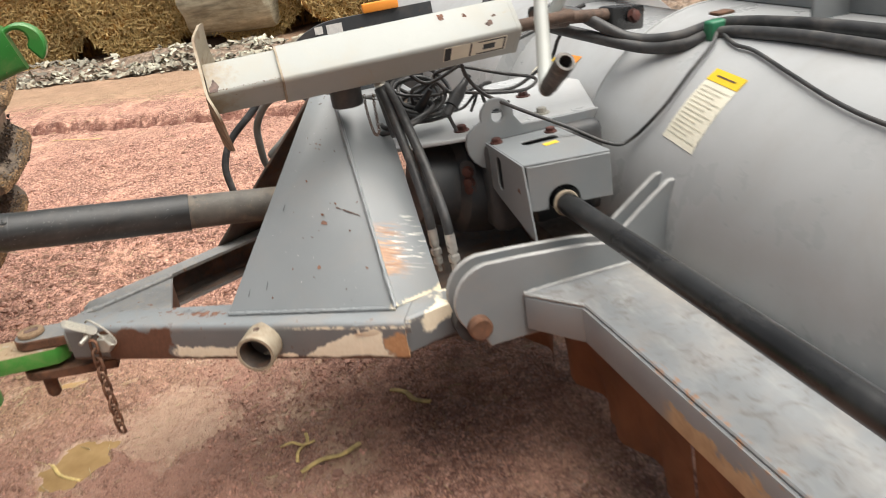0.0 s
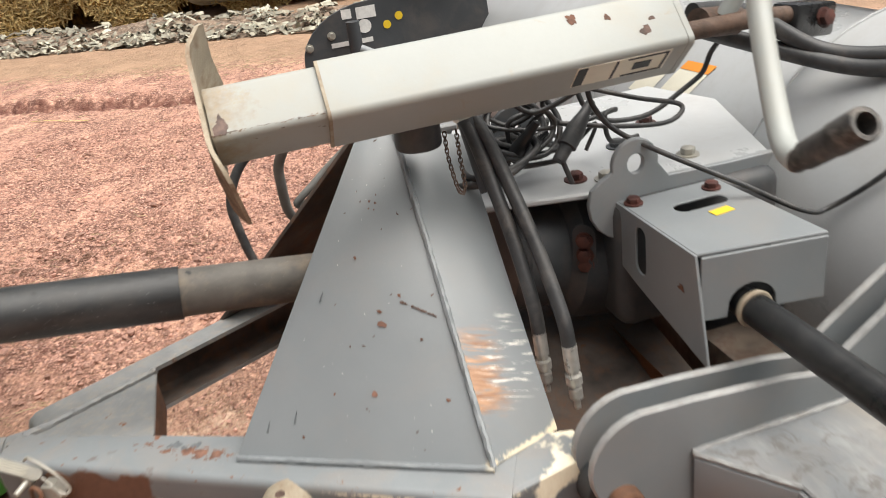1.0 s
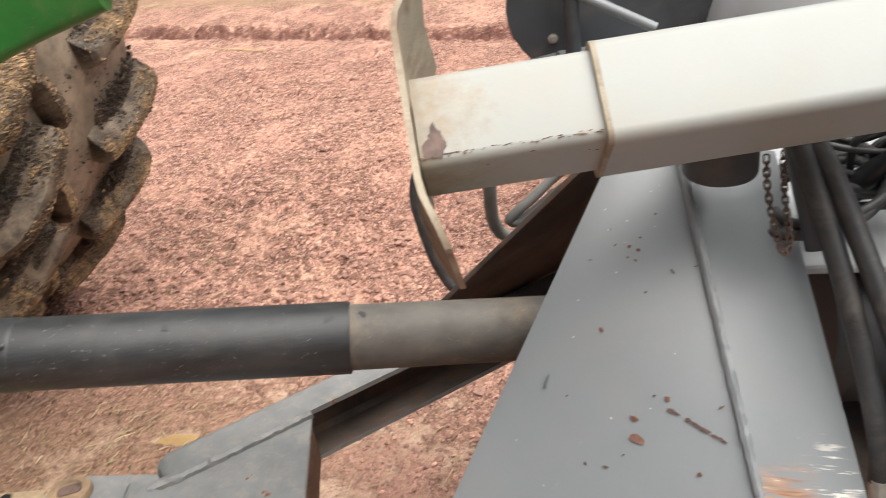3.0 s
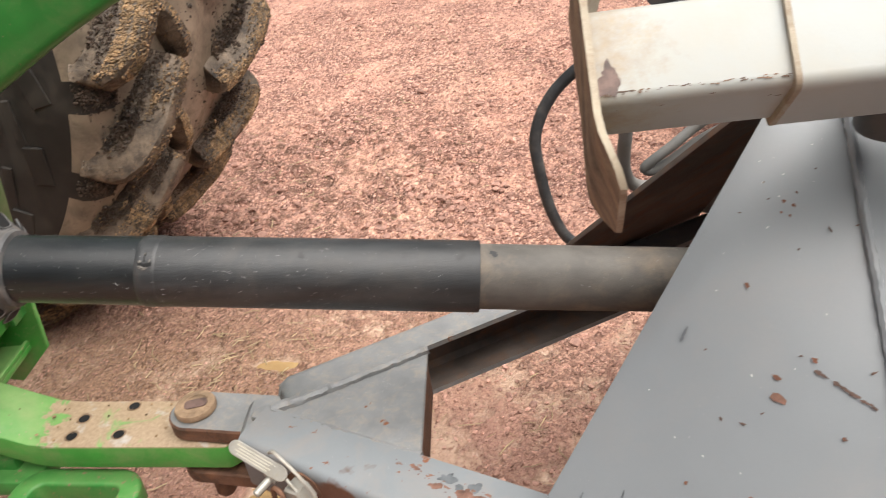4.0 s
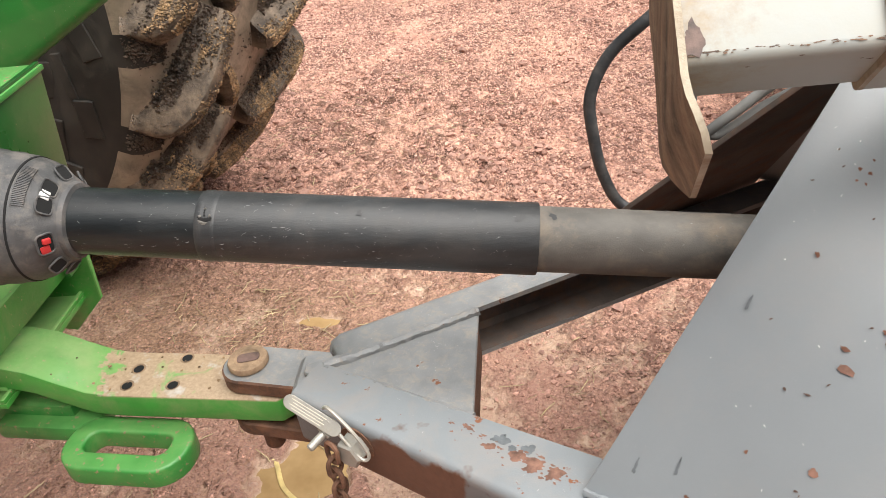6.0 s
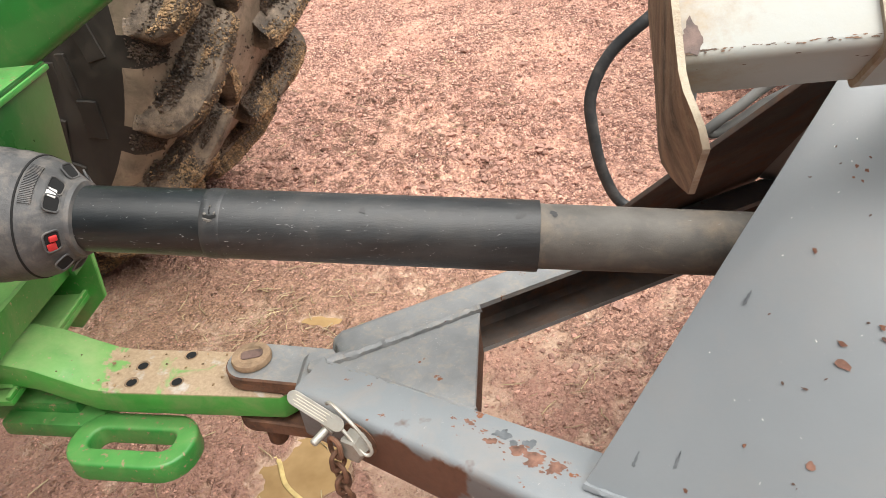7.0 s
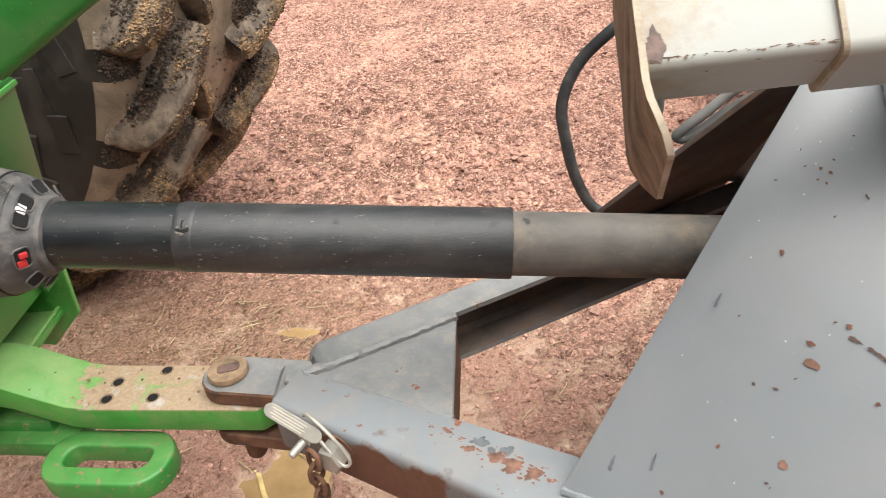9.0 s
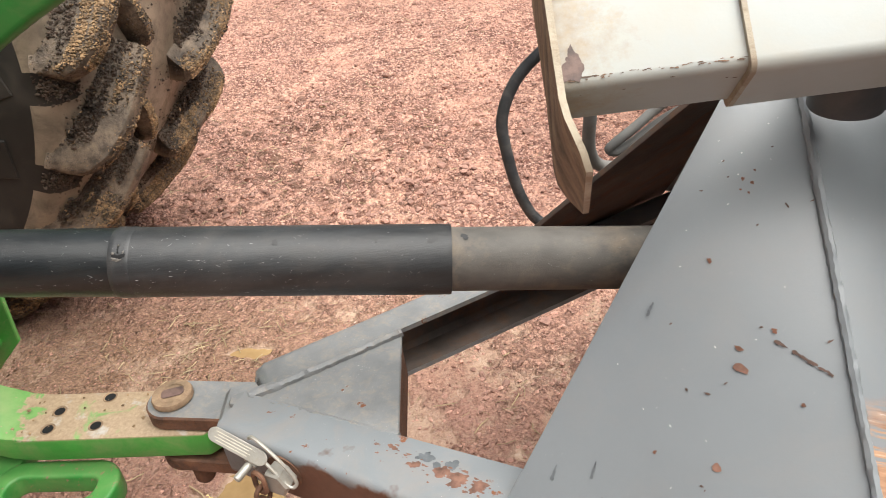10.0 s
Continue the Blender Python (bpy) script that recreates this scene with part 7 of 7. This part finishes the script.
def lug_mesh(stations, seed):
    """One bar of the tread. stations: across, turn in degrees, half width of the crown, crown radius. The upper flank slopes gently, the lower one steeply."""
    line = []
    for a, b in zip(stations, stations[1:]):
        line += [tuple(u + (v - u) * k / 7 for u, v in zip(a, b)) for k in range(7)]
    line.append(stations[-1])
    flat = [Vector((q[0], radians(q[1]) * TR_)) for q in line]
    flat = [sum((flat[min(max(i + d, 0), len(flat) - 1)] for d in (-3, -2, -1, 0, 1, 2, 3)), Vector((0, 0))) / 7 for i in range(len(flat))]
    bm = bmesh.new()
    rows_l = []
    for i, (s_, turn, half, top) in enumerate(line):
        way = (flat[min(i + 1, len(flat) - 1)] - flat[max(i - 1, 0)]).normalized()
        cross = Vector((way.y, -way.x))
        if cross.y > 0:
            cross = -cross                     # towards the upper side of the bar
        end = min(i, len(line) - 1 - i)
        drop = 0.016 if end == 0 else 0.004 if end == 1 else 0.0
        row = []
        for d, q in ((1.75, -0.1), (1.40, 0.16), (1.05, 0.42), (0.72, 0.72), (0.50, 0.93), (0.30, 0.99), (0.0, 1.0), (-0.50, 1), (-0.62, 0.975), (-0.96, 0.70), (-1.04, 0.60), (-1.20, -0.1)):
            at = flat[i] + cross * half * d
            low = carcass(max(-0.435, min(0.475, at.x)))
            r = low + (top - drop - low) * q
            p = Vector((at.x, r * math.cos(at.y / TR_), r * math.sin(at.y / TR_)))
            if q > 0:
                p += Vector((0.3, p.y, p.z)) * (0.003 * noise.noise(p * 13 + Vector((seed, 0, 0))) + 0.0016 * noise.noise(p * 50))
            row.append(bm.verts.new(p))
        rows_l.append(row)
    for a, b in zip(rows_l, rows_l[1:]):
        for j in range(11):
            bm.faces.new((a[j], a[j + 1], b[j + 1], b[j]))
    bm.faces.new(rows_l[0])
    bm.faces.new(rows_l[-1][::-1])
    bmesh.ops.recalc_face_normals(bm, faces=bm.faces)
    return finish("lug", bm, lug_rubber, 26)


NEAR_BAR = [(-0.150, -169.6, 0.038, 1.076), (-0.210, -165.8, 0.044, 1.088), (-0.300, -160.0, 0.045, 1.085), (-0.355, -156.2, 0.044, 1.066), (-0.388, -154.0, 0.042, 1.035), (-0.412, -152.4, 0.038, 0.978)]
FAR_BAR = [(0.490, -168.1, 0.036, 1.000), (0.455, -167.0, 0.040, 1.060), (0.335, -164.1, 0.042, 1.085), (0.180, -161.2, 0.042, 1.088), (0.065, -159.4, 0.038, 1.078)]
NOSE_BAR = [(-0.175, -161.5, 0.022, 1.062), (-0.130, -156.2, 0.030, 1.075), (-0.090, -151.5, 0.026, 1.060)]
COUNT = 22
shapes = []
for stations, seed in ((NEAR_BAR, 1), (FAR_BAR, 2), (NOSE_BAR, 3)):
    shared = lug_mesh(stations, seed)
    for k in range(COUNT):
        ob = new("lug", shared)
        ob.parent = tyre
        ob.matrix_basis = wm @ Matrix.Rotation(2 * math.pi * k / COUNT, 4, "X")
        shapes.append((shared, ob.matrix_basis, seed))

# raised blocks on the sidewall that faces the drawbar
for k in range(22):
    for r_, w_, h_, off, deep in ((0.745, 0.15, 0.030, 0.0, -0.4395), (0.815, 0.11, 0.062, 0.11, -0.4480), (0.675, 0.10, 0.050, 0.05, -0.4180)):
        at_ = wm @ Matrix.Rotation(2 * math.pi * (k + 0.3) / 22 + off, 4, "X") @ Matrix.Translation((deep, r_, 0)) @ Matrix.Rotation(radians(-24), 4, "X")
        part("raised_block", moved(box((0.010, h_, w_), (0, 0, 0), 0.002, 1), at_), tyre_rubber, tyre)

# mud caked on the bars and on the floor above each bar, on the side that faces the yard
r15 = np.random.default_rng(15)
cake, dry = [], []
view = TM @ Vector((1, 0, 0))


for shared, m, seed in shapes:
    mid = m @ (sum((v.co for v in shared.vertices), Vector((0, 0, 0))) / len(shared.vertices))
    if (mid - wheel_c).dot(view) < 0.15 or mid.z > wheel_c.z + 0.5:
        continue
    sign = 1 if sum(f.normal.dot(Vector((0, f.center.y, f.center.z))) * f.area for f in shared.polygons) > 0 else -1
    for f in shared.polygons:
        radial = Vector((0, f.center.y, f.center.z))
        high = radial.length - carcass(max(-0.435, min(0.475, f.center.x)))
        outward = sign * f.normal.dot(radial.normalized())
        for k in range(int(f.area * 170000 + r15.uniform())):
            vs = [shared.vertices[i].co for i in f.vertices]
            wts = r15.dirichlet([1.0] * len(vs))
            co = Vector((0, 0, 0))
            for v, wt in zip(vs, wts):
                co += v * float(wt)
            q = m @ (co + f.normal * 0.001 * sign)
            patch_dry, patch_wet = noise.noise(q * 7.0 + Vector((9, 2, 0))), noise.noise(q * 6.0)
            upper = outward > 0.8 or sign * f.normal.dot(Vector((0, -radial.z, radial.y))) < 0
            if upper and high > 0.036 - 0.03 * patch_dry:
                if r15.uniform() < min(0.95, 0.42 + 1.6 * patch_dry):
                    (dry if r15.uniform() < 0.82 + patch_dry else cake).append((*q, 0.0011 + 0.0026 * r15.uniform() + 0.0035 * r15.uniform() ** 6))
            elif upper and seed < 3 and r15.uniform() < 0.30 + 1.6 * patch_wet:
                cake.append((*q, 0.0010 + 0.0050 * r15.uniform() ** 3.0))
            elif r15.uniform() < 0.04:
                cake.append((*q, 0.0008 + 0.002 * r15.uniform()))
    # a thick cake in the angle above the bar's outer half
    if seed < 3:
        for k in range(3400):
            u = min(1.0, max(0.0, r15.normal(0.45, 0.26)))
            if seed == 1:
                s_, turn = -0.405 + 0.15 * u, radians(-157.8 - 5.5 * u + r15.normal(0, 1.9))
            else:
                s_, turn = 0.12 + 0.32 * u, radians(-164.3 - 5.5 * u + r15.normal(0, 1.3))
            r_ = carcass(s_) + 0.042 * r15.uniform() ** 1.3 * (1 - 0.5 * abs(2 * u - 1))
            q = m @ Vector((s_, r_ * math.cos(turn), r_ * math.sin(turn)))
            if r15.uniform() < 0.55 + 1.2 * noise.noise(q * 9.0 + Vector((4, 7, 1))):
                (cake if r15.uniform() < 0.93 else dry).append((*q, 0.0010 + 0.0062 * r15.uniform() ** 3.2))
    if seed == 1:
        for k in range(600):
            s_, turn = r15.uniform(-0.442, -0.355), radians(r15.normal(-151.4, 1.1))
            r_ = carcass(s_) + 0.006 * r15.uniform()
            cake.append((*(m @ Vector((s_, r_ * math.cos(turn), r_ * math.sin(turn)))), 0.0012 + 0.005 * r15.uniform() ** 3))
for k in range(9000):
    s_, a_ = r15.uniform(-0.42, 0.42), r15.uniform(2.5, 4.6)
    q = wm @ Vector((s_, carcass(s_) * math.cos(a_), carcass(s_) * math.sin(a_)))
    if r15.uniform() < 2.0 * (noise.noise(q * 7.0) - 0.12):
        cake.append((*q, 0.0012 + 0.006 * r15.uniform() ** 3))
for places, m_, words in ((cake, mud, "wet dark mud between the lugs"), (dry, dry_mud, "dried crumbly mud on the lugs")):
    cl = lumps(places, 21, 0.9, places is dry)
    cl.materials.append(m_)
    ob = tagged(new("caked_mud", cl), words, kind="stuff")
    ob.parent = tyre
    ob.matrix_parent_inverse = parent_world(tyre).inverted()
